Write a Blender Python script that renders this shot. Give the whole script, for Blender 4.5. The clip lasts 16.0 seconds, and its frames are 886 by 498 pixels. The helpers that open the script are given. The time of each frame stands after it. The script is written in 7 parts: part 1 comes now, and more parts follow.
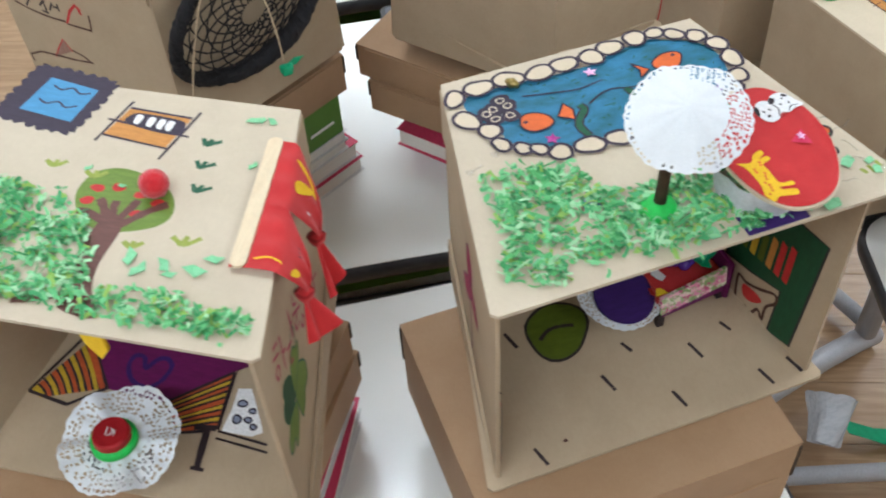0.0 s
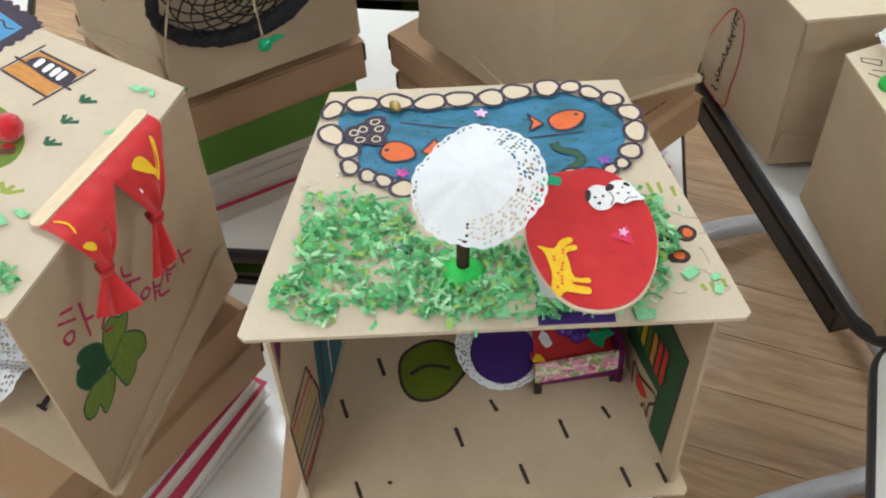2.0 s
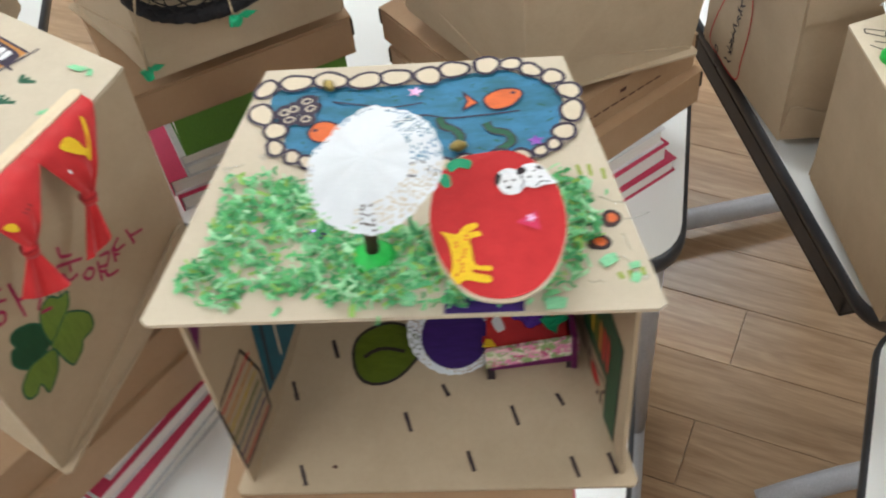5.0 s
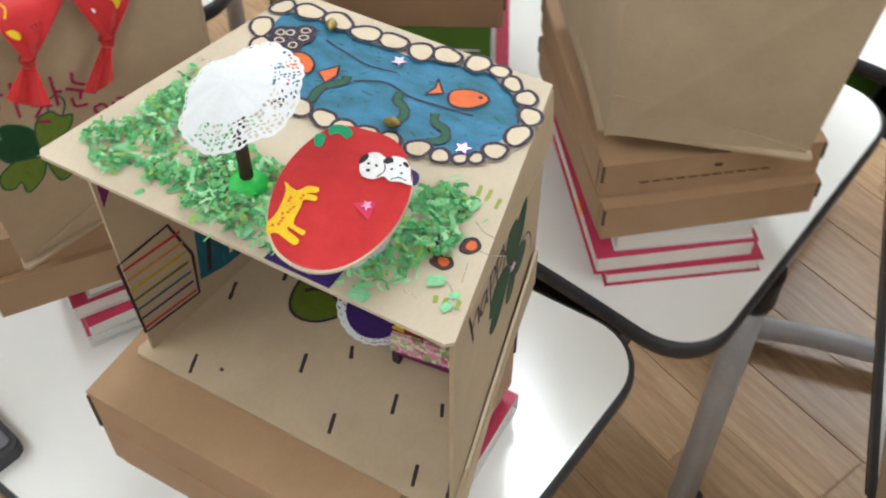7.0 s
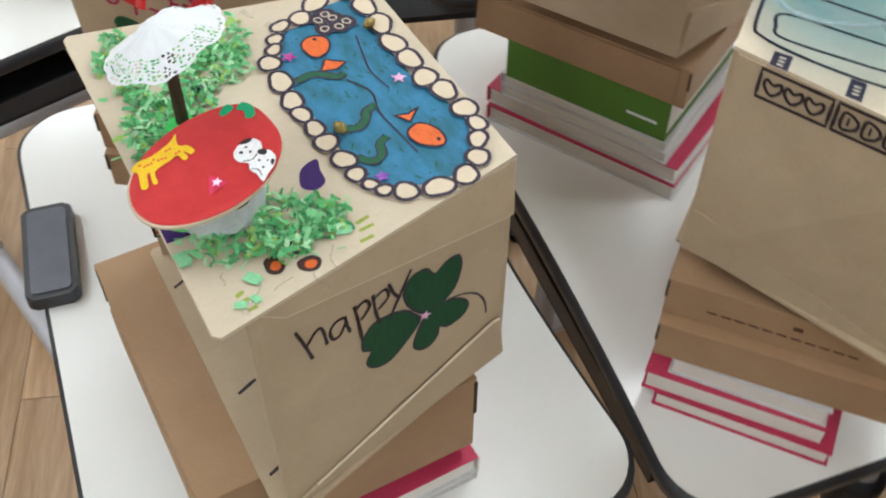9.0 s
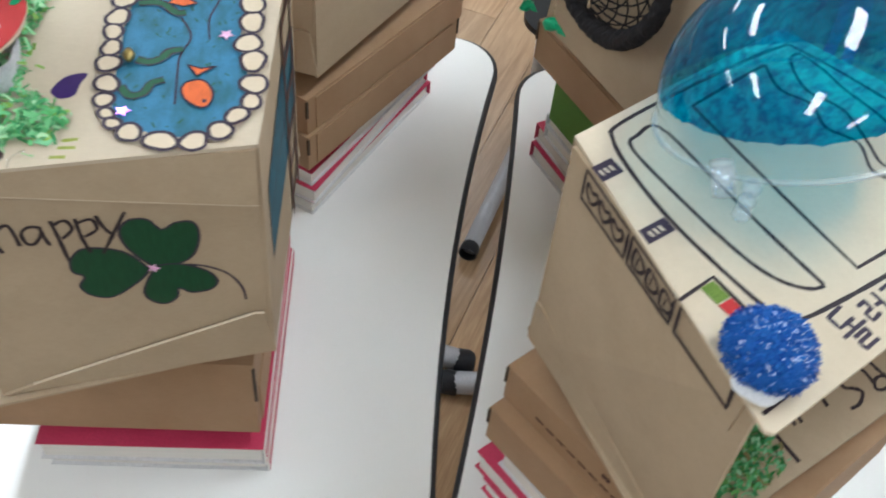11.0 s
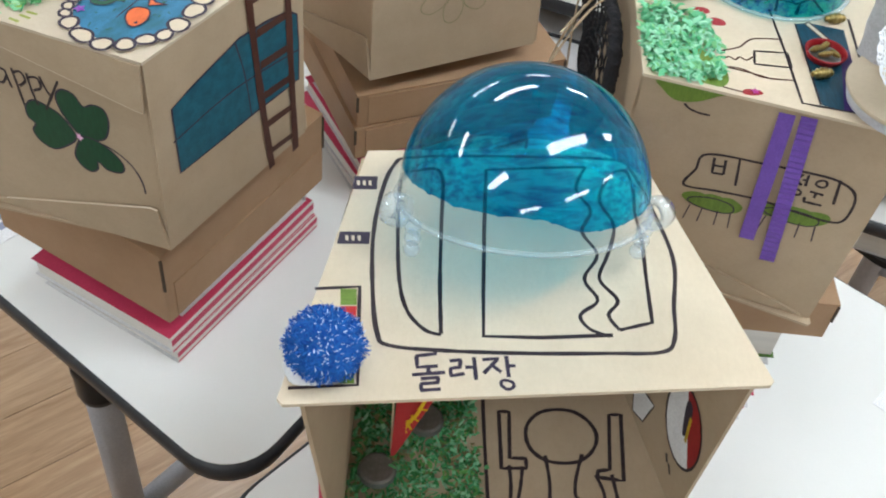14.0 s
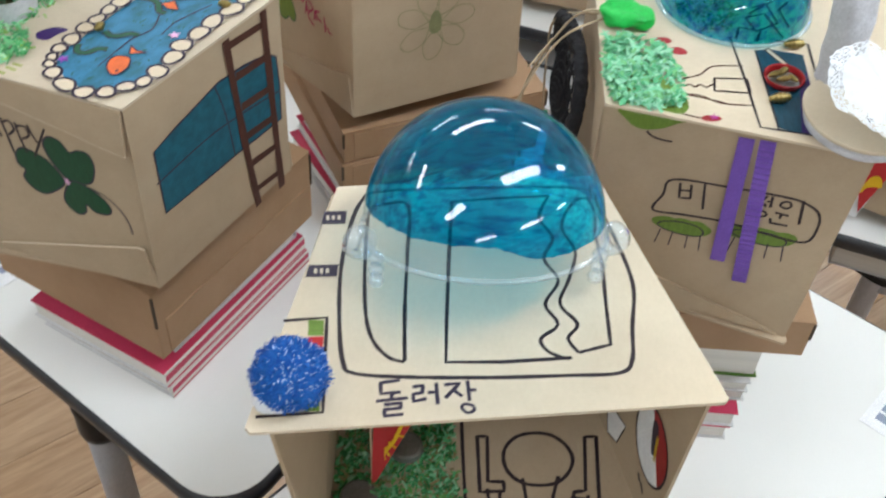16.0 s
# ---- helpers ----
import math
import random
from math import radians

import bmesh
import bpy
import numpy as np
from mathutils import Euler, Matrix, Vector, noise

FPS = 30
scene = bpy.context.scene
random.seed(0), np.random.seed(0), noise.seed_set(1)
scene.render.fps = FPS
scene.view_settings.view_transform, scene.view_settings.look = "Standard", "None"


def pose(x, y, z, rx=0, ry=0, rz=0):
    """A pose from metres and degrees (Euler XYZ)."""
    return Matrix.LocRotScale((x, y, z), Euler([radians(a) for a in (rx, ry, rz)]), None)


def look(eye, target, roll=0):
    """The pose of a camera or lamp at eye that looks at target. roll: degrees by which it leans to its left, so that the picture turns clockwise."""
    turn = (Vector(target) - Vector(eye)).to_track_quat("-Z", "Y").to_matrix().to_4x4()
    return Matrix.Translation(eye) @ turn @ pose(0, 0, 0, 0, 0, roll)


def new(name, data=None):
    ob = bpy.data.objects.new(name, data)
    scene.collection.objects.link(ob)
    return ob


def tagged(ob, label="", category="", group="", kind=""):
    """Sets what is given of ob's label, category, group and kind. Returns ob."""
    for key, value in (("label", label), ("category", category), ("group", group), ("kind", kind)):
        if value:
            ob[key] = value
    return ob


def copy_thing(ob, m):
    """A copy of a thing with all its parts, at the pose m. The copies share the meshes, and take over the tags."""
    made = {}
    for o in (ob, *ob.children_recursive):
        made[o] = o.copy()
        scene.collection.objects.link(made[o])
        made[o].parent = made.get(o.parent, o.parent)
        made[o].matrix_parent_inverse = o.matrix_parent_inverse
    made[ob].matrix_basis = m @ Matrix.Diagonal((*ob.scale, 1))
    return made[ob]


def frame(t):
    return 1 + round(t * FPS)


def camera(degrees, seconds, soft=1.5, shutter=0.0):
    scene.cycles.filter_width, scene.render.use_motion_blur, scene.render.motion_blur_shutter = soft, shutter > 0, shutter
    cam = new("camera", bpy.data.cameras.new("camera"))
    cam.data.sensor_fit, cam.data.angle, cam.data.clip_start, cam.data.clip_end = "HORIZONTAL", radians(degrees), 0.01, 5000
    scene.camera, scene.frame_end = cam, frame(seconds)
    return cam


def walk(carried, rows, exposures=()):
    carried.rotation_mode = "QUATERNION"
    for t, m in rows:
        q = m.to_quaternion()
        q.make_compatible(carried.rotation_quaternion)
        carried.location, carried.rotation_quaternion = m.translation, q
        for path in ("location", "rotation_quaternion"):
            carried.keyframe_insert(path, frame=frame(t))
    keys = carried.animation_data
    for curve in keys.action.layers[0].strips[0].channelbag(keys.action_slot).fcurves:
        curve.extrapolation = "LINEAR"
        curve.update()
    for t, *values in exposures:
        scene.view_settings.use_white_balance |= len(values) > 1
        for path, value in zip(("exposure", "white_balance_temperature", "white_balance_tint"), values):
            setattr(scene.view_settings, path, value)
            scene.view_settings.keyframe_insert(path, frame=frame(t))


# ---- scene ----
cam = camera(45.4, 16.0, soft=2.0, shutter=0.7)
PATH = [
    (0, (-0.284, -0.498, 1.597), (0.114, 0.784, 0.114), -3.7),
    (0.5, (-0.237, -0.502, 1.59), (0.112, 0.779, 0.094), -4.2),
    (1, (-0.194, -0.491, 1.584), (0.132, 0.791, 0.084), -4.2),
    (1.5, (-0.074, -0.493, 1.574), (0.098, 0.84, 0.093), -1.6),
    (2, (-0.027, -0.503, 1.586), (-0.024, 0.83, 0.095), -2.5),
    (2.5, (-0.024, -0.501, 1.597), (-0.021, 0.815, 0.09), -3.1),
    (3, (-0.025, -0.497, 1.592), (-0.015, 0.81, 0.078), -3.2),
    (3.5, (-0.028, -0.504, 1.594), (-0.015, 0.804, 0.081), -3.1),
    (4, (-0.028, -0.509, 1.593), (-0.018, 0.796, 0.078), -2.6),
    (4.5, (-0.016, -0.505, 1.581), (-0.042, 0.799, 0.066), -3.1),
    (5, (0.07, -0.485, 1.572), (-0.079, 0.807, 0.053), -7.2),
    (5.2, (0.1, -0.471, 1.569), (-0.081, 0.787, 0.025), -7.2),
    (7.3, (0.331, -0.393, 1.563), (-0.41, 0.684, 0.05), -0.5),
    (7.5, (0.353, -0.368, 1.563), (-0.45, 0.67, 0.054), -0.8),
    (8, (0.446, -0.286, 1.562), (-0.509, 0.642, 0.07), 3.5),
    (8.2, (0.466, -0.27, 1.564), (-0.537, 0.603, 0.07), 2.9),
    (10.3, (0.546, 0.028, 1.544), (-0.753, 0.337, 0.055), 6.2),
    (10.5, (0.562, 0.073, 1.542), (-0.752, 0.332, 0.057), 7.8),
    (11, (0.554, 0.151, 1.544), (-0.754, 0.262, 0.035), 6.1),
    (11.5, (0.542, 0.242, 1.54), (-0.771, 0.258, 0.032), 8.7),
    (12, (0.543, 0.363, 1.57), (-0.761, 0.214, 0.061), 11.9),
    (12.5, (0.542, 0.394, 1.575), (-0.775, 0.187, 0.084), 9.6),
    (13, (0.537, 0.503, 1.595), (-0.768, 0.094, 0.136), 9.0),
    (13.5, (0.55, 0.574, 1.607), (-0.688, -0.004, 0.146), 8.9),
    (14, (0.552, 0.565, 1.615), (-0.669, -0.035, 0.149), 7.1),
    (14.5, (0.55, 0.575, 1.616), (-0.657, -0.039, 0.143), 6.5),
    (15, (0.552, 0.586, 1.625), (-0.666, -0.035, 0.164), 6.3),
    (15.5, (0.557, 0.588, 1.629), (-0.66, -0.044, 0.173), 5.6),
    (16, (0.548, 0.606, 1.635), (-0.687, -0.054, 0.207), 4.0),
]
walk(cam, [(t, look(eye, target, roll)) for t, eye, target, roll in PATH],
     exposures=[(0, 0.09, 5960, 10), (1.0, -0.03, 6080, 10), (1.5, -0.05, 6180, 10), (2.0, 0.06, 6270, 10), (2.5, 0.11, 6290, 10), (5, 0.1, 6290, 10), (8, 0.16, 6380, 10), (10.5, 0.02, 6030, 10), (11.5, 0.16, 6020, 10), (12.5, 0.3, 5980, 10), (13.5, 0.14, 6050, 10), (16, 0.11, 6090, 10)])


# ---- world and light ----
world = bpy.data.worlds.new("world")
scene.world = world
world.use_nodes = True
world.node_tree.nodes["Background"].inputs[0].default_value = (0.9, 0.95, 1.0, 1)
world.node_tree.nodes["Background"].inputs[1].default_value = 0.15
LAMP_POWER = 22.0
MM = 0.001


# ---- materials ----
def nodes_of(name):
    m = bpy.data.materials.new(name)
    m.use_nodes = True
    n, l = m.node_tree.nodes, m.node_tree.links
    return m, n, l, n["Principled BSDF"]


def noise_node(n, l, scale, detail=4, rough=0.6, stretch=(1, 1, 1), rot=(0, 0, 0)):
    tc = n.new("ShaderNodeTexCoord")
    mp = n.new("ShaderNodeMapping")
    mp.inputs["Scale"].default_value = stretch
    mp.inputs["Rotation"].default_value = rot
    t = n.new("ShaderNodeTexNoise")
    t.inputs["Scale"].default_value, t.inputs["Detail"].default_value, t.inputs["Roughness"].default_value = scale, detail, rough
    l.new(tc.outputs["Object"], mp.inputs["Vector"])
    l.new(mp.outputs["Vector"], t.inputs["Vector"])
    return t


def ramp(n, l, fac, a, b, lo=0.3, hi=0.7):
    r = n.new("ShaderNodeValToRGB")
    r.color_ramp.elements[0].position, r.color_ramp.elements[1].position = lo, hi
    r.color_ramp.elements[0].color, r.color_ramp.elements[1].color = (*a, 1), (*b, 1)
    l.new(fac, r.inputs["Fac"])
    return r


def mix(n, l, fac, a, b, how="MIX"):
    x = n.new("ShaderNodeMix")
    x.data_type, x.blend_type = "RGBA", how
    if isinstance(fac, float):
        x.inputs["Factor"].default_value = fac
    else:
        l.new(fac, x.inputs["Factor"])
    l.new(a, x.inputs["A"])
    if isinstance(b, tuple):
        x.inputs["B"].default_value = (*b, 1)
    else:
        l.new(b, x.inputs["B"])
    return x.outputs["Result"]


def surface(name, a, b, scale=60, rough=0.6, fine=900, bump=0.15, metal=0.0, stretch=(1, 1, 1), spread=0.25, gloss=0.3, sheen=0.0, grit=0.16):
    """Two tones of noise at two scales, with fine relief."""
    m, n, l, p = nodes_of(name)
    big = noise_node(n, l, scale, 4, 0.6, stretch)
    small = noise_node(n, l, fine, 3, 0.6, stretch)
    c = ramp(n, l, big.outputs["Fac"], a, b, 0.5 - spread, 0.5 + spread)
    g = ramp(n, l, small.outputs["Fac"], (1 - grit,) * 3, (1 + 0.7 * grit,) * 3, 0.25, 0.75)
    l.new(mix(n, l, 1.0, c.outputs["Color"], g.outputs["Color"], "MULTIPLY"), p.inputs["Base Color"])
    p.inputs["Roughness"].default_value, p.inputs["Metallic"].default_value = rough, metal
    p.inputs["Specular IOR Level"].default_value = gloss
    p.inputs["Sheen Weight"].default_value = sheen
    if bump:
        bn = n.new("ShaderNodeBump")
        bn.inputs["Strength"].default_value, bn.inputs["Distance"].default_value = bump, 0.0006
        l.new(small.outputs["Fac"], bn.inputs["Height"])
        l.new(bn.outputs["Normal"], p.inputs["Normal"])
    return m


def marker(name, col, streak=0.75):
    """Felt-pen ink on board: streaky, a little uneven."""
    dark = tuple(c * streak for c in col)
    return surface(name, dark, col, 90, 0.55, 700, 0.05, stretch=(1, 4, 1), spread=0.2, gloss=0.3)


def board(name, a, b, blush):
    """Kraft board with faint flutes, fibres and smudges."""
    m, n, l, p = nodes_of(name)
    big = noise_node(n, l, 9, 5, 0.65)
    fib = noise_node(n, l, 420, 4, 0.7, (1, 0.5, 1))
    speck = noise_node(n, l, 1500, 2, 0.5)
    c = ramp(n, l, big.outputs["Fac"], a, b, 0.3, 0.7)
    f = ramp(n, l, fib.outputs["Fac"], (0.965, 0.96, 0.95), (1.025, 1.025, 1.02), 0.3, 0.7)
    s = ramp(n, l, speck.outputs["Fac"], blush, (1, 1, 1), 0.22, 0.36)
    x = mix(n, l, 1.0, c.outputs["Color"], f.outputs["Color"], "MULTIPLY")
    x = mix(n, l, 1.0, x, s.outputs["Color"], "MULTIPLY")
    l.new(x, p.inputs["Base Color"])
    p.inputs["Roughness"].default_value, p.inputs["Specular IOR Level"].default_value = 0.62, 0.25
    wv = n.new("ShaderNodeTexWave")
    wv.inputs["Scale"].default_value, wv.inputs["Distortion"].default_value = 62, 0.6
    tc = n.new("ShaderNodeTexCoord")
    l.new(tc.outputs["Object"], wv.inputs["Vector"])
    add = n.new("ShaderNodeMath")
    add.operation = "MULTIPLY_ADD"
    l.new(wv.outputs["Fac"], add.inputs[0])
    add.inputs[1].default_value = 0.12
    l.new(fib.outputs["Fac"], add.inputs[2])
    bn = n.new("ShaderNodeBump")
    bn.inputs["Strength"].default_value, bn.inputs["Distance"].default_value = 0.18, 0.0004
    l.new(add.outputs[0], bn.inputs["Height"])
    l.new(bn.outputs["Normal"], p.inputs["Normal"])
    return m


def islands(name, cols, rough=0.7, gloss=0.2):
    """Paper shreds: each its own tone."""
    m, n, l, p = nodes_of(name)
    g = n.new("ShaderNodeNewGeometry")
    r = n.new("ShaderNodeValToRGB")
    r.color_ramp.interpolation = "CONSTANT"
    while len(r.color_ramp.elements) < len(cols):
        r.color_ramp.elements.new(0.5)
    for i, c in enumerate(cols):
        r.color_ramp.elements[i].position = i / len(cols)
        r.color_ramp.elements[i].color = (*c, 1)
    l.new(g.outputs["Random Per Island"], r.inputs["Fac"])
    l.new(r.outputs["Color"], p.inputs["Base Color"])
    p.inputs["Roughness"].default_value, p.inputs["Specular IOR Level"].default_value = rough, gloss
    p.inputs["Subsurface Weight"].default_value = 0.0
    return m


def film_plastic(name, tint_a, tint_b, streak, patch=(1.0, 1.0, 1.0), body=0.10):
    """Thin clear plastic, brushed with ink: tinted see-through with a glossy skin."""
    m, n, l, p = nodes_of(name)
    n.remove(p)
    out = n["Material Output"]
    t = noise_node(n, l, streak, 5, 0.65, (1, 6, 6), (0.5, 0.2, 0.3))
    c = ramp(n, l, t.outputs["Fac"], tint_a, tint_b, 0.36, 0.58)
    wide = noise_node(n, l, streak * 0.5, 3, 0.5)
    w = ramp(n, l, wide.outputs["Fac"], patch, (1.0, 1.0, 1.0), 0.36, 0.60)
    brush = noise_node(n, l, streak * 3.5, 3, 0.6, (1, 1, 0.16))
    b = ramp(n, l, brush.outputs["Fac"], tuple(0.5 + 0.5 * x for x in patch), (1.0, 1.0, 1.0), 0.34, 0.56)
    tint = mix(n, l, 1.0, c.outputs["Color"], w.outputs["Color"], "MULTIPLY")
    tint = mix(n, l, 1.0, tint, b.outputs["Color"], "MULTIPLY")
    tr = n.new("ShaderNodeBsdfTransparent")
    l.new(tint, tr.inputs["Color"])
    df = n.new("ShaderNodeBsdfDiffuse")
    l.new(tint, df.inputs["Color"])
    m1 = n.new("ShaderNodeMixShader")
    m1.inputs[0].default_value = body
    l.new(tr.outputs[0], m1.inputs[1])
    l.new(df.outputs[0], m1.inputs[2])
    gl = n.new("ShaderNodeBsdfGlossy")
    gl.inputs["Roughness"].default_value = 0.06
    lw = n.new("ShaderNodeLayerWeight")
    lw.inputs["Blend"].default_value = 0.5
    pw = n.new("ShaderNodeMath")
    pw.operation = "POWER"
    l.new(lw.outputs["Facing"], pw.inputs[0])
    pw.inputs[1].default_value = 4.0
    fr = n.new("ShaderNodeMath")
    fr.operation = "MULTIPLY_ADD"
    l.new(pw.outputs[0], fr.inputs[0])
    fr.inputs[1].default_value, fr.inputs[2].default_value = 0.75, 0.05
    m2 = n.new("ShaderNodeMixShader")
    l.new(fr.outputs[0], m2.inputs[0])
    l.new(m1.outputs[0], m2.inputs[1])
    l.new(gl.outputs[0], m2.inputs[2])
    l.new(m2.outputs[0], out.inputs["Surface"])
    return m


def floral(name):
    """Print of small pink, green and cream flowers."""
    m, n, l, p = nodes_of(name)
    tc = n.new("ShaderNodeTexCoord")
    wob = noise_node(n, l, 300, 2, 0.5)
    shift = mix(n, l, 0.012, tc.outputs["Object"], wob.outputs["Color"], "ADD")
    v = n.new("ShaderNodeTexVoronoi")
    v.inputs["Scale"].default_value = 240
    l.new(shift, v.inputs["Vector"])
    sp = n.new("ShaderNodeSeparateColor")
    l.new(v.outputs["Color"], sp.inputs[0])
    r = n.new("ShaderNodeValToRGB")
    r.color_ramp.interpolation = "CONSTANT"
    cols = ((0.70, 0.24, 0.40), (0.24, 0.36, 0.13), (0.74, 0.66, 0.54), (0.52, 0.07, 0.20), (0.36, 0.46, 0.22), (0.78, 0.42, 0.52))
    while len(r.color_ramp.elements) < len(cols):
        r.color_ramp.elements.new(0.5)
    for i, c in enumerate(cols):
        r.color_ramp.elements[i].position = i / len(cols)
        r.color_ramp.elements[i].color = (*c, 1)
    l.new(sp.outputs[0], r.inputs["Fac"])
    l.new(r.outputs["Color"], p.inputs["Base Color"])
    p.inputs["Roughness"].default_value = 0.6
    return m


def lamp_glow(name, power):
    m, n, l, p = nodes_of(name)
    p.inputs["Base Color"].default_value = (0.9, 0.9, 0.9, 1)
    p.inputs["Emission Color"].default_value = (0.92, 0.985, 1.0, 1)
    p.inputs["Emission Strength"].default_value = power
    return m


def plank_floor():
    m, n, l, p = nodes_of("laminate_floor")
    oi = n.new("ShaderNodeObjectInfo")
    tc = n.new("ShaderNodeTexCoord")
    mp = n.new("ShaderNodeMapping")
    mp.inputs["Scale"].default_value = (1.2, 14, 1)
    sh = n.new("ShaderNodeCombineXYZ")
    mul = n.new("ShaderNodeMath")
    mul.operation = "MULTIPLY"
    mul.inputs[1].default_value = 37.0
    l.new(oi.outputs["Random"], mul.inputs[0])
    l.new(mul.outputs[0], sh.inputs[0])
    l.new(mul.outputs[0], sh.inputs[1])
    l.new(tc.outputs["Object"], mp.inputs["Vector"])
    l.new(sh.outputs[0], mp.inputs["Location"])
    g1 = n.new("ShaderNodeTexNoise")
    g1.inputs["Scale"].default_value, g1.inputs["Detail"].default_value, g1.inputs["Distortion"].default_value = 3.0, 7, 1.6
    l.new(mp.outputs["Vector"], g1.inputs["Vector"])
    g2 = n.new("ShaderNodeTexNoise")
    g2.inputs["Scale"].default_value, g2.inputs["Detail"].default_value = 22.0, 4
    l.new(mp.outputs["Vector"], g2.inputs["Vector"])
    c = ramp(n, l, g1.outputs["Fac"], (0.33, 0.195, 0.100), (0.55, 0.375, 0.225), 0.22, 0.76)
    f = ramp(n, l, g2.outputs["Fac"], (0.90, 0.88, 0.86), (1.06, 1.06, 1.06), 0.3, 0.65)
    x = mix(n, l, 1.0, c.outputs["Color"], f.outputs["Color"], "MULTIPLY")
    v = ramp(n, l, oi.outputs["Random"], (0.86, 0.86, 0.86), (1.12, 1.10, 1.07), 0, 1)
    x = mix(n, l, 1.0, x, v.outputs["Color"], "MULTIPLY")
    l.new(x, p.inputs["Base Color"])
    p.inputs["Roughness"].default_value, p.inputs["Specular IOR Level"].default_value = 0.30, 0.5
    bn = n.new("ShaderNodeBump")
    bn.inputs["Strength"].default_value, bn.inputs["Distance"].default_value = 0.15, 0.0005
    l.new(g2.outputs["Fac"], bn.inputs["Height"])
    l.new(bn.outputs["Normal"], p.inputs["Normal"])
    return m


# Houses are one board; the two paler roof tones hold overhead light as colour.
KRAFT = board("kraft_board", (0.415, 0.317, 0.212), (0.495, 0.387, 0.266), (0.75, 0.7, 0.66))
KRAFT_LIT_PALE = board("pale_lit_board", (0.60, 0.50, 0.365), (0.68, 0.58, 0.435), (0.85, 0.82, 0.78))
KRAFT_LIT_MID = board("greyish_lit_board", (0.53, 0.445, 0.335), (0.61, 0.525, 0.40), (0.82, 0.78, 0.74))
MAILER = board("mailer_board", (0.33, 0.20, 0.11), (0.40, 0.255, 0.15), (0.7, 0.66, 0.6))
# Near-black tone for the shade inside the mailers' corner slits.
MAILER_SLIT_SHADE = surface("mailer_slit_shade", (0.05, 0.035, 0.025), (0.10, 0.07, 0.045), 80, 0.8)
BLACK_INK = marker("dark_felt_pen", (0.035, 0.022, 0.026))
NAVY_INK = marker("navy_felt_pen", (0.045, 0.031, 0.055))
BLUE_INK = surface("pond_blue_ink", (0.022, 0.135, 0.19), (0.040, 0.205, 0.37), 48, 0.55, 700, 0.05, stretch=(1, 2, 1), spread=0.16, gloss=0.3)
TEAL_INK = marker("teal_ink", (0.015, 0.135, 0.20), 0.6)
ORANGE_INK = marker("orange_ink", (0.80, 0.16, 0.035))
GREEN_INK = marker("weed_green_ink", (0.02, 0.12, 0.06))
LEAF_INK = marker("leaf_green_ink", (0.17, 0.27, 0.04))
DKGREEN_INK = marker("clover_green_ink", (0.010, 0.075, 0.030))
OLIVE_INK = marker("olive_ink", (0.10, 0.14, 0.01))
BROWN_INK = marker("brown_ink", (0.085, 0.030, 0.020))
TRUNK_INK = marker("mauve_brown_ink", (0.165, 0.068, 0.055))
TUFT_INK = marker("yellow_green_ink", (0.34, 0.40, 0.07))
POOL_INK = marker("deep_teal_ink", (0.010, 0.070, 0.115), 0.6)
PINK_INK = marker("magenta_ink", (0.42, 0.025, 0.10))
PURPLE_INK = marker("purple_ink", (0.16, 0.01, 0.10))
VIOLET_INK = marker("violet_ink", (0.045, 0.015, 0.14))
RED_INK = marker("red_ink", (0.60, 0.03, 0.03))
YELLOW_INK = marker("yellow_ink", (0.60, 0.40, 0.03))
AMBER_INK = marker("amber_ink", (0.62, 0.27, 0.06))
SKY_INK = marker("sky_ink", (0.08, 0.30, 0.55), 0.8)
WHITE_PAPER = surface("white_paper", (0.78, 0.78, 0.79), (0.86, 0.86, 0.87), 40, 0.75, 600, 0.1)
LACE = surface("lace_paper", (0.72, 0.745, 0.77), (0.78, 0.80, 0.82), 60, 0.8, 700, 0.1, grit=0.05)
GREY_PAPER = surface("grey_tissue_paper", (0.52, 0.52, 0.55), (0.70, 0.70, 0.74), 70, 0.85, 500, 0.6)
RED_FELT = surface("red_cloth", (0.50, 0.018, 0.020), (0.62, 0.030, 0.032), 60, 0.85, 1600, 0.5, sheen=0.25)
POM_RED = surface("red_fluff", (0.55, 0.01, 0.02), (0.72, 0.02, 0.03), 300, 0.95, 1600, 0.9, sheen=0.5)
BLUE_FLUFF = surface("blue_white_scrub", (0.02, 0.12, 0.45), (0.03, 0.17, 0.55), 200, 0.9, 900, 0.9)
PINK_FELT = surface("pink_red_cloth", (0.62, 0.035, 0.10), (0.74, 0.05, 0.14), 60, 0.7, 900, 0.3)
YELLOW_FELT = surface("yellow_cloth", (0.80, 0.48, 0.015), (0.88, 0.58, 0.03), 60, 0.8, 900, 0.3)
STICK_WOOD = surface("ice_stick_wood", (0.70, 0.55, 0.36), (0.80, 0.67, 0.47), 40, 0.6, 500, 0.2, stretch=(8, 1, 1))
BARK = surface("brown_twig", (0.045, 0.022, 0.014), (0.09, 0.05, 0.03), 120, 0.8, 600, 0.6)
TWINE = surface("jute_twine", (0.40, 0.30, 0.19), (0.55, 0.43, 0.29), 400, 0.9, 900, 0.6)
CLAY = surface("green_clay", (0.02, 0.44, 0.06), (0.03, 0.56, 0.09), 50, 0.5, 300, 0.3, gloss=0.4)
CLAY_MINT = surface("mint_paper", (0.20, 0.56, 0.28), (0.30, 0.66, 0.38), 90, 0.7, 500, 0.3)
CLAY_TEAL = surface("teal_green_foil", (0.01, 0.30, 0.13), (0.02, 0.40, 0.19), 90, 0.4, 500, 0.3)
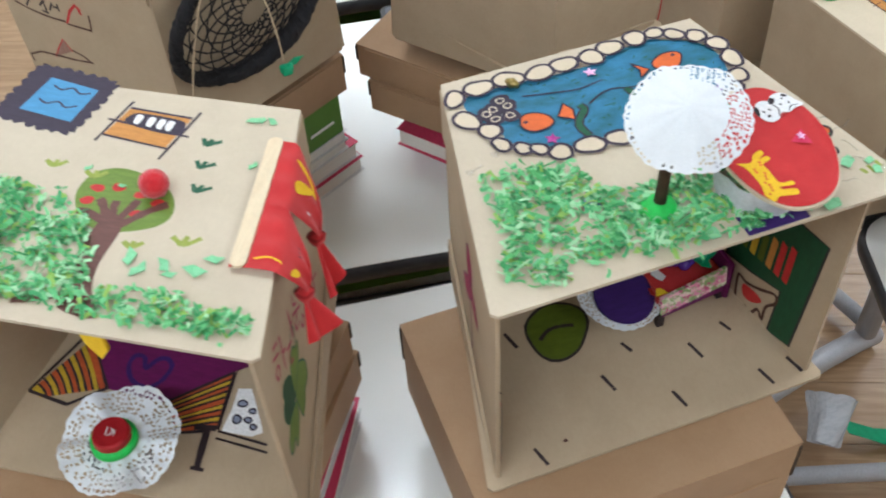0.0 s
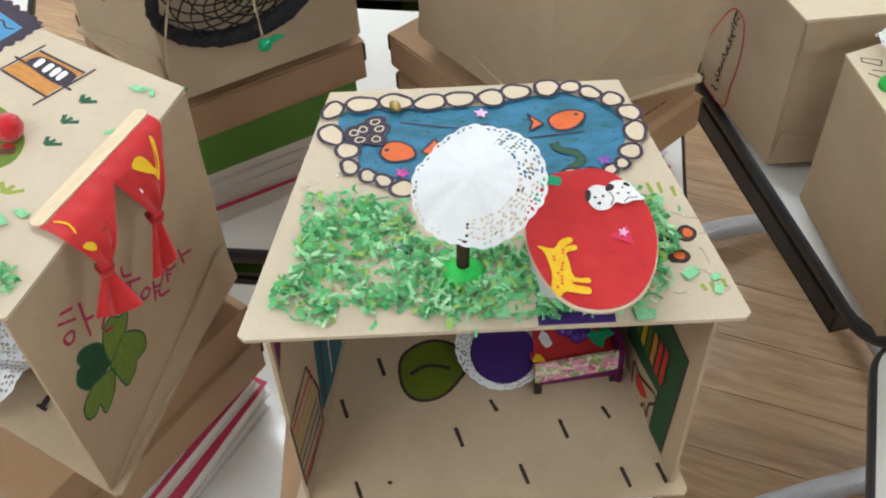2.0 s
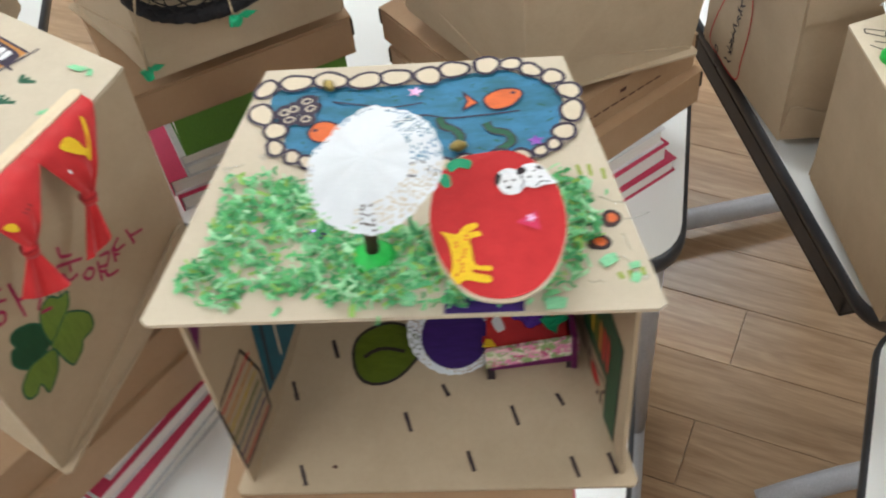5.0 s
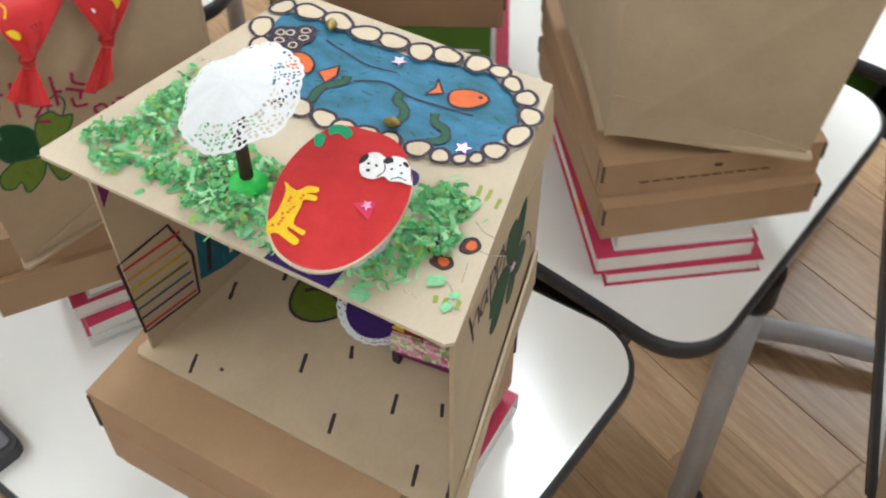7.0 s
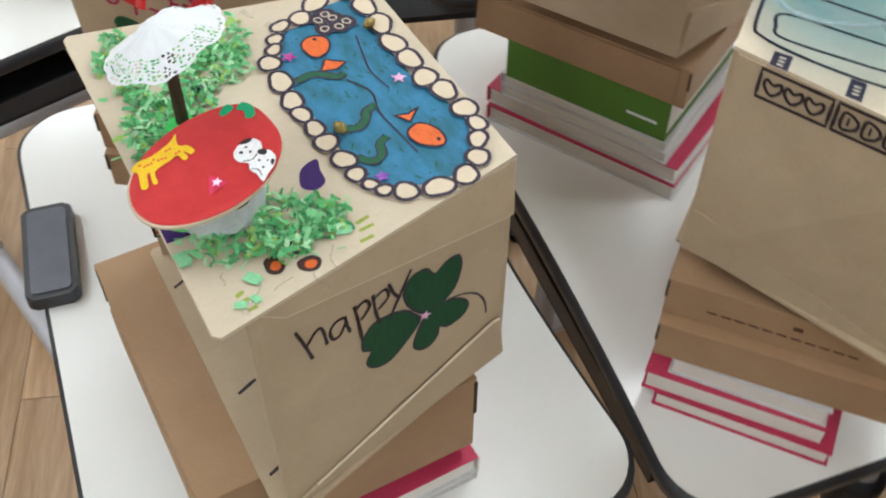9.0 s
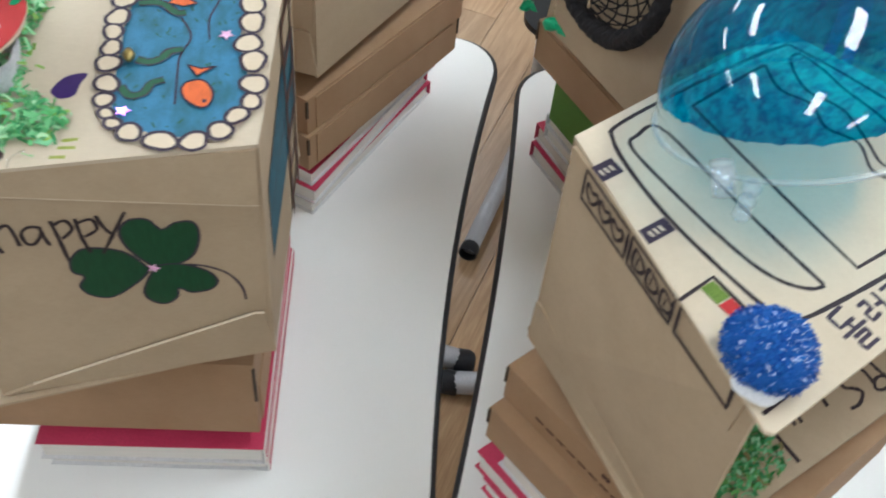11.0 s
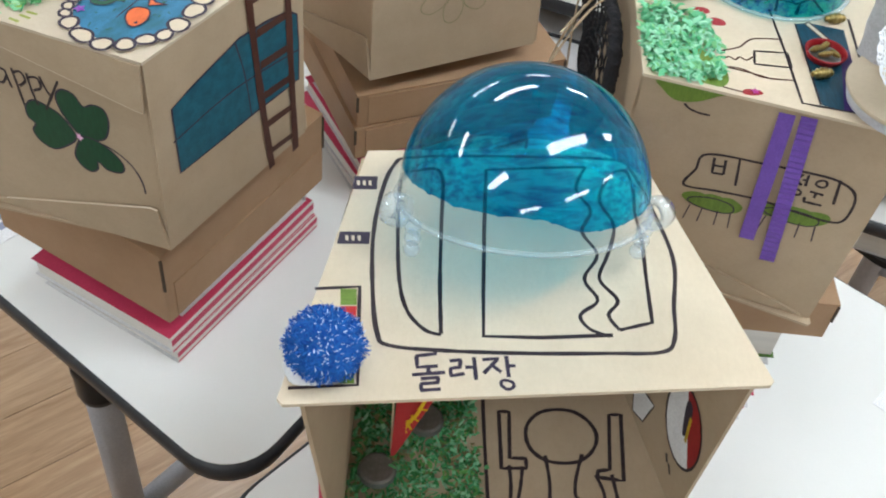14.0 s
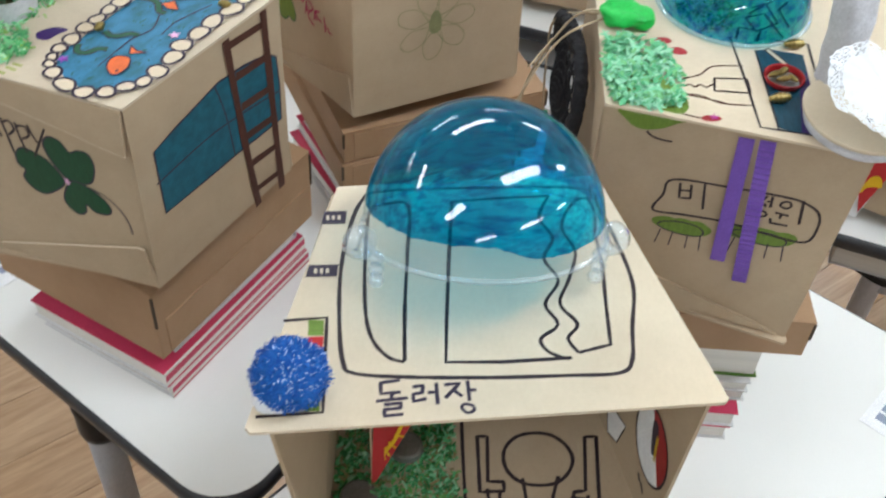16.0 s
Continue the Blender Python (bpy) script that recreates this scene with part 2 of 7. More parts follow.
DESK_WHITE = surface("white_laminate", (0.79, 0.79, 0.765), (0.82, 0.82, 0.795), 6, 0.17, 300, 0.0, gloss=0.5, grit=0.01)
EDGE_BLACK = surface("black_edge_band", (0.025, 0.026, 0.030), (0.045, 0.046, 0.050), 30, 0.42, 300, 0.1, gloss=0.4)
TRAY_BLACK = surface("black_tray_plastic", (0.010, 0.010, 0.013), (0.022, 0.022, 0.026), 30, 0.45, 500, 0.2)
STEEL = surface("grey_painted_steel", (0.46, 0.46, 0.49), (0.54, 0.54, 0.57), 20, 0.35, 400, 0.05, metal=0.1, gloss=0.5)
BOOK_PINK = surface("crimson_cover", (0.46, 0.035, 0.085), (0.56, 0.055, 0.12), 25, 0.42, 500, 0.05)
BOOK_GREEN = surface("green_cover", (0.075, 0.19, 0.022), (0.10, 0.235, 0.03), 12, 0.5, 500, 0.05)
BOOK_GREY = surface("pale_cover", (0.55, 0.55, 0.55), (0.66, 0.66, 0.66), 12, 0.5, 500, 0.05)
PAGES = surface("page_edges", (0.70, 0.67, 0.61), (0.82, 0.79, 0.74), 18, 0.8, 1, 0.0, stretch=(0.02, 0.02, 60))
RIBBON = surface("purple_ribbon", (0.16, 0.075, 0.40), (0.20, 0.10, 0.48), 60, 0.55, 600, 0.2)
GOLD = surface("gold_bead", (0.27, 0.20, 0.07), (0.42, 0.32, 0.12), 200, 0.28, 500, 0.1, metal=0.9)
SEQUIN_PINK = surface("pink_sequin", (0.75, 0.04, 0.42), (0.95, 0.25, 0.70), 500, 0.15, 800, 0.1, metal=0.5)
SEQUIN_PALE = surface("pale_pink_sequin", (0.80, 0.35, 0.65), (0.95, 0.65, 0.85), 500, 0.3, 800, 0.1, metal=0.2)
SEQUIN_VIOLET = surface("violet_sequin", (0.35, 0.08, 0.70), (0.60, 0.30, 0.90), 500, 0.15, 800, 0.1, metal=0.5)
TIN = surface("grey_tin_cap", (0.20, 0.20, 0.185), (0.30, 0.30, 0.28), 100, 0.4, 500, 0.2, metal=0.6)
TIN_RED = surface("red_tin_cap", (0.32, 0.01, 0.015), (0.42, 0.02, 0.025), 100, 0.35, 500, 0.1, metal=0.2)
NET_BLACK = surface("black_net", (0.008, 0.008, 0.010), (0.020, 0.018, 0.020), 300, 0.8, 900, 0.6)
FLOWERED = floral("pink_flowered_paper")
BEAD_VIOLET = surface("violet_glass_bead", (0.05, 0.015, 0.20), (0.10, 0.03, 0.32), 300, 0.15, 600, 0.1, gloss=0.6)
GRASS = islands("green_shreds", [(0.13, 0.46, 0.16), (0.21, 0.58, 0.26), (0.07, 0.31, 0.11), (0.31, 0.66, 0.34), (0.30, 0.50, 0.12), (0.09, 0.37, 0.15), (0.45, 0.73, 0.44), (0.17, 0.53, 0.22)])
GRASS_PALE = islands("pale_green_shreds", [(0.16, 0.52, 0.26), (0.24, 0.62, 0.36), (0.33, 0.70, 0.46), (0.11, 0.42, 0.20), (0.22, 0.55, 0.24), (0.40, 0.74, 0.52)])
GRASS_DARK = islands("dark_green_shreds", [(0.05, 0.25, 0.07), (0.11, 0.38, 0.15), (0.04, 0.17, 0.05), (0.20, 0.50, 0.26), (0.12, 0.32, 0.08), (0.24, 0.20, 0.09), (0.07, 0.29, 0.11), (0.30, 0.55, 0.32)])
BLUE_FIBRE = islands("blue_white_fibres", [(0.015, 0.09, 0.40), (0.03, 0.16, 0.55), (0.02, 0.12, 0.46), (0.62, 0.74, 0.92), (0.015, 0.10, 0.42), (0.03, 0.20, 0.62), (0.02, 0.13, 0.50), (0.02, 0.11, 0.44), (0.03, 0.17, 0.56), (0.02, 0.14, 0.52), (0.015, 0.09, 0.38)])
DOME_BLUE = film_plastic("inked_blue_plastic", (0.000, 0.225, 0.52), (0.012, 0.62, 0.90), 40, (0.42, 0.68, 0.74), 0.17)
DOME_TEAL = film_plastic("inked_teal_plastic", (0.004, 0.20, 0.72), (0.12, 0.68, 0.92), 26, (0.35, 0.98, 0.62), 0.10)
DOME_CLEAR = film_plastic("clear_plastic", (0.985, 0.99, 0.995), (0.99, 0.995, 1.0), 20, body=0.035)
DOME_RIM = film_plastic("clear_plastic_rim", (0.90, 0.95, 0.98), (0.96, 0.98, 1.0), 20, body=0.16)
WALL_PAINT = surface("wall_paint", (0.36, 0.355, 0.335), (0.40, 0.395, 0.375), 2, 0.85, 120, 0.1)
CEILING_PAINT = surface("ceiling_tile", (0.74, 0.74, 0.73), (0.80, 0.80, 0.79), 3, 0.9, 200, 0.3)
LAMP = lamp_glow("lamp_diffuser", LAMP_POWER)
FLOOR = plank_floor()


# ---- mesh helpers ----
def part(name, bm, material, parent=None, label="", smooth=False, at=None):
    me = bpy.data.meshes.new(name)
    bmesh.ops.recalc_face_normals(bm, faces=bm.faces)
    bm.to_mesh(me)
    bm.free()
    for m in material if isinstance(material, (list, tuple)) else [material]:
        me.materials.append(m)
    if smooth:
        for f in me.polygons:
            f.use_smooth = True
    ob = new(name, me)
    if parent is not None:
        ob.parent = parent
    if at is not None:
        ob.matrix_basis = at
    if label:
        ob["label"] = label
    return ob


def thing(name, m, label, category, group="", kind=""):
    ob = new(name)
    ob.empty_display_size = 0.02
    ob.matrix_basis = m
    return tagged(ob, label, category, group, kind)


def box_bm(x0, x1, y0, y1, z0, z1, bev=0.0, bm=None, mi=0):
    own = bm is None
    bm = bm or bmesh.new()
    r = bmesh.ops.create_cube(bm, size=1, matrix=Matrix.Translation(((x0 + x1) / 2, (y0 + y1) / 2, (z0 + z1) / 2)) @ Matrix.Diagonal((x1 - x0, y1 - y0, z1 - z0, 1)))
    if bev and own:
        bmesh.ops.bevel(bm, geom=bm.edges[:], offset=bev, segments=2, affect="EDGES", profile=0.7)
    elif mi:
        for v in r["verts"]:
            for f in v.link_faces:
                f.material_index = mi
    return bm


def prism(poly, thick, place, bev=0.0, bm=None):
    """A plate: a polygon in (u, v) of a surface, thick behind it; place(u, v, h) gives the point."""
    own = bm is None
    bm = bm or bmesh.new()
    top = [bm.verts.new(place(u, v, 0)) for u, v in poly]
    low = [bm.verts.new(place(u, v, -thick)) for u, v in poly]
    bm.faces.new(top)
    bm.faces.new(low[::-1])
    for i in range(len(poly)):
        j = (i + 1) % len(poly)
        bm.faces.new((top[i], low[i], low[j], top[j]))
    if bev and own:
        bmesh.ops.bevel(bm, geom=bm.edges[:], offset=bev, segments=2, affect="EDGES")
    return bm


def round_poly(w, h, r, n=8):
    pts = []
    for cx, cy, a0 in ((w / 2 - r, h / 2 - r, 0), (-w / 2 + r, h / 2 - r, 90), (-w / 2 + r, -h / 2 + r, 180), (w / 2 - r, -h / 2 + r, 270)):
        for i in range(n + 1):
            a = radians(a0 + 90 * i / n)
            pts.append((cx + r * math.cos(a), cy + r * math.sin(a)))
    return pts


def flat(u, v, h):
    return Vector((u, v, h))


def curve_points(pts, closed=False, n=5):
    """A smooth line through a few points."""
    p = [Vector(q) for q in pts]
    if len(p) < 3:
        return p
    out = []
    k = len(p)
    for i in range(k if closed else k - 1):
        a, b, c, d = (p[(i - 1) % k], p[i], p[(i + 1) % k], p[(i + 2) % k]) if closed else (p[max(i - 1, 0)], p[i], p[i + 1], p[min(i + 2, k - 1)])
        for s in range(n):
            t = s / n
            out.append(0.5 * (2 * b + (c - a) * t + (2 * a - 5 * b + 4 * c - d) * t * t + (3 * b - a - 3 * c + d) * t ** 3))
    if not closed:
        out.append(p[-1])
    return out


class Drawing:
    """Pen strokes and coloured patches on one surface, in millimetres, as one thin mesh."""

    made = 0

    def __init__(self, place):
        Drawing.made += 1
        self.place, self.bm, self.mats, self.lift = place, bmesh.new(), [], 0.10 + 0.014 * (Drawing.made % 14)

    def index(self, m):
        if m not in self.mats:
            self.mats.append(m)
        return self.mats.index(m)

    def face(self, vs, mi):
        try:
            self.bm.faces.new(vs).material_index = mi
        except ValueError:
            pass

    def put(self, u, v):
        return self.bm.verts.new(self.place(u * MM, v * MM, self.lift * MM))

    def fill(self, pts, m, smooth=True, n=4):
        self.lift += 0.016
        q = curve_points(pts, True, n) if smooth else [Vector(p) for p in pts]
        self.face([self.put(*p) for p in q], self.index(m))
        return self

    def blob(self, u, v, a, b, m, turn=0.0, ring=None, width=1.4, seg=20):
        c, s = math.cos(radians(turn)), math.sin(radians(turn))
        rnd = random.Random(int(u * 31 + v * 17))
        ph = rnd.random() * 6
        pts = []
        for i in range(seg):
            t = 2 * math.pi * i / seg
            k = 1 + 0.085 * math.sin(2 * t + ph) + 0.05 * math.sin(3 * t + 2 * ph) + 0.02 * math.sin(5 * t + ph)
            x, y = a * k * math.cos(t), b * k * math.sin(t)
            pts.append((u + c * x - s * y, v + s * x + c * y))
        if m:
            self.fill(pts, m, False)
        if ring:
            self.line(pts, ring, width, True, False)
        return self

    def line(self, pts, m, width=1.6, closed=False, smooth=True, n=5):
        self.lift += 0.010
        q = curve_points(pts, closed, n) if smooth else [Vector(p) for p in pts]
        if not smooth and len(q) > 1 and len(q) < 8:
            fine = []
            for a, b in zip(q, q[1:] + ([q[0]] if closed else [])):
                fine += [a.lerp(b, t / 4) for t in range(4)]
            q = fine + ([] if closed else [q[-1]])
        rnd = random.Random(int(q[0][0] * 13 + q[0][1] * 7 + width))
        k, mi, sides = len(q), self.index(m), []
        for i in range(k):
            a, b = (q[i - 1], q[(i + 1) % k]) if closed else (q[max(i - 1, 0)], q[min(i + 1, k - 1)])
            d = (b - a)
            d = d.normalized() if d.length > 1e-6 else Vector((1, 0))
            w = width / 2 * rnd.uniform(0.86, 1.14)
            o = Vector((-d[1], d[0])) * w
            sides.append((self.put(*(q[i] + o)), self.put(*(q[i] - o))))
        for i in range(k if closed else k - 1):
            j = (i + 1) % k
            self.face((sides[i][0], sides[i][1], sides[j][1], sides[j][0]), mi)
        return self

    def done(self, name, parent, label=""):
        me = bpy.data.meshes.new(name)
        self.bm.to_mesh(me)
        self.bm.free()
        for m in self.mats:
            me.materials.append(m)
        ob = new(name, me)
        ob.parent = parent
        if label:
            ob["label"] = label
        return ob


def tube(path, r, seg=8, bm=None, cap=True, mi=0):
    """A round bar along a path of 3D points; r is one radius or a list."""
    bm = bm or bmesh.new()
    p = [Vector(q) for q in path]
    rings, k = [], len(p)
    for i in range(k):
        d = (p[min(i + 1, k - 1)] - p[max(i - 1, 0)]).normalized()
        side = d.cross(Vector((0, 0, 1)))
        side = side.normalized() if side.length > 1e-3 else Vector((1, 0, 0))
        up = side.cross(d)
        rr = r[i] if isinstance(r, (list, tuple)) else r
        rings.append([bm.verts.new(p[i] + rr * (math.cos(a) * side + math.sin(a) * up)) for a in (2 * math.pi * s / seg for s in range(seg))])
    for a, b in zip(rings, rings[1:]):
        for s in range(seg):
            bm.faces.new((a[s], a[(s + 1) % seg], b[(s + 1) % seg], b[s])).material_index = mi
    if cap:
        bm.faces.new(rings[0][::-1]).material_index = mi
        bm.faces.new(rings[-1]).material_index = mi
    return bm


def lathe(profile, seg=24, m=None, bm=None, mi=0, wave=0.0, waves=0):
    """A turned body from (radius, height) pairs."""
    bm = bm or bmesh.new()
    m = m or Matrix()
    rings = []
    for r, z in profile:
        if r < 1e-6:
            rings.append([bm.verts.new(m @ Vector((0, 0, z)))])
        else:
            rings.append([bm.verts.new(m @ Vector((r * (1 + wave * math.sin(waves * a)) * math.cos(a), r * (1 + wave * math.sin(waves * a)) * math.sin(a), z))) for a in (2 * math.pi * s / seg for s in range(seg))])
    for a, b in zip(rings, rings[1:]):
        for s in range(seg):
            va, vb = a[s % len(a)], a[(s + 1) % len(a)]
            vc, vd = b[(s + 1) % len(b)], b[s % len(b)]
            vs = list(dict.fromkeys((va, vb, vc, vd)))
            if len(vs) > 2:
                bm.faces.new(vs).material_index = mi
    return bm


def inside(x, y, poly):
    c = False
    for (x0, y0), (x1, y1) in zip(poly, poly[1:] + poly[:1]):
        if (y0 > y) != (y1 > y) and x < (x1 - x0) * (y - y0) / (y1 - y0) + x0:
            c = not c
    return c


def shreds(name, place, regions, count, material, parent, label, size=(2.5, 8.0), height=9.0, seed=1, spill=4.5, chips=0.45):
    """Crinkled strips of cut paper, heaped inside polygons given in millimetres."""
    rnd = random.Random(seed)
    verts, faces = [], []
    sizes = [abs(sum(p[0] * q[1] - q[0] * p[1] for p, q in zip(poly, poly[1:] + poly[:1]))) for poly in regions]
    for poly, area in zip(regions, sizes):
        xs, ys = [p[0] for p in poly], [p[1] for p in poly]
        made = 0
        share = int(count * area / sum(sizes))
        while made < share:
            x, y = rnd.uniform(min(xs), max(xs)), rnd.uniform(min(ys), max(ys))
            if not inside(x, y, poly):
                continue
            clump = noise.noise((x * 0.06 + seed, y * 0.06, 0.3))
            if clump < -0.14 and rnd.random() < 0.75:
                continue
            made += 1
            if rnd.random() < 0.22:
                x, y = x + rnd.gauss(0, spill), y + rnd.gauss(0, spill)
            a, tilt = rnd.uniform(0, 6.28), rnd.uniform(-0.75, 0.75)
            ln, w = rnd.uniform(*size), rnd.uniform(0.10, 0.30) * size[1]
            z = 0.5 + rnd.random() ** 2 * height * (0.55 + max(clump, -0.2))
            k = 4
            chip = rnd.random() < chips
            if chip:
                ln, w, tilt, z = rnd.uniform(0.35, 0.9) * size[1], rnd.uniform(0.18, 0.42) * size[1], tilt * 0.5, z * 0.8
            d, o = Vector((math.cos(a), math.sin(a), 0)), Vector((-math.sin(a), math.cos(a), rnd.uniform(-0.45, 0.45) if chip else rnd.uniform(-0.9, 0.9)))
            wide = [rnd.uniform(0.35, 1.0), 1.0, rnd.uniform(0.8, 1.1), rnd.uniform(0.25, 0.95)] if chip else [1.0] * 4
            base = len(verts)
            bend = rnd.uniform(-0.9, 0.9)
            for i in range(k):
                s = (i / (k - 1) - 0.5) * ln
                q = Vector((x, y, z)) + d * s + Vector((0, 0, tilt * s + (0.25 * ln * math.cos(3.1 * (i / (k - 1) - 0.5)) * rnd.uniform(0.1, 0.5))))
                q += Vector((-d[1], d[0], 0)) * bend * (s * s) / ln
                for sgn in (1, -1):
                    e = q + o * (w / 2) * wide[i] * sgn
                    verts.append(place(e[0] * MM, e[1] * MM, max(e[2], 0.3) * MM))
            for i in range(k - 1):
                faces.append((base + 2 * i, base + 2 * i + 1, base + 2 * i + 3, base + 2 * i + 2))
    me = bpy.data.meshes.new(name)
    me.from_pydata(verts, [], faces)
    me.materials.append(material)
    ob = new(name, me)
    if parent is not None:
        ob.matrix_basis = parent
    return tagged(ob, label, "paper shreds", kind="stuff")


def lace(radius, dome=0.0, wob=0.0, solid=0.58, bare=None):
    """A round paper doily: plain middle, border of small punched holes, scalloped rim; bare is a sector (middle, half width) in degrees with few holes."""
    bm = bmesh.new()
    rnd = random.Random(int(radius * 1e5))
    seg, inner, border, rows = 432, 5, 28, 6
    fr = [solid * i / inner for i in range(inner + 1)] + [solid + (1 - solid) * i / border for i in range(1, border + 1)]
    punched = []
    for k in range(rows):
        r = solid + (1 - solid) * 0.93 * (k + 0.5) / rows
        n = int(2 * math.pi * r / 0.088)
        punched.append([(rnd.uniform(-0.24, 0.24), rnd.uniform(-0.26, 0.26), rnd.uniform(0.24, 0.56), rnd.uniform(0.18, 0.34), rnd.uniform(0, 3.1), rnd.random() > 0.18) for _ in range(n)])
    grid = []
    for i, f in enumerate(fr):
        row = []
        for s in range(seg):
            a = 2 * math.pi * s / seg
            r = radius * f * (1 + 0.026 * abs(math.sin(a * 14)) * max(0, f - 0.9) / 0.1)
            z = dome * (1 - f ** 1.3) + wob * f * f * math.sin(a * 5 + 1) + 0.35 * wob * f * math.sin(a * 11)
            row.append(bm.verts.new((r * math.cos(a), r * math.sin(a), z)) if i else None)
        grid.append(row)
    top = bm.verts.new((0, 0, dome))
    for i in range(len(fr) - 1):
        b = ((fr[i] + fr[i + 1]) / 2 - solid) / (1 - solid) / 0.93
        for s in range(seg):
            t = (s + 1) % seg
            if i == 0:
                bm.faces.new((top, grid[1][s], grid[1][t]))
                continue
            if 0 < b < 1:
                k = int(b * rows)
                away = abs((360 * s / seg - bare[0] + 180) % 360 - 180) if bare else 999
                if not bare or away > bare[1] or k == rows - 1:
                    n = len(punched[k])
                    x = (s + 0.5) / seg * n + 0.5 * (k % 2)
                    du, dv, ru, rv, turn, cut = punched[k][int(x) % n]
                    x, y = x % 1 - 0.5 - du, b * rows - k - 0.5 - dv
                    x, y = x * math.cos(turn) + y * math.sin(turn), y * math.cos(turn) - x * math.sin(turn)
                    if cut and (x / ru) ** 2 + (y / rv) ** 2 < 1:
                        continue
            bm.faces.new((grid[i][s], grid[i][t], grid[i + 1][t], grid[i + 1][s]))
    return bm


def star_bm(r, thick=0.0006, points=5):
    pts = [((r if i % 2 == 0 else r * 0.45) * math.cos(math.pi * i / points), (r if i % 2 == 0 else r * 0.45) * math.sin(math.pi * i / points)) for i in range(points * 2)]
    return prism(pts, thick, lambda u, v, h: Vector((u, v, h + thick)))


# ---- room ----
ROOM = pose(-0.35, -0.35, 0, 0, 0, -24.5)


def room():
    for name, w in (("wall_north", (-4.2, 3.4, 4.6, 4.75, 0, 2.7)), ("wall_south", (-4.2, 3.4, -4.55, -4.4, 0, 2.7)), ("wall_east", (3.4, 3.55, -4.55, 4.75, 0, 2.7)), ("wall_west", (-4.35, -4.2, -4.55, 4.75, 0, 2.7))):
        tagged(part(name, box_bm(*w), WALL_PAINT, at=ROOM), "plain off-white painted classroom wall", "wall", kind="structure")
    tagged(part("ceiling", box_bm(-4.35, 3.55, -4.55, 4.75, 2.7, 2.85), CEILING_PAINT, at=ROOM), "white tiled classroom ceiling", "ceiling", kind="structure")
    for j in (-2, -1, 0, 1):
        for i in (-1, 0, 1):
            t = thing("ceiling_light", pose(-0.32 - 2.3 * i + 0.95 * j, 1.12 + 1.1 * i + 1.95 * j, 2.7, 0, 0, -25.5), "white ceiling light with a flat glowing diffuser", "ceiling light", "ceiling lights in rows")
            part("frame", box_bm(-0.66, 0.66, -0.16, 0.16, -0.03, -0.001, 0.004), WHITE_PAPER, t)
            part("diffuser", box_bm(-0.62, 0.62, -0.125, 0.125, -0.036, -0.031), LAMP, t)


room()


def floor_planks():
    base = part("floor", box_bm(-4.35, 3.55, -4.55, 4.75, -0.12, -0.008), FLOOR, at=ROOM)
    tagged(base, "brown wood-grain laminate floor in long planks", "floor", kind="structure")
    rnd = random.Random(11)
    w, n = 0.128, 1.22
    me = None
    m0 = pose(0.1, 0.3, 0, 0, 0, -22.5)
    for r in range(-30, 31):
        off = rnd.uniform(0, n)
        for c in range(-5, 5):
            m = m0 @ Matrix.Translation((c * n + off, r * w + 0.045, 0))
            ends = [ROOM.inverted() @ m @ Vector((s * n / 2, q * w / 2, 0)) for s in (-1, 1) for q in (-1, 1)]
            if any(not (-4.2 < p[0] < 3.4 and -4.4 < p[1] < 4.6) or abs(p[0]) + abs(p[1]) > 5.2 for p in ends):
                continue
            if me is None:
                bm = box_bm(-n / 2 + 0.0006, n / 2 - 0.0006, -w / 2 + 0.0006, w / 2 - 0.0006, -0.0075, 0.0, 0.0012)
                ob = part("plank", bm, FLOOR, base)
                me = ob.data
            else:
                ob = new("plank", me)
                ob.parent = base
            ob.matrix_basis = ROOM.inverted() @ m


# ---- desks ----
def desk_outline(w, d, r, bow):
    """Rounded desktop whose long sides are drawn in a little at the middle."""
    pts = []
    base = round_poly(w, d, r)
    for i, (u, v) in enumerate(base):
        u1, v1 = base[(i + 1) % len(base)]
        k = 12 if abs(u1 - u) > 0.2 else 1
        for s in range(k):
            a, b = u + (u1 - u) * s / k, v + (v1 - v) * s / k
            pull = bow[0 if b > 0 else 1] * (a / (w / 2)) ** 2 * min(1, abs(b) / (d / 2 - r))
            pts.append((a, b + (pull if b > 0 else -pull)))
    return pts


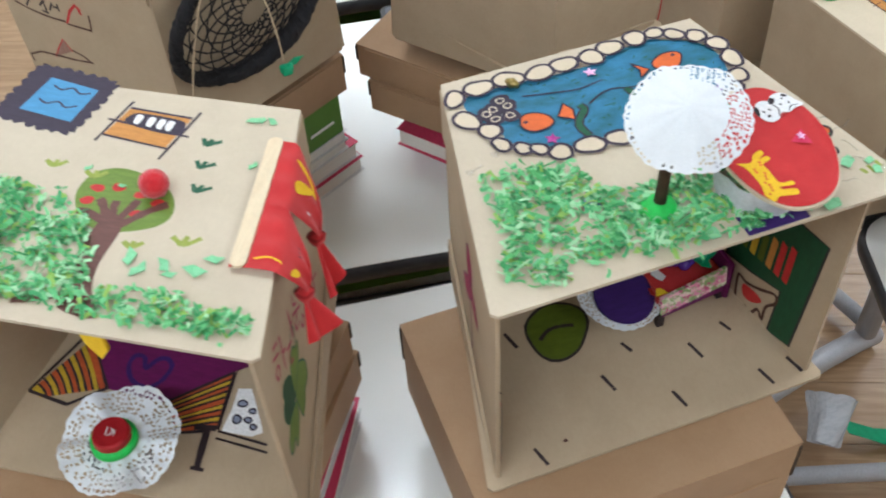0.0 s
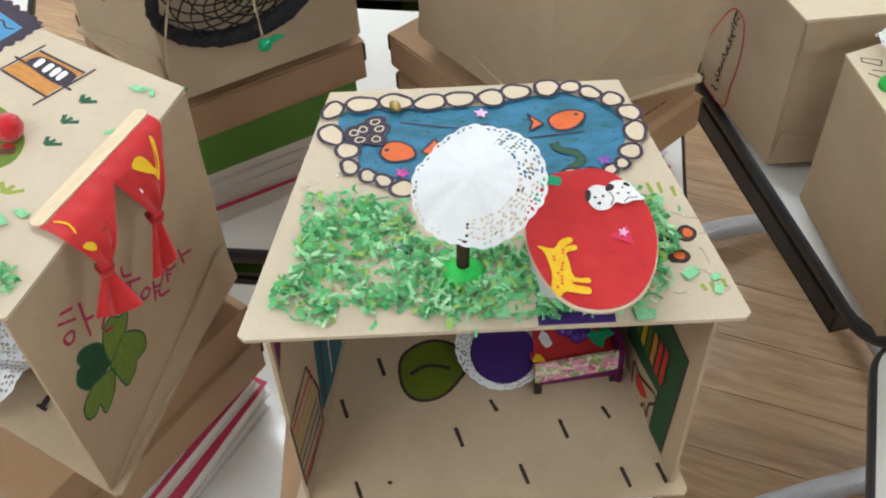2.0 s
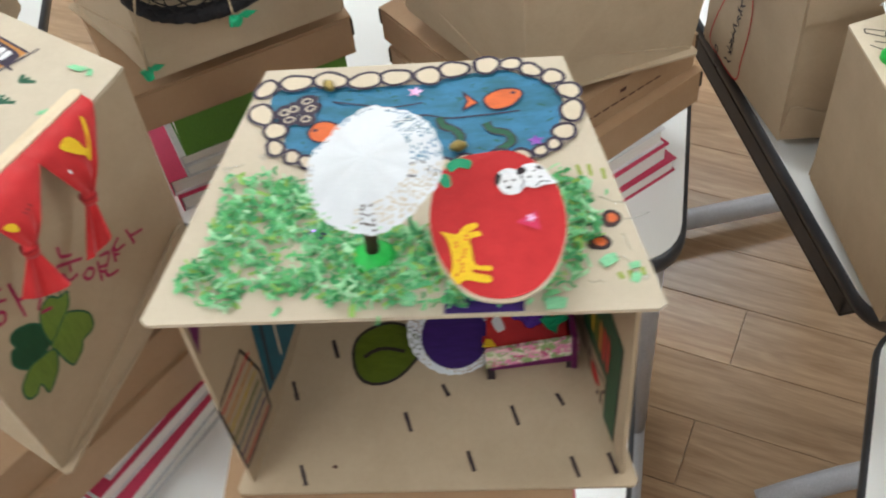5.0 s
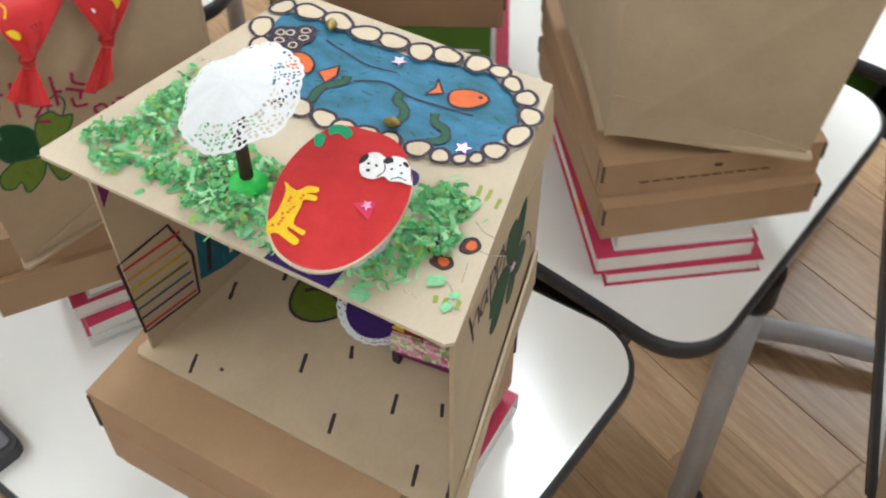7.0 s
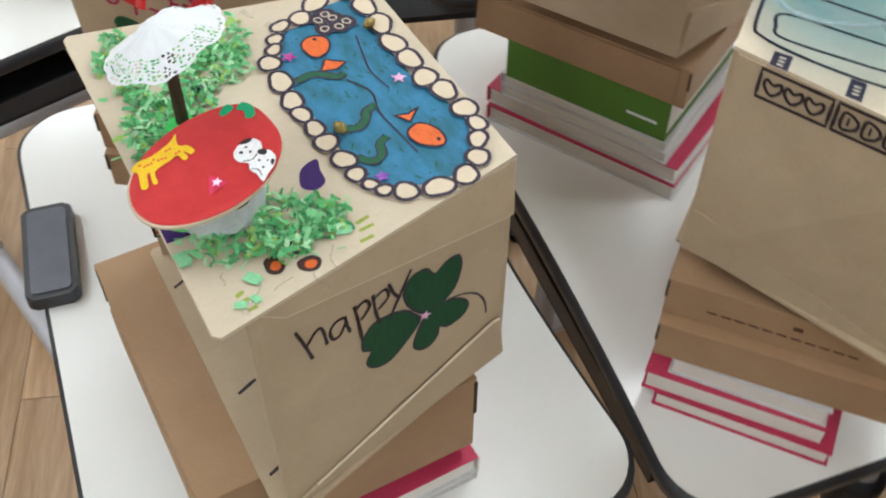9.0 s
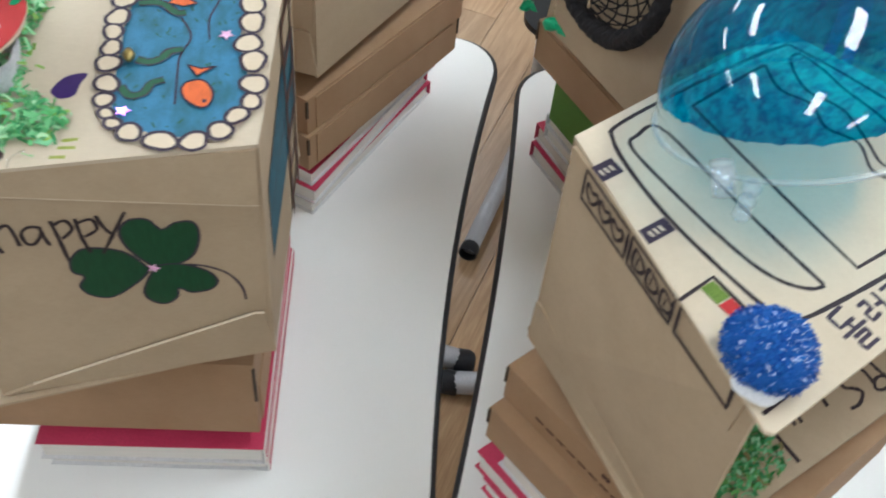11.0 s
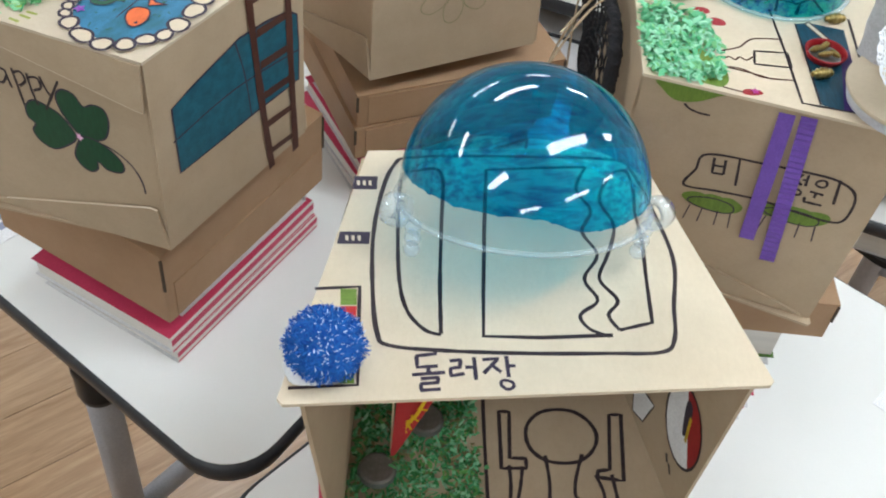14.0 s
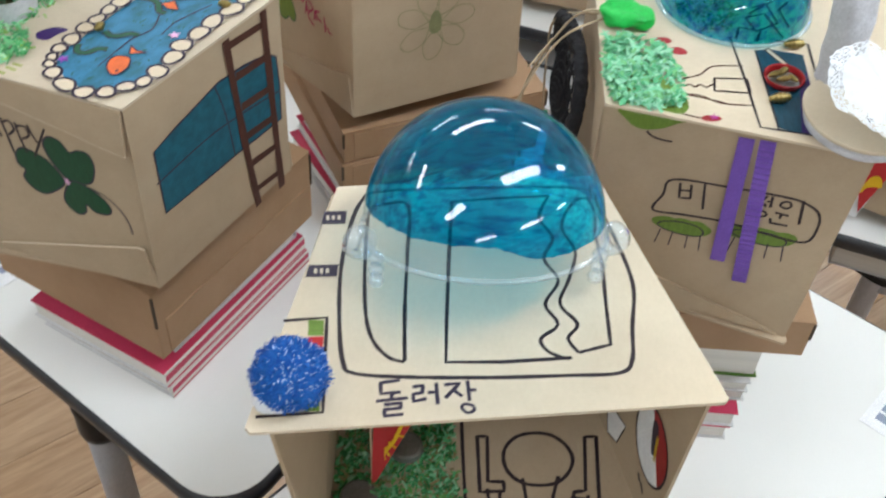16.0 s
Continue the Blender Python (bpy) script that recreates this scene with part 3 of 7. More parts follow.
def desk(x, y, z, turn, w=0.70, d=0.50, tray=(), r=0.065, group="white desks pushed together", bow=(0.0, 0.0), feet=None, legs=None, leg_y=-0.02, caps=True, drop=0.105, bar=(None, 0.30)):
    t = thing("school_desk", pose(x, y, 0, 0, 0, turn), "white laminate school desk with black edge and grey steel legs", "desk", group)
    part("desktop", prism(desk_outline(w - 0.008, d - 0.008, r, bow), 0.018, lambda u, v, h: Vector((u, v, z + h))), DESK_WHITE, t)
    bm = bmesh.new()
    prof = ((0.0, -0.001), (0.0045, -0.003), (0.0055, -0.012), (0.0045, -0.021), (0.0, -0.024), (-0.010, -0.024), (-0.010, -0.019))
    base = desk_outline(w - 0.008, d - 0.008, r, bow)
    rows = []
    for o, h in prof:
        k = Vector((1 + 2 * o / w, 1 + 2 * o / d, 0))
        rows.append([bm.verts.new((u * k[0], v * k[1], z + h)) for u, v in base])
    for a, b in zip(rows, rows[1:]):
        for i in range(len(base)):
            j = (i + 1) % len(base)
            bm.faces.new((a[i], a[j], b[j], b[i]))
    part("edge_band", bm, EDGE_BLACK, t, "black rubber edge", True)
    for side, lx in enumerate(legs or (-w / 2 + 0.042, w / 2 - 0.042)):
        fx, y0, y1 = feet[side] if feet else (lx, -d / 2 + 0.01, d / 2 - 0.03)
        leg = part("leg", tube([(lx, leg_y, z - 0.10), (fx, leg_y, 0.05)], 0.0195, 16), STEEL, t, smooth=True)
        part("upper_tube", tube([(lx, leg_y, z - 0.02), (lx, leg_y, z - 0.10)], 0.0155, 16), STEEL, leg, smooth=True)
        part("collar", lathe([(0.0198, -0.040), (0.0235, -0.040), (0.0255, -0.030), (0.0250, 0.000), (0.0262, 0.012), (0.0255, 0.022), (0.0160, 0.026)], 20, Matrix.Translation((lx, leg_y, z - 0.098))), TRAY_BLACK, leg, "black plastic collar", True)
        k = min(0.13, (y1 - y0) * 0.45)
        f = part("foot", tube([(fx, y0, 0.024), (fx, y0 + 0.4 * k, 0.035), (fx, y0 + k, 0.045), (fx, y1 - k, 0.045), (fx, y1 - 0.4 * k, 0.035), (fx, y1, 0.024)], 0.020, 12), STEEL, t, smooth=True)
        for ye, a in ((y0, 90), (y1, -90)) if caps else ():
            part("end_cap", lathe([(0.0212, -0.014), (0.0222, -0.010), (0.0222, 0.010), (0.018, 0.019), (0.009, 0.0225), (0, 0.023)], 16, pose(fx, ye, 0.0235, a, 0, 0)), TRAY_BLACK, f, "black rubber cap", True)
    part("crossbar", tube([((legs[0] if legs else -w / 2 + 0.042), leg_y if bar[0] is None else bar[0], bar[1]), ((legs[1] if legs else w / 2 - 0.042), leg_y if bar[0] is None else bar[0], bar[1])], 0.015, 10), STEEL, t, smooth=True)
    if tray:
        x0, x1, y0, y1, side = tray
        tb = part("book_tray", box_bm(x0, x1, y0, y1, z - drop, z - drop + 0.007, 0.002), TRAY_BLACK, t, "black plastic tray under the desktop")
        walls = {"s": (x0, x1, y0, y0 + 0.006), "n": (x0, x1, y1 - 0.006, y1), "w": (x0, x0 + 0.006, y0, y1), "e": (x1 - 0.006, x1, y0, y1)}
        for s, (a, b, c, e) in walls.items():
            part("tray_side", box_bm(a, b, c, e, z - drop + 0.006, z - drop + 0.033 if s == side else z - 0.026, 0.001), EDGE_BLACK, tb)
    return t


desk(-0.191, -0.003, 0.72, -7.5, w=0.70, d=0.461, bow=(0.022, 0.0), tray=(-0.26, 0.26, -0.215, 0.05, "s"), feet=((-0.352, -0.22, 0.255), (0.308, -0.22, 0.275)))
desk(-0.0838, 0.489, 0.72, -9.0, w=0.717, d=0.457, bow=(0.008, 0.013), feet=((-0.340, -0.272, 0.20), (0.330, -0.27, 0.02)), tray=(-0.26, 0.26, -0.212, 0.05, "s"), legs=(-0.316, 0.330), leg_y=-0.02, bar=(None, 0.66))
desk(0.594, 0.540, 0.675, -78, w=0.70, d=0.50, tray=(-0.21, 0.268, -0.236, 0.02, "s"), r=0.05, legs=(-0.36, 0.21), leg_y=0.135, feet=((-0.36, -0.34, 0.165), (0.21, -0.22, 0.165)), drop=0.085, caps=False, bar=(0.155, 0.045))
desk(0.648, -0.164, 0.675, -18, w=0.62, d=0.50, r=0.05, caps=False, bar=(0.258, 0.045))
desk(-0.84, 0.70, 0.70, -80, tray=(-0.25, -0.02, -0.03, 0.205, "n"), feet=((-0.30, -0.24, 0.0), (0.02, -0.24, 0.0)), legs=(-0.30, 0.02), leg_y=-0.12)
desk(-1.00, 0.02, 0.70, -80, tray=(-0.25, 0.28, -0.03, 0.238, "n"), legs=(-0.05, 0.30), leg_y=-0.12)
desk(0.12, 1.02, 0.70, -8, tray=(-0.27, 0.27, -0.242, 0.05, "s"), caps=False, legs=(-0.30, 0.10))


# ---- stacks of books and mailer boxes ----
def mailer(x, y, z, turn, w, d, h, label, marks=False, seam=0.0):
    t = thing("mailer_box", pose(x, y, z, 0, 0, turn), label, "cardboard box", "brown boxes stacked under the houses")
    b = part("body", box_bm(-w / 2, w / 2, -d / 2, d / 2, 0, h - 0.0018, 0.0012), MAILER, t)
    part("lid", box_bm(-w / 2 - 0.0006, w / 2 + 0.0006, -d / 2 - 0.0006, d / 2 + 0.0006, h - 0.0016, h, 0.0006), MAILER, t)
    for sx in (-1, 1):
        for sy in (-1, 1):
            # No real gap is cut: a solid dark strip gives the slit's shade.
            part("corner_slot", box_bm(sx * (w / 2) - 0.0012, sx * (w / 2) + 0.0012, sy * (d / 2) - 0.0012, sy * (d / 2) + 0.0012, h * 0.50, h * 0.94), MAILER_SLIT_SHADE, b, "dark strip painted as the shade inside a corner slit")
    for sy in (-1, 1):
        part("tuck_flap", box_bm(-w / 2 + 0.012, w / 2 - 0.012, sy * (d / 2 + 0.0008) - 0.0008, sy * (d / 2 + 0.0008) + 0.0008, 0.003, h * seam if seam else h - 0.003, 0.0005), MAILER, b)
    if marks:
        for k in range(11):
            y0 = 0.070 - k * 0.0118
            part("printed_line", box_bm(-w / 2 - 0.0010, -w / 2 - 0.0006, y0 - 0.0085, y0, h * 0.36, h * 0.36 + 0.0016), BROWN_INK, b, "small dark printed line")
        part("printed_dot", box_bm(-w / 2 - 0.0010, -w / 2 - 0.0006, -0.008, 0.000, h * 0.62, h * 0.62 + 0.0042, 0.0001), BROWN_INK, b, "small dark hole mark")
    return t


def textbook(x, y, z, turn, w, d, h, cover, label, spine="w"):
    t = thing("textbook", pose(x, y, z, 0, 0, turn), label, "book", "school books stacked under the boxes")
    part("page_block", box_bm(-w / 2 + 0.002, w / 2 - 0.003, -d / 2 + 0.003, d / 2 - 0.003, 0.0012, h - 0.0012), PAGES, t, "cream page edges")
    part("front_cover", box_bm(-w / 2, w / 2, -d / 2, d / 2, h - 0.0011, h, 0.0003), cover, t)
    part("back_cover", box_bm(-w / 2, w / 2, -d / 2, d / 2, 0, 0.0011, 0.0003), BOOK_GREY if cover is BOOK_PINK and spine != "p" else cover, t)
    if spine == "n":
        sp = part("spine", box_bm(-w / 2, w / 2, d / 2 - 0.0006, d / 2 + 0.0012, 0, h, 0.0004), PAGES, t, "white spine with crimson bands")
        for z0, z1 in ((0.50, 0.86), (0.10, 0.19)):
            part("spine_band", box_bm(-w / 2 + 0.0004, w / 2 - 0.0004, d / 2 + 0.0010, d / 2 + 0.0016, h * z0, h * z1), cover, sp, "crimson band")
    elif spine == "p":
        part("label", box_bm(w * 0.12, w * 0.20, -d / 2 + 0.0022, -d / 2 + 0.0027, h * 0.30, h * 0.66), YELLOW_FELT, t, "small yellow paper label")
    elif spine == "w":
        part("spine", box_bm(-w / 2 - 0.0012, -w / 2 + 0.0006, -d / 2, d / 2, 0, h, 0.0004), cover, t)
    else:
        sp = part("spine", box_bm(-w / 2, w / 2, -d / 2 - 0.0012, -d / 2 + 0.0006, 0, h, 0.0004), cover, t)
        part("writing_bar", box_bm(w * 0.26, w * 0.44, -d / 2 - 0.0017, -d / 2 - 0.0013, h * 0.36, h * 0.43), WHITE_PAPER, sp, "short white bar of tiny print")
    return t


LABELS = {"crimson_cover": "crimson softcover textbook lying in a pile", "green_cover": "thick green book with a solid green spine in a pile", "pale_cover": "pale grey softcover book lying in a pile"}


def stack(cx, cy, turn, top, mw, md, books, bx, by, bturn, marks=False, boxes=2, spine="w", low=(0.004, -0.003)):
    """One or two mailer boxes on a pile of books; books are (height, cover, width, depth, shift x, shift y, turn)."""
    z = 0.72
    for h, cover, w, d, sx, sy, a in books:
        textbook(bx + sx, by + sy, z, bturn + a, w, d, h, cover, LABELS[cover.name], "s" if cover is BOOK_GREEN else spine if cover is BOOK_PINK else "w")
        z += h + 0.0004
    half = (top - z) / boxes
    if boxes == 2:
        mailer(cx + low[0], cy + low[1], z + 0.0003, turn + 1.2, mw, md, half - 0.0006, "flat brown mailer box, lower one of two")
    mailer(cx, cy, z + half * (boxes - 1), turn, mw, md, half - 0.0004, "flat brown mailer box under the cardboard house", marks, 0.52 if spine == "n" else 0.0)


PB, GB, WB = BOOK_PINK, BOOK_GREEN, BOOK_GREY
stack(-0.028, -0.057, 0.0, 0.877, 0.254, 0.226, ((0.019, PB, 0.238, 0.184, 0, 0.004, 0), (0.024, PB, 0.240, 0.186, 0.004, 0.001, 0.4), (0.015, WB, 0.205, 0.150, -0.008, 0.012, -0.5)), -0.018, -0.036, 0, spine="n", boxes=1)
stack(-0.368, 0.055, 143 - 180, 0.881, 0.252, 0.235, ((0.018, PB, 0.235, 0.172, 0, 0, 0), (0.020, PB, 0.235, 0.172, 0.003, -0.002, 2), (0.018, PB, 0.235, 0.172, -0.004, 0.002, -1), (0.014, WB, 0.210, 0.150, 0.002, 0, 1)), -0.345, 0.062, -31)
stack(0.091, 0.420, 128.5, 0.875, 0.262, 0.214, ((0.019, PB, 0.235, 0.163, 0.014, -0.009, 0), (0.025, PB, 0.238, 0.166, 0.001, -0.014, 1), (0.022, WB, 0.206, 0.142, 0.015, -0.017, 0)), 0.092, 0.395, 307, True, spine="p", low=(0.007, -0.010))
stack(-0.2605, 0.452, 28, 0.897, 0.248, 0.217, ((0.021, PB, 0.240, 0.172, 0.004, -0.003, 0.5), (0.022, PB, 0.242, 0.172, 0, 0, 0), (0.016, WB, 0.206, 0.180, 0.001, 0.002, 1), (0.015, WB, 0.206, 0.182, 0.001, 0.002, 0), (0.052, GB, 0.195, 0.186, -0.001, 0.004, 1)), -0.241, 0.444, 26.5, boxes=1)


# ---- cardboard houses ----
HT, BK, FR, DP = 0.232, 0.101, 0.146, 0.214
SLOPE = math.atan2(FR - BK, DP)
CS, SN = math.cos(SLOPE), math.sin(SLOPE)


def roof_at(u, v, h):
    return Vector((u, v, HT + h))


def floor_at(u, v, h):
    return Vector((u, v, 0.029 + 0.1215 * v + h))


def floor_c(u, v, h):
    """The floor of the house that stands askew: it rises towards one side."""
    return Vector((u, v, 0.0444 + 0.1713 * u + 0.1003 * v + h))


def back_at(u, v, h):
    return Vector((u, h, v))


def right_at(u, v, h):
    return Vector((BK - 0.0015 - u * SN / CS * 0.9 + h * CS, u + h * SN, v))


def left_at(u, v, h):
    q = right_at(u, v, h)
    return Vector((-q[0], q[1], q[2]))


def inner_right_at(u, v, h):
    q = right_at(u, v, -0.0032 - h)
    return q


def inner_left_at(u, v, h):
    q = right_at(u, v, -0.0032 - h)
    return Vector((-q[0], q[1], q[2]))


def skewed(f):
    """The same surface for the house whose back edge was cut askew."""
    return lambda u, v, h: f(u, v, h) + Vector((0.007 * (1 + u / 0.2) - 0.12 * u * (1 - v / 0.229), 0, 0))


def house(x, y, z, turn, label, roof_mat=KRAFT_LIT_PALE, wall_mat=KRAFT, skew=False, lifted=(), front=-0.209, over=0.0):
    t = thing("cardboard_house", pose(x, y, z, 0, 0, turn), label, "cardboard house", "decorated cardboard houses in a ring")
    w = {"thing": t, "m": pose(x, y, z, 0, 0, turn)}
    rp = [(-BK - over, 0), (BK, 0), (FR, -DP + 0.004), (FR - 0.004, -DP), (-FR + 0.004 - over, -DP), (-FR - over, -DP + 0.004)]
    if skew:
        rp = [(-0.094, -0.009), (BK, 0), (0.149, -0.209), (0.146, -0.212), (-0.146, -0.224), (-0.149, -0.220)]
    left_f = skewed(left_at) if skew else left_at
    # Roof colour is paler than the walls: light from above painted in.
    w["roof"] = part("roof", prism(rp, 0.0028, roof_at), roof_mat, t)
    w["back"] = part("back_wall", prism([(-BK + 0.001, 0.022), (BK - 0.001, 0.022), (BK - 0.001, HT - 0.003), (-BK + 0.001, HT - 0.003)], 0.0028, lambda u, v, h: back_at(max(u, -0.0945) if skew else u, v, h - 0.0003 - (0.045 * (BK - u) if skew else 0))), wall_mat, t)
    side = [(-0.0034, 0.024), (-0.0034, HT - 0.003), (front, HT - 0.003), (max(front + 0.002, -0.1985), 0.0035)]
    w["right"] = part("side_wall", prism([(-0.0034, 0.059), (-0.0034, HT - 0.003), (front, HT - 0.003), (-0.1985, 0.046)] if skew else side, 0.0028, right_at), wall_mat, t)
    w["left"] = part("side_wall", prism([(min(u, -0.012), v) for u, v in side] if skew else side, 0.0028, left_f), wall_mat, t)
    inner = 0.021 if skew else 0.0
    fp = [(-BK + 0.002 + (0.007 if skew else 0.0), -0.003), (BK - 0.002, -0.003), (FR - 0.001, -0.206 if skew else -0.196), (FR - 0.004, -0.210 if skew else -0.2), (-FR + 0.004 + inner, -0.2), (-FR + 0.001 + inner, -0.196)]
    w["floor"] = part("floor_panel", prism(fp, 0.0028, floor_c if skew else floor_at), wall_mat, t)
    for s, f in (("right", right_at), ("left", left_f)):
        up = [(-0.012 if skew else -0.002, HT - 0.0032), (-0.013 if skew else -0.003, HT - 0.047), (-0.016 if skew else -0.012, HT - 0.046), (-0.172, HT - 0.018), (max(-0.200, front + 0.004), HT - 0.0032)]
        if skew and s == "left":
            up = [(-0.014, HT - 0.0032), (-0.017, 0.194), (-0.198, 0.188), (-0.202, HT - 0.0032)]
        def lift_up(u, v, h, f=f):
            return f(u, v, h + 0.0026 + (0.075 * (HT - v) if s in lifted else 0))
        part("top_flap", prism(up, 0.0022, lift_up), wall_mat, w[s])
        if s in lifted:
            rim = up[1:]
            # Pale strip: raw card, plus the highlight along the flap's free edge.
            part("cut_edge", prism(rim + [(u, v - 0.0007) for u, v in rim[::-1]], 0.0020, lift_up), KRAFT_LIT_PALE, w[s], "raw cut edge of a folded flap, paler for the light it catches")
        tuck = -0.009 if skew and s == "left" else 0.0
        low = [(0.0005 + tuck, 0.026), (-0.006 + tuck, 0.073), (-0.012 + tuck, 0.074), (-0.168, 0.018), (max(-0.19, front + 0.004), 0.009)]
        if skew and s == "left":
            low = [(-0.009, 0.026), (-0.011, 0.071), (-0.016, 0.072), (-0.190, 0.010), (-0.197, 0.0045)]

        def lift_low(u, v, h, f=f):
            return f(u, v, h + 0.0028 + (0.03 if s in lifted else 0.012) * max(0.0, v - 0.026 - 0.09 * u))
        part("bottom_flap", prism(low, 0.0024, lift_low), wall_mat, w[s])
        if s in lifted:
            rim = low[1:4]
            # Same pale strip below: raw card with the caught light in its colour.
            part("cut_edge", prism(rim + [(u, v + 0.0005) for u, v in rim[::-1]], 0.0020, lift_low), KRAFT_LIT_PALE, w[s], "raw cut edge of a folded flap, paler for the light it catches")
    return w


A = house(-0.2865, 0.138, 0.881, -33.1, "open-fronted cardboard house with a tree and fabric hanging from its roof", KRAFT_LIT_MID)
B = house(0.001, 0.075, 0.877, 0, "open-fronted cardboard house with a drawn goldfish pond on its roof", KRAFT_LIT_MID, lifted=("right",), front=-0.193)
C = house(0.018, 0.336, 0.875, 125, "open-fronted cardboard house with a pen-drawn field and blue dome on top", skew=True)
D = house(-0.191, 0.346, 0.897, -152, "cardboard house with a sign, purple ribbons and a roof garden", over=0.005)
E = house(0.404, 0.242, 0.676, 98, "plain-sided cardboard house with a pond and green clay on its roof")
F = house(0.338, 0.498, 0.676, 106, "plain cardboard house with handwriting and a red line on its side")
G = house(0.419, 0.006, 0.676, 78, "plain cardboard house standing at a desk's edge")
J = house(-0.80, 0.06, 0.7004, -75, "plain cardboard house on the next desk")
H = house(-0.606, 0.60, 0.7004, -90, "cardboard house with a red cloth flag at its wall")

floor_planks()


# ---- drawings on house B: pond, clover, window and ladder ----
STONES = [(-98, -21), (-98, -46), (-87, -62), (-85, -78), (-73, -87), (-63, -92), (-51, -100), (-30, -101), (-9, -102), (6, -102), (22, -100), (37, -99), (56, -96), (71, -95), (83, -91), (91, -86), (98, -75), (104, -56), (103, -37), (93, -23), (79, -15), (66, -8), (50, -8), (28, -11), (11, -16), (-11, -16), (-31, -18), (-55, -16), (-78, -17)]


def pond():
    d = Drawing(roof_at)
    k = len(STONES)
    inner = []
    for x, y in STONES:
        v = Vector((x - 5, y + 58))
        v *= 1 - 6 / v.length
        inner.append((v[0] + 5, v[1] - 58))
    d.fill(inner, BLUE_INK, True, 3)
    rnd = random.Random(5)
    for i in range(70):
        x, y = rnd.uniform(-70, 92), rnd.uniform(-88, -24)
        if inside(x, y, inner):
            d.line([(x, y), (x + rnd.uniform(-3, 5), y + rnd.uniform(-3, 3))], GREEN_INK, 1.0)
    d.lift += 0.03
    for pts in ([(-52, -36), (-30, -41), (-12, -44), (8, -41)], [(-13, -62), (6, -53), (25, -57), (42, -56), (71, -53)]):
        d.line(pts, NAVY_INK, 1.3)
    for pts in ([(-26, -92), (-28, -82), (-26, -75), (-18, -66), (-19, -60)], [(31, -83), (33, -75), (29, -68), (22, -64), (19, -56)], [(57, -88), (65, -81), (62, -73), (53, -70), (49, -63)]):
        d.line(pts, NAVY_INK, 6.6)
        d.lift += 0.03
        d.line(pts, GREEN_INK, 4.4)
    for body, tail, eye in (((-54, -65, 12.5, 9.0, -6), [(-38, -66), (-29, -54), (-25, -63), (-28, -73)], (-61, -63)),
                            ((60, -41, 12.5, 9.5, 14), [(44, -44), (34, -33), (37, -42), (34, -51)], (67, -36))):
        d.lift += 0.03
        d.fill(tail, ORANGE_INK, False)
        d.line(tail, NAVY_INK, 1.5, True, False)
        d.lift += 0.03
        d.blob(*body[:4], ORANGE_INK, body[4], NAVY_INK, 1.6, 24)
        d.lift += 0.03
        d.blob(*eye, 1.6, 1.5, NAVY_INK)
    for x, y in ((-79, -52), (-68, -52), (-77, -42), (-66, -42), (-69, -35), (-83, -45)):
        d.blob(x, y, 7.5, 6.5, NAVY_INK)
    d.lift += 0.03
    for x, y in ((-79, -52), (-68, -52), (-77, -42), (-66, -42), (-69, -35), (-83, -45)):
        d.blob(x, y, 3.0, 2.6, None, 0, KRAFT_LIT_PALE, 1.0)
    for i, (x, y) in enumerate(STONES):
        a, b = Vector(STONES[i - 1]), Vector(STONES[(i + 1) % k])
        half = min(max((b - a).length / 4.1, 5.0), 12.5)
        turn = math.degrees(math.atan2(b[1] - a[1], b[0] - a[0]))
        d.blob(x, y, half, min(half * 0.85, 8.2), KRAFT_LIT_PALE, turn, NAVY_INK, 2.5)
    d.done("pond_drawing", B["roof"], "felt-pen goldfish pond ringed with stones")
    for a, b in (((106, -112), (104, -103)), ((112, -113), (111, -103)), ((120, -116), (119, -107)), ((124, -193), (122, -188)), ((129, -194), (128, -187)), ((136, -191), (135, -185))):
        Drawing(roof_at).line([a, b], TUFT_INK, 2.6, False, False).done("grass_mark", B["roof"])
    for x, y, a, b, t in ((121, -148, 6.5, 5.0, 60), (113, -166, 6.0, 5.2, 20), (101, -160, 5.5, 4.5, 50), (107, -149, 5.0, 4.0, 30)):
        f = Drawing(roof_at)
        f.blob(x, y, a, b, BROWN_INK, t, BLACK_INK, 1.6)
        f.lift += 0.03
        f.blob(x + 0.6, y + 0.6, a * 0.55, b * 0.62, ORANGE_INK, t)
        f.done("wing_drawing", B["roof"], "brown and orange pen wing")
    for x, y, k, a in ((117, -180, 1.3, 40), (86, -209, 1.5, 10), (131, -193, 0.9, 70), (131, -184, 0.8, 20), (108, -121, 1.2, 80), (93, -116, 1.0, 150), (-104, -186, 1.2, 30), (5, -203, 1.3, 90)):
        m = pose(x * MM, y * MM, HT + 0.0013, 0, 0, a)
        part("paper_scrap", prism([(-0.004 * k, -0.0026 * k), (0.003 * k, -0.003 * k), (0.0046 * k, 0.001), (0.002, 0.0030 * k), (-0.0036 * k, 0.0024 * k)], 0.0005, lambda u, v, h: m @ Vector((u, v, h + 30 * u * u))), CLAY_MINT, B["roof"])
    Drawing(roof_at).fill([(25, -196), (69, -198), (69, -213), (25, -213)], VIOLET_INK, False).done("violet_patch", B["roof"])
    Drawing(roof_at).fill([(46, -110), (56, -112), (66, -113), (70, -119), (69, -124), (63, -128), (50, -122)], VIOLET_INK).done("violet_patch", B["roof"])
    Drawing(roof_at).blob(-52, -152, 7, 5, VIOLET_INK).done("violet_patch", B["roof"])
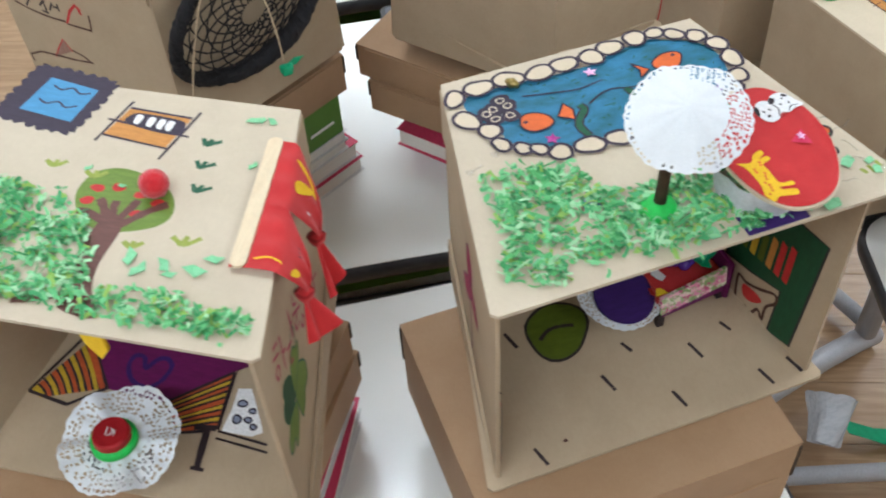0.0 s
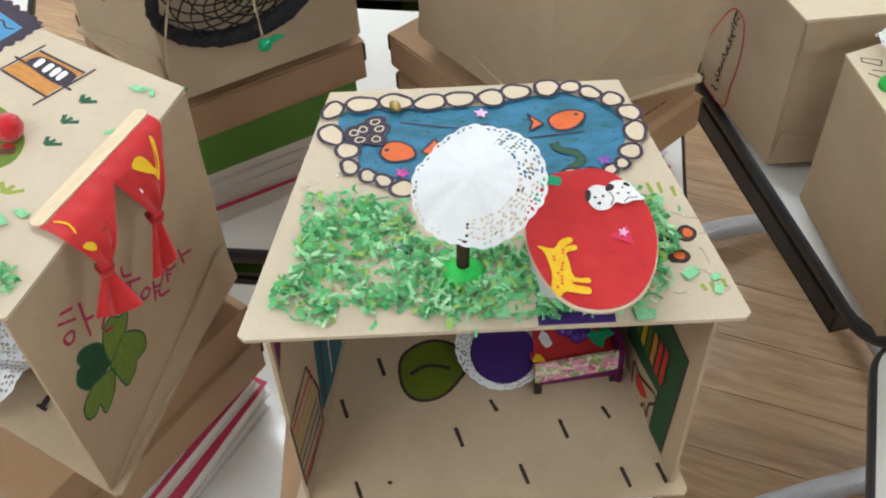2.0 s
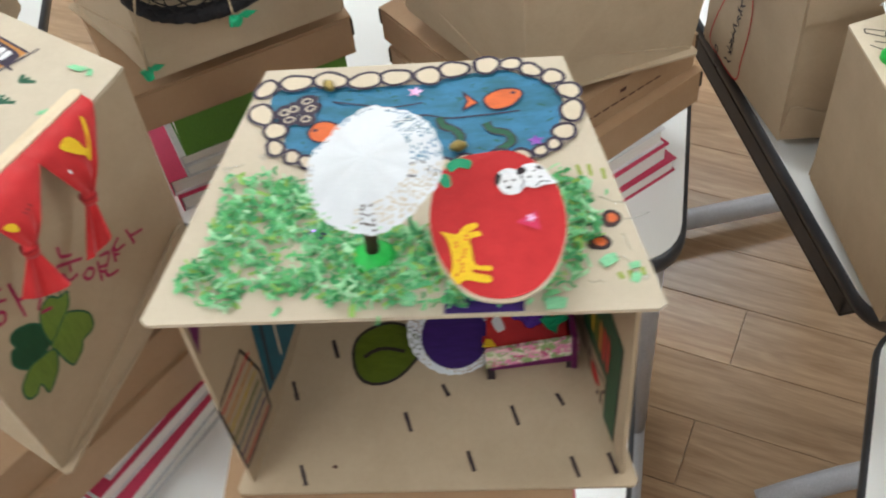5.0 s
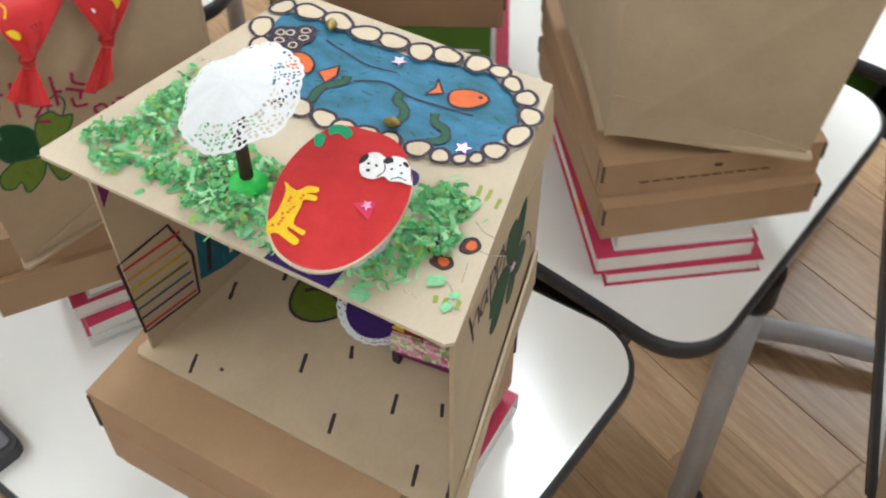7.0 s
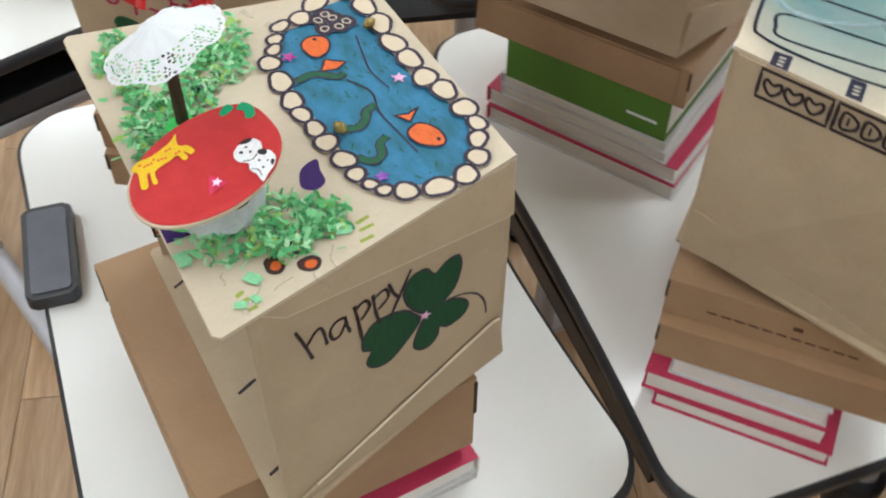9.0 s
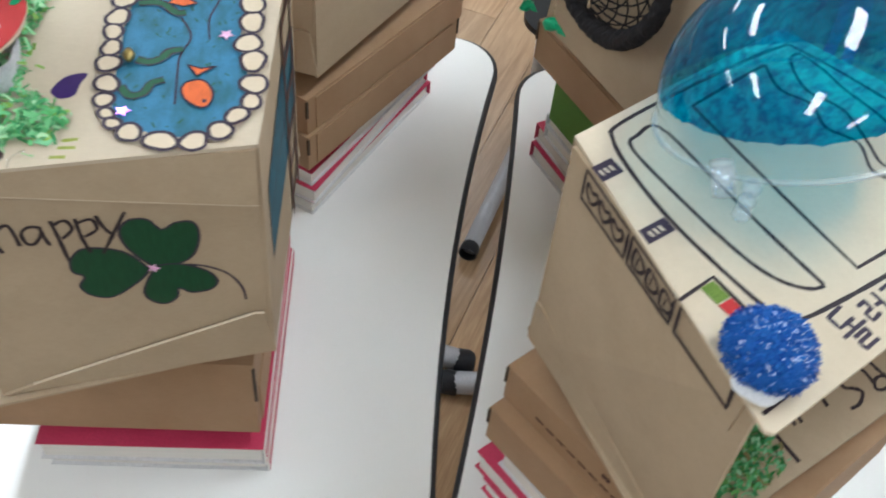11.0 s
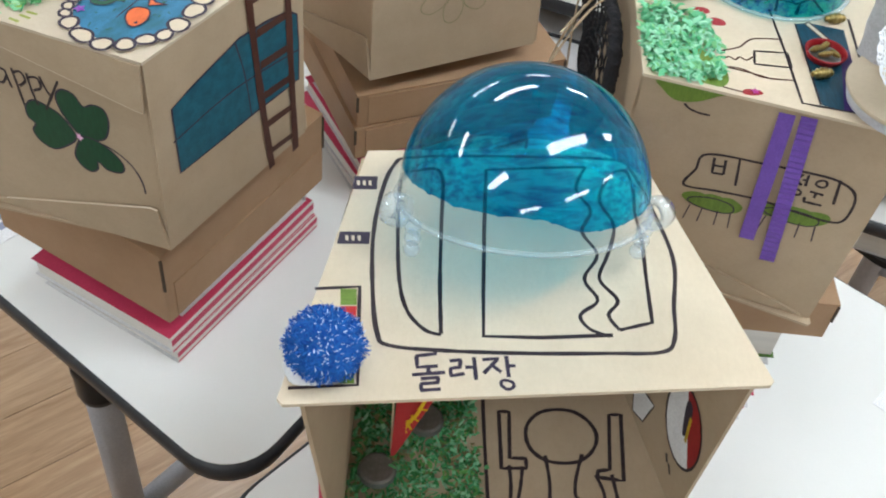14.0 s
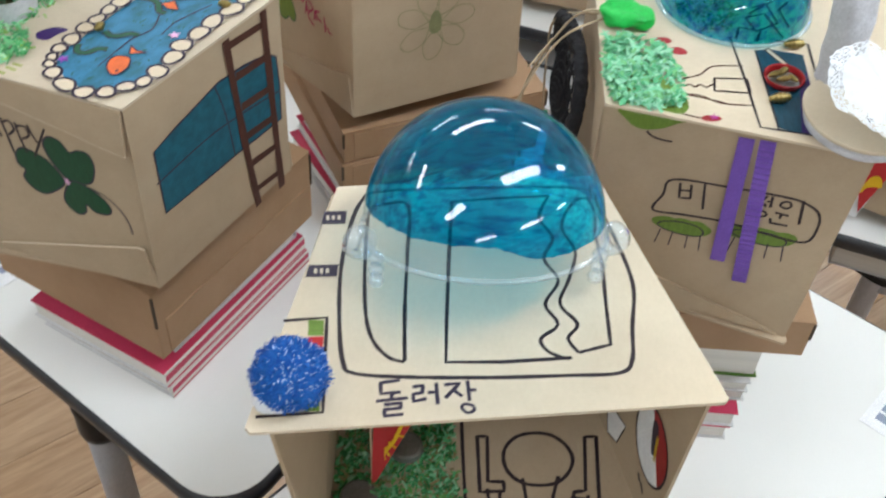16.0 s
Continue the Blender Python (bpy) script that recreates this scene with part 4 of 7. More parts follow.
    for x, y, m, r in ((-51, -86, SEQUIN_PINK, 5.5), (3, -31, SEQUIN_PALE, 5.2), (80, -82, SEQUIN_VIOLET, 5.2), (-53, -147, SEQUIN_VIOLET, 4.6)):
        part("star_sequin", star_bm(r * MM), m, B["roof"], "shiny star sequin", at=Matrix.Translation((x * MM, y * MM, HT + 0.0014)) @ pose(0, 0, 0, 0, 0, x * 3))
    for x, y, t in ((-55, -24, 30), (32, -87, 100)):
        part("gold_bead", lathe([(0, -0.006), (0.002, -0.005), (0.0042, 0), (0.002, 0.005), (0, 0.006)], 10, pose(x * MM, y * MM, HT + 0.0048, 90, 0, t)), GOLD, B["roof"], "small gold bell bead", True)


def house_b_walls():
    d = Drawing(lambda u, v, h: right_at(u, v, h))
    cx, cy = -72, 130
    for pts in ([(-75, 134), (-85, 150), (-88, 166), (-81, 176), (-70, 175), (-63, 165), (-54, 170), (-44, 169), (-41, 157), (-46, 139), (-56, 131), (-69, 131)],
                [(-77, 132), (-89, 148), (-110, 154), (-120, 145), (-121, 133), (-115, 127), (-119, 118), (-114, 108), (-101, 104), (-84, 116), (-76, 126)],
                [(-73, 126), (-81, 107), (-78, 96), (-69, 91), (-61, 97), (-59, 106), (-51, 100), (-38, 102), (-34, 111), (-41, 122), (-55, 130), (-67, 131)]):
        leaf = Drawing(right_at)
        leaf.fill(pts, DKGREEN_INK)
        leaf.line(pts, NAVY_INK, 1.7, True)
        leaf.done("clover_leaf_drawing", B["right"], "dark green clover leaf in felt pen")
    for u, v in ((8, 28), (-28, 4), (4, -22), (24, -12)):
        d.line([(cx, cy), (cx + 0.5 * u, cy + 0.55 * v), (cx + u, cy + v)], NAVY_INK, 0.9)
    d.line([(-69, 131), (-57, 130), (-41, 126), (-27, 116), (-19, 101), (-17, 86)], NAVY_INK, 1.8)
    d.done("clover_stem_drawing", B["right"], "dark pen veins and stem of a clover")
    part("star_sequin", star_bm(4.2 * MM), SEQUIN_PALE, B["right"], at=Matrix.Translation(right_at(cx * MM, cy * MM, 0.001)) @ pose(0, 0, 0, 90, 0, 90))
    w = Drawing(lambda u, v, h: right_at(u, v, h + 0.0002))
    for pts in ([(-166, 191), (-161, 174), (-157, 157)], [(-161, 171), (-152, 181), (-148, 178), (-146, 162)],
                [(-132, 177), (-138, 178), (-143, 173), (-142, 164), (-137, 163), (-132, 171)], [(-132, 178), (-131, 168), (-129, 160)],
                [(-125, 182), (-123, 165), (-121, 144)], [(-124, 178), (-117, 181), (-114, 173), (-121, 165)],
                [(-111, 182), (-110, 165), (-107, 150)], [(-110, 178), (-102, 180), (-100, 171), (-108, 165)],
                [(-99, 183), (-96, 172), (-91, 163)], [(-82, 184), (-91, 166), (-100, 148)]):
        w.line(pts, BLACK_INK, 2.5)
    w.done("lettering", B["right"], "the word happy in thin black pen")
    b = Drawing(back_at)
    win = [(77, 171), (50, 178), (20, 184), (-10, 190), (-45, 187), (-78, 180), (-90, 170), (-92, 135), (-91, 96), (-60, 97), (-24, 99), (20, 99), (76, 100)]
    b.fill(win, TEAL_INK, False)
    b.line(win, NAVY_INK, 2.2, True, False)
    b.line([(80, 137), (0, 142), (-92, 130)], NAVY_INK, 1.8)
    b.line([(-4, 190), (-14, 150), (-20, 99)], NAVY_INK, 1.8)
    b.done("window_drawing", B["back"], "teal felt-pen window")
    def wall(u, v, h):
        return back_at(u, v, h + 0.0006)
    for pts in ([(-24, 226), (-33, 120), (-45, 16)], [(-76, 228), (-79, 120), (-83, 12)]):
        Drawing(wall).line(pts, BROWN_INK, 9.0).done("ladder_rail_drawing", B["back"], "brown felt-pen ladder rail")
    for i in range(6):
        z = 38 + i * 36
        Drawing(wall).line([(-28 - (226 - z) * 0.09, z), (-78 - (226 - z) * 0.02, z - 4)], BROWN_INK, 8.0).done("ladder_rung_drawing", B["back"], "brown felt-pen ladder rung")
    o = Drawing(left_at)
    for t in (-40, 90, 200, 320):
        o.blob(-95 + 12 * math.cos(radians(t)), 120 + 20 * math.sin(radians(t)), 10, 20, PINK_INK, t - 90, PURPLE_INK, 1.5)
    o.line([(-95, 100), (-97, 60), (-94, 40)], PURPLE_INK, 3)
    o.done("flower_drawing", B["left"], "magenta felt-pen flower")


def house_b_inside():
    for x, y in ((-80, -84), (-109, -119), (-21, -147), (7, -122), (59, -144), (93, -132), (-97, -187), (26, -179), (101, -185), (128, -183)):
        s = 8 if (x, y) not in ((7, -122), (93, -132)) else 5
        Drawing(floor_at).line([(x - 2.5, y + s), (x + 2.5, y - s)], BLACK_INK, 3.0, False, False).done("pen_dash", B["floor"])
    Drawing(floor_at).blob(-74, -181, 1.8, 1.6, BROWN_INK).done("pen_dot", B["floor"])
    c = Drawing(floor_at)
    c.blob(-40, -88, 26, 27, OLIVE_INK, 0, BLACK_INK, 2.6, 26)
    c.line([(-57, -92), (-48, -86), (-38, -85), (-25, -88)], BLACK_INK, 3.2)
    c.done("cushion_drawing", B["floor"], "olive round cushion drawing")
    r = Drawing(inner_right_at)
    sh = [(-88, 51), (-84, 150), (-120, 146), (-153, 141), (-177, 141), (-174, 90), (-170, 15), (-146, 10), (-148, 62), (-116, 55)]
    r.fill(sh, DKGREEN_INK, False)
    r.line(sh, BLACK_INK, 2.2, True, False)
    r.done("bookcase_drawing", B["right"], "dark green felt-pen bookcase")
    for i, m in enumerate((OLIVE_INK, YELLOW_INK, OLIVE_INK, AMBER_INK, RED_INK, RED_INK)):
        x = -101 - i * 9.0
        k = Drawing(lambda u, v, h: inner_right_at(u, v, h + 0.0006))
        k.fill([(x, 76), (x - 6, 75), (x - 7, 99 + i * 3), (x - 1, 101 + i * 3)], m, False)
        k.done("book_drawing", B["right"], "coloured book spine drawing")
    a = Drawing(inner_right_at)
    pet = [(-107, 14), (-105, 41), (-114, 40), (-128, 45), (-144, 54), (-147, 46), (-139, 33), (-138, 16), (-132, 23), (-125, 10), (-119, 14), (-111, 10)]
    a.line(pet, BROWN_INK, 2.8, True)
    a.fill([(-112, 36), (-126, 38), (-134, 34), (-124, 24), (-114, 24)], RED_INK)
    a.done("pet_drawing", B["right"], "small reddish brown animal outline")
    e = Drawing(inner_left_at)
    e.line([(-150, 116), (-137, 72), (-140, 28), (-192, 30), (-195, 112)], BLACK_INK, 2.6, True, False)
    e.done("blind_frame_drawing", B["left"], "black felt-pen frame of a blind")
    for i, m in enumerate((RED_INK, AMBER_INK, YELLOW_INK, OLIVE_INK, TEAL_INK, VIOLET_INK, RED_INK)):
        z = 106 - i * 11.5
        Drawing(inner_left_at).line([(-142, z - 4), (-193, z - 2)], m, 2.6).done("blind_slat_drawing", B["left"], "coloured pen stripe")
    Drawing(inner_left_at).fill([(-189, 200), (-168, 200), (-190, 168)], PURPLE_INK, False).done("triangle_drawing", B["left"], "purple pen triangle")
    e = Drawing(inner_left_at)
    e.fill([(-60, 215), (-131, 215), (-128, 117), (-136, 40), (-110, 34), (-72, 37)], TEAL_INK, False)
    e.line([(-122, 214), (-116, 120), (-126, 42)], BLACK_INK, 4)
    e.line([(-100, 214), (-98, 120), (-104, 44)], KRAFT_LIT_PALE, 3)
    e.done("curtain_drawing", B["left"], "teal felt-pen curtain with dark and pale lines")
    # bed with a round doily headrest
    t = thing("toy_bed", B["m"] @ pose(0.066, -0.094, 0.029 - 0.0120), "toy bed with red cover and pink flowered trim on four legs", "toy bed")
    part("mattress", prism([(-0.030, 0.046), (0.033, 0.046), (0.037, -0.012), (-0.020, -0.018), (-0.029, -0.010)], 0.020, lambda u, v, h: Vector((u, v, 0.032 + h)), 0.003), RED_FELT, t)
    part("flowered_trim", prism([(-0.027, -0.0205), (0.042, -0.0125), (0.042, -0.0155), (-0.027, -0.0235)], 0.017, lambda u, v, h: Vector((u, v + 0.18 * (h + 0.02), 0.036 + h + 0.06 * u))), FLOWERED, t, "pink flowered paper trim")
    part("side_rail", prism([(-0.024, -0.0185), (0.040, -0.0115), (0.040, -0.0135), (-0.024, -0.0205)], 0.008, lambda u, v, h: Vector((u, v, 0.019 + h))), PURPLE_INK, t, "dark purple rail")
    part("headboard", prism([(0.033, 0.04), (0.037, 0.04), (0.041, -0.018), (0.037, -0.018)], 0.045, lambda u, v, h: Vector((u, v, 0.047 + h)), 0.002), PURPLE_INK, t)
    for x, y in ((-0.024, -0.017), (0.036, -0.009), (-0.031, 0.042), (0.030, 0.042)):
        part("leg", box_bm(x - 0.003, x + 0.003, y - 0.003, y + 0.003, -0.012 + y * 0.12 + 0.0095, 0.012), BLACK_INK, t)
    beads = random.Random(6)
    for i in range(9):
        b = bmesh.new()
        bmesh.ops.create_icosphere(b, subdivisions=2, radius=beads.uniform(0.0042, 0.0060), matrix=Matrix.Translation((0.004 + beads.uniform(-0.013, 0.014), 0.010 + beads.uniform(-0.008, 0.008), 0.0355 + beads.uniform(0.0, 0.003))))
        part("bead", b, BEAD_VIOLET, t, "glossy violet bead", True)
    part("leaf", prism([(0.014, 0.004), (0.018, 0.011), (0.024, 0.009), (0.027, 0.014), (0.033, 0.009), (0.036, 0.004), (0.028, 0.002), (0.026, -0.006), (0.019, -0.002)], 0.001, lambda u, v, h: Vector((u, v, 0.0365 + h + 40 * (u - 0.025) ** 2))), CLAY_TEAL, t, "green leaf cut-out")
    part("animal_patch", prism([(-0.022, 0.008), (-0.019, 0.015), (-0.015, 0.011), (-0.012, 0.001), (-0.017, -0.002), (-0.020, 0.002)], 0.001, lambda u, v, h: Vector((u, v, 0.0345 + h))), WHITE_PAPER, t, "white animal cut-out")
    part("duck_patch", prism([(-0.029, -0.012), (-0.026, -0.005), (-0.022, -0.006), (-0.019, -0.012)], 0.001, lambda u, v, h: Vector((u, v - 0.003, 0.0350 + h))), YELLOW_FELT, t, "yellow duck cut-out")
    k = thing("doily_table", B["m"] @ pose(0.016, -0.087, 0.0195), "round violet table top on a white lace doily", "toy table")
    part("doily", lace(0.036, 0.0, 0.001, 0.62), LACE, k, "white lace paper", at=pose(0, 0, 0.026, 16, 0, 0))
    part("top", lathe([(0, 0.0275), (0.025, 0.0272), (0.0255, 0.0262)], 30, pose(0, 0, 0.0006, 16, 0, 0)), VIOLET_INK, k)
    part("stand", tube([(0, 0, -0.003), (0, 0, 0.026)], 0.009, 12), GREY_PAPER, k)


pond()
house_b_walls()
house_b_inside()
shreds("paper_grass", roof_at, [[(-112, -104), (-70, -105), (-46, -122), (-39, -146), (15, -152), (38, -190), (37, -209), (-35, -206), (-54, -194), (-100, -205), (-127, -197), (-128, -186), (-115, -152)], [(18, -150), (60, -145), (60, -205), (30, -205)], [(95, -110), (109, -123), (112, -142), (115, -158), (105, -170), (98, -195), (84, -206), (62, -210), (62, -150), (70, -130), (82, -116)]], 2500, GRASS, B["m"], "bright green shredded paper lawn glued to the roof", (3.0, 9.5), seed=3, chips=0.26)


# ---- things on the roof of B ----
def doily_tree():
    t = thing("doily_tree", B["m"] @ pose(-0.016, -0.172, HT), "toy tree of white doily on brown stick in green clay", "toy tree")
    part("trunk", tube([(0, 0, 0.001), (0.001, 0, 0.045), (0.008, -0.002, 0.086)], [0.0042, 0.0038, 0.0036], 10), BARK, t, smooth=True)
    part("clay_base", lathe([(0, 0.009), (0.006, 0.0085), (0.011, 0.005), (0.0128, 0.0015), (0.0125, 0.0004), (0, 0.0004)], 22, wave=0.04, waves=3), CLAY, t, "bright green clay", True)
    part("crown", lace(0.0366, 0.014, 0.0020, 0.62, (140, 96)), LACE, t, "white lace paper doily", at=pose(0.0095, -0.0018, 0.0752, 11.5, -16, 15))


def felt_table():
    t = thing("felt_table", B["m"] @ pose(0.060, -0.175, HT), "oval red cloth table on a crumpled grey paper cup", "toy table")
    m = pose(-0.005, -0.003, 0.030, 13, 2, 0)
    part("cup", lathe([(0.0275, 0.0008), (0.0285, 0.008), (0.030, 0.016), (0.0305, 0.0225)], 36, Matrix.Translation((-0.007, -0.002, 0.0)), wave=0.05, waves=7), GREY_PAPER, t, "crumpled grey paper", True)
    rim = [(-36, -1), (-35, 15), (-30, 30), (-21, 40), (-6, 44), (10, 44), (22, 38), (33, 25), (38, 8), (38, -9), (33, -26), (24, -39), (12, -46), (-1, -47), (-14, -43), (-26, -31), (-33, -16)]
    pts = [(p[0] * MM, p[1] * MM) for p in curve_points(rim, True, 3)]
    top = part("tabletop", prism(pts, 0.0022, lambda u, v, h: m @ Vector((u, v, 0.006 + h))), KRAFT_LIT_PALE, t)
    part("red_cloth", prism([(u * 0.985, v * 0.985 + 0.001) for u, v in pts], 0.0008, lambda u, v, h: m @ Vector((u, v, 0.0069 + h + 0.0006 * math.sin(u * 160)))), RED_FELT, top, "red cloth cover")

    def on(u, v, h):
        return m @ Vector((u, v, 0.0078 + h))
    g = Drawing(on)
    g.fill([(-30, -6), (-26, -11), (-23, -24), (-24, -32), (-20, -38), (-16, -35), (-4, -37), (-3, -33), (-11, -31), (-12, -29), (-3, -30), (-3, -27), (-11, -26), (-13, -16), (-14, -11), (-8, -9), (-9, -6), (-15, -7), (-10, -4), (-11, -1), (-17, -3), (-21, -8)], YELLOW_FELT, True, 3)
    rnd = random.Random(2)
    for i in range(12):
        g.blob(-18.5 + rnd.uniform(-3, 3), -9 - i * 2.1, 0.9, 0.9, ORANGE_INK)
    g.done("giraffe_patch", top, "yellow spotted animal cut-out")
    g = Drawing(on)
    g.fill([(1, 24), (2, 30), (7, 33), (13, 32), (16, 35), (22, 36), (27, 33), (31, 27), (34, 23), (27, 22), (22, 20), (17, 21), (13, 17), (7, 16), (3, 19)], WHITE_PAPER)
    g.lift += 0.03
    g.blob(1.6, 26.0, 1.7, 4.0, BLACK_INK, -14)
    g.blob(14.5, 31.0, 3.2, 2.0, BLACK_INK, 35)
    g.blob(24.5, 33.0, 2.0, 1.2, BLACK_INK, -30)
    for x, y, r in ((5.6, 24.5, 0.9), (10.2, 25.2, 0.9), (7.6, 20.6, 1.2), (19, 27, 0.8), (25, 27, 0.8), (22, 31, 0.7)):
        g.blob(x, y, r, r * 0.9, BLACK_INK)
    g.line([(14, 28), (16, 24), (14, 19)], BLACK_INK, 0.7)
    g.line([(22, 21), (25, 24), (30, 24)], BLACK_INK, 0.6)
    g.done("dog_patch", top, "white spotted animal cut-out")
    g = Drawing(on)
    g.fill([(-27, 36), (-20, 40), (-13, 38), (-14, 33), (-20, 34), (-24, 31)], CLAY_TEAL)
    g.fill([(-31, 28), (-26, 30), (-24, 23), (-27, 21), (-30, 24)], CLAY_TEAL)
    g.done("leaf_patch", top, "green leaf cut-outs")
    part("sequin", star_bm(0.0032), SEQUIN_PALE, top, "pink star sequin", at=m @ Matrix.Translation((0.019, 0.001, 0.0085)))
    g = Drawing(on)
    g.fill([(11, -1), (22, 6), (24, -6)], PINK_FELT, False)
    g.done("triangle_patch", top)


def glue():
    """Dried hot-glue strings and blobs by the roof's edge."""
    for a, b in (((75, -125), (84, -128)), ((115, -132), (131, -137)), ((128, -150), (143, -146)), ((126, -161), (130, -172)), ((114, -197), (105, -193)), ((118, -175), (132, -186)), ((-92, -84), (-84, -76)), ((-76, -54), (-70, -46)), ((-112, -96), (-104, -90))):
        pts = [((a[0] + (b[0] - a[0]) * f) * MM, (a[1] + (b[1] - a[1]) * f) * MM + 0.0016 * math.sin(5 * f + a[0]), HT + 0.0006 + 0.0012 * math.sin(3.1 * f)) for f in (0, 0.25, 0.5, 0.75, 1)]
        part("glue_string", tube(curve_points(pts, False, 4), 0.0004, 6), GLUE, B["roof"], "clear dried glue string", True)
    for x, y, r in ((-92, -84, 3.2), (-70, -52, 2.4), (-114, -94, 3.0), (136, -192, 2.6)):
        part("glue_blob", lathe([(0, 0.0011), (0.6 * r * MM, 0.0009), (r * MM, 0.0001)], 14, Matrix.Translation((x * MM, y * MM, HT)), wave=0.15, waves=3), GLUE, B["roof"], "clear dried glue blob", True)


GLUE = film_plastic("clear_glue", (0.90, 0.90, 0.88), (0.97, 0.97, 0.96), 60)
doily_tree()
felt_table()
glue()


# ---- house A: roof garden, hanging cloth, painted floor ----
def house_a():
    d = Drawing(roof_at)
    rim = []
    cor = [(-106, 12), (-44, 1), (-54, -50), (-114, -42)]
    for i in range(4):
        a, b = Vector(cor[i]), Vector(cor[(i + 1) % 4])
        for s in range(28):
            p = a.lerp(b, s / 28)
            o = (p - Vector((-74, -21))).normalized()
            rim.append(tuple(p + o * (2.0 + 5.2 * abs(math.sin(math.pi * s / 4 + 0.4 * math.sin(s))) ** 0.7)))
    d.fill(rim, NAVY_INK, False)
    d.lift += 0.03
    d.fill([(-94, 2), (-52, -6), (-57, -42), (-101, -35)], SKY_INK, False)
    d.line([(-88, -6), (-80, -10), (-72, -7), (-64, -12), (-56, -10)], NAVY_INK, 1.7)
    d.line([(-92, -22), (-84, -26), (-76, -23), (-68, -28), (-60, -25)], NAVY_INK, 1.7)
    d.done("framed_pool_drawing", A["roof"], "blue pool drawing with a scalloped navy border")
    d = Drawing(roof_at)
    d.fill([(-20, -20), (28, -23), (21, -56), (-28, -50)], AMBER_INK, False)
    d.fill([(-17, -27), (-8, -24), (18, -26), (26, -30), (22, -42), (-16, -36)], NAVY_INK)
    d.lift += 0.03
    for x in (-9, 1, 9, 16):
        d.fill([(x - 3, -27 - x * 0.1), (x + 2, -28 - x * 0.1), (x + 1, -37 - x * 0.1), (x - 3, -35 - x * 0.1)], WHITE_PAPER)
    for a, b in (((-21, -13), (-31, -57)), ((-20, -20), (28, -23)), ((32, -16), (21, -67)), ((-28, -50), (23, -56)), ((-31, -34), (33, -42))):
        d.line([a, b], NAVY_INK, 2.0, False, False)
    d.done("bed_drawing", A["roof"], "amber and navy bed drawing")
    d = Drawing(roof_at)
    for x, y in ((48, -48), (52, -70), (58, -92)):
        d = Drawing(roof_at)
        for u, v in ((-4, 7), (3, 7), (10, 6)):
            d.line([(x, y), (x + u, y + v)], GREEN_INK, 3.2, False, False)
        d.done("arrow_drawing", A["roof"], "small dark green crow-foot strokes")
    d = Drawing(roof_at)
    d.blob(14, -108, 38, 26, LEAF_INK, -6, None, seg=30)
    for x, y in ((-8, -100), (6, -97), (24, -101), (-10, -112), (28, -118), (38, -106)):
        d.blob(x, y, 5, 3.6, RED_INK)
    d.lift += 0.03
    d.fill([(13, -200), (8, -182), (7, -166), (4, -149), (6, -132), (10, -124), (20, -126), (24, -134), (23, -150), (23, -166), (28, -184), (40, -203)], TRUNK_INK)
    for pts in ([(12, -130), (-2, -123), (-12, -122)], [(12, -130), (4, -116), (-2, -109)], [(15, -128), (11, -116), (10, -109)], [(17, -128), (22, -114), (24, -106)], [(20, -131), (34, -115), (45, -106)]):
        d.line(pts, TRUNK_INK, 6)
    d.line([(10, -190), (-4, -196), (-18, -200)], TRUNK_INK, 5)
    d.done("tree_drawing", A["roof"], "apple tree in green and brown pen")
    for x, y, k in ((68, -138, 1.0), (-16, -91, 0.8), (-48, -86, 0.8), (36, -146, 0.7)):
        d = Drawing(roof_at)
        for pts in ([(x - 9 * k, y + 6 * k), (x, y)], [(x, y), (x + 1 * k, y + 8 * k)], [(x, y), (x + 5 * k, y + 3 * k), (x + 10 * k, y + 8 * k)]):
            d.line(pts, TUFT_INK, 3.6, False, False)
        d.done("grass_tuft_drawing", A["roof"], "pale yellow-green grass tuft in felt pen")
    d = Drawing(right_at)
    for pts in ([(-173, 185), (-162, 179)], [(-178, 180), (-163, 169)], [(-172, 166), (-169, 162), (-172, 157), (-177, 159), (-178, 166), (-172, 166)], [(-156, 177), (-158, 144)], [(-157, 160), (-149, 155)],
                [(-147, 150), (-133, 142)], [(-148, 138), (-139, 147)], [(-147, 134), (-138, 129)], [(-128, 168), (-129, 140)], [(-129, 154), (-123, 151)], [(-112, 164), (-113, 155), (-105, 148)], [(-120, 152), (-99, 137)], [(-110, 145), (-112, 137)], [(-118, 142), (-117, 133), (-108, 130)],
                [(-98, 125), (-95, 120), (-98, 116), (-103, 118), (-104, 124), (-98, 125)], [(-89, 122), (-93, 104)], [(-90, 116), (-84, 112)], [(-91, 112), (-85, 107)],
                [(-86, 124), (-77, 118), (-85, 110)], [(-73, 119), (-75, 105)], [(-74, 112), (-69, 108)], [(-87, 108), (-86, 102), (-76, 97)],
                [(-64, 121), (-71, 118), (-70, 113), (-61, 110)], [(-55, 120), (-53, 102)], [(-54, 111), (-41, 105)]):
        d.line(pts, PINK_INK, 2.6)
    d.done("handwriting", A["right"], "unreadable magenta handwriting")["kind"] = "stuff"
    d = Drawing(right_at)
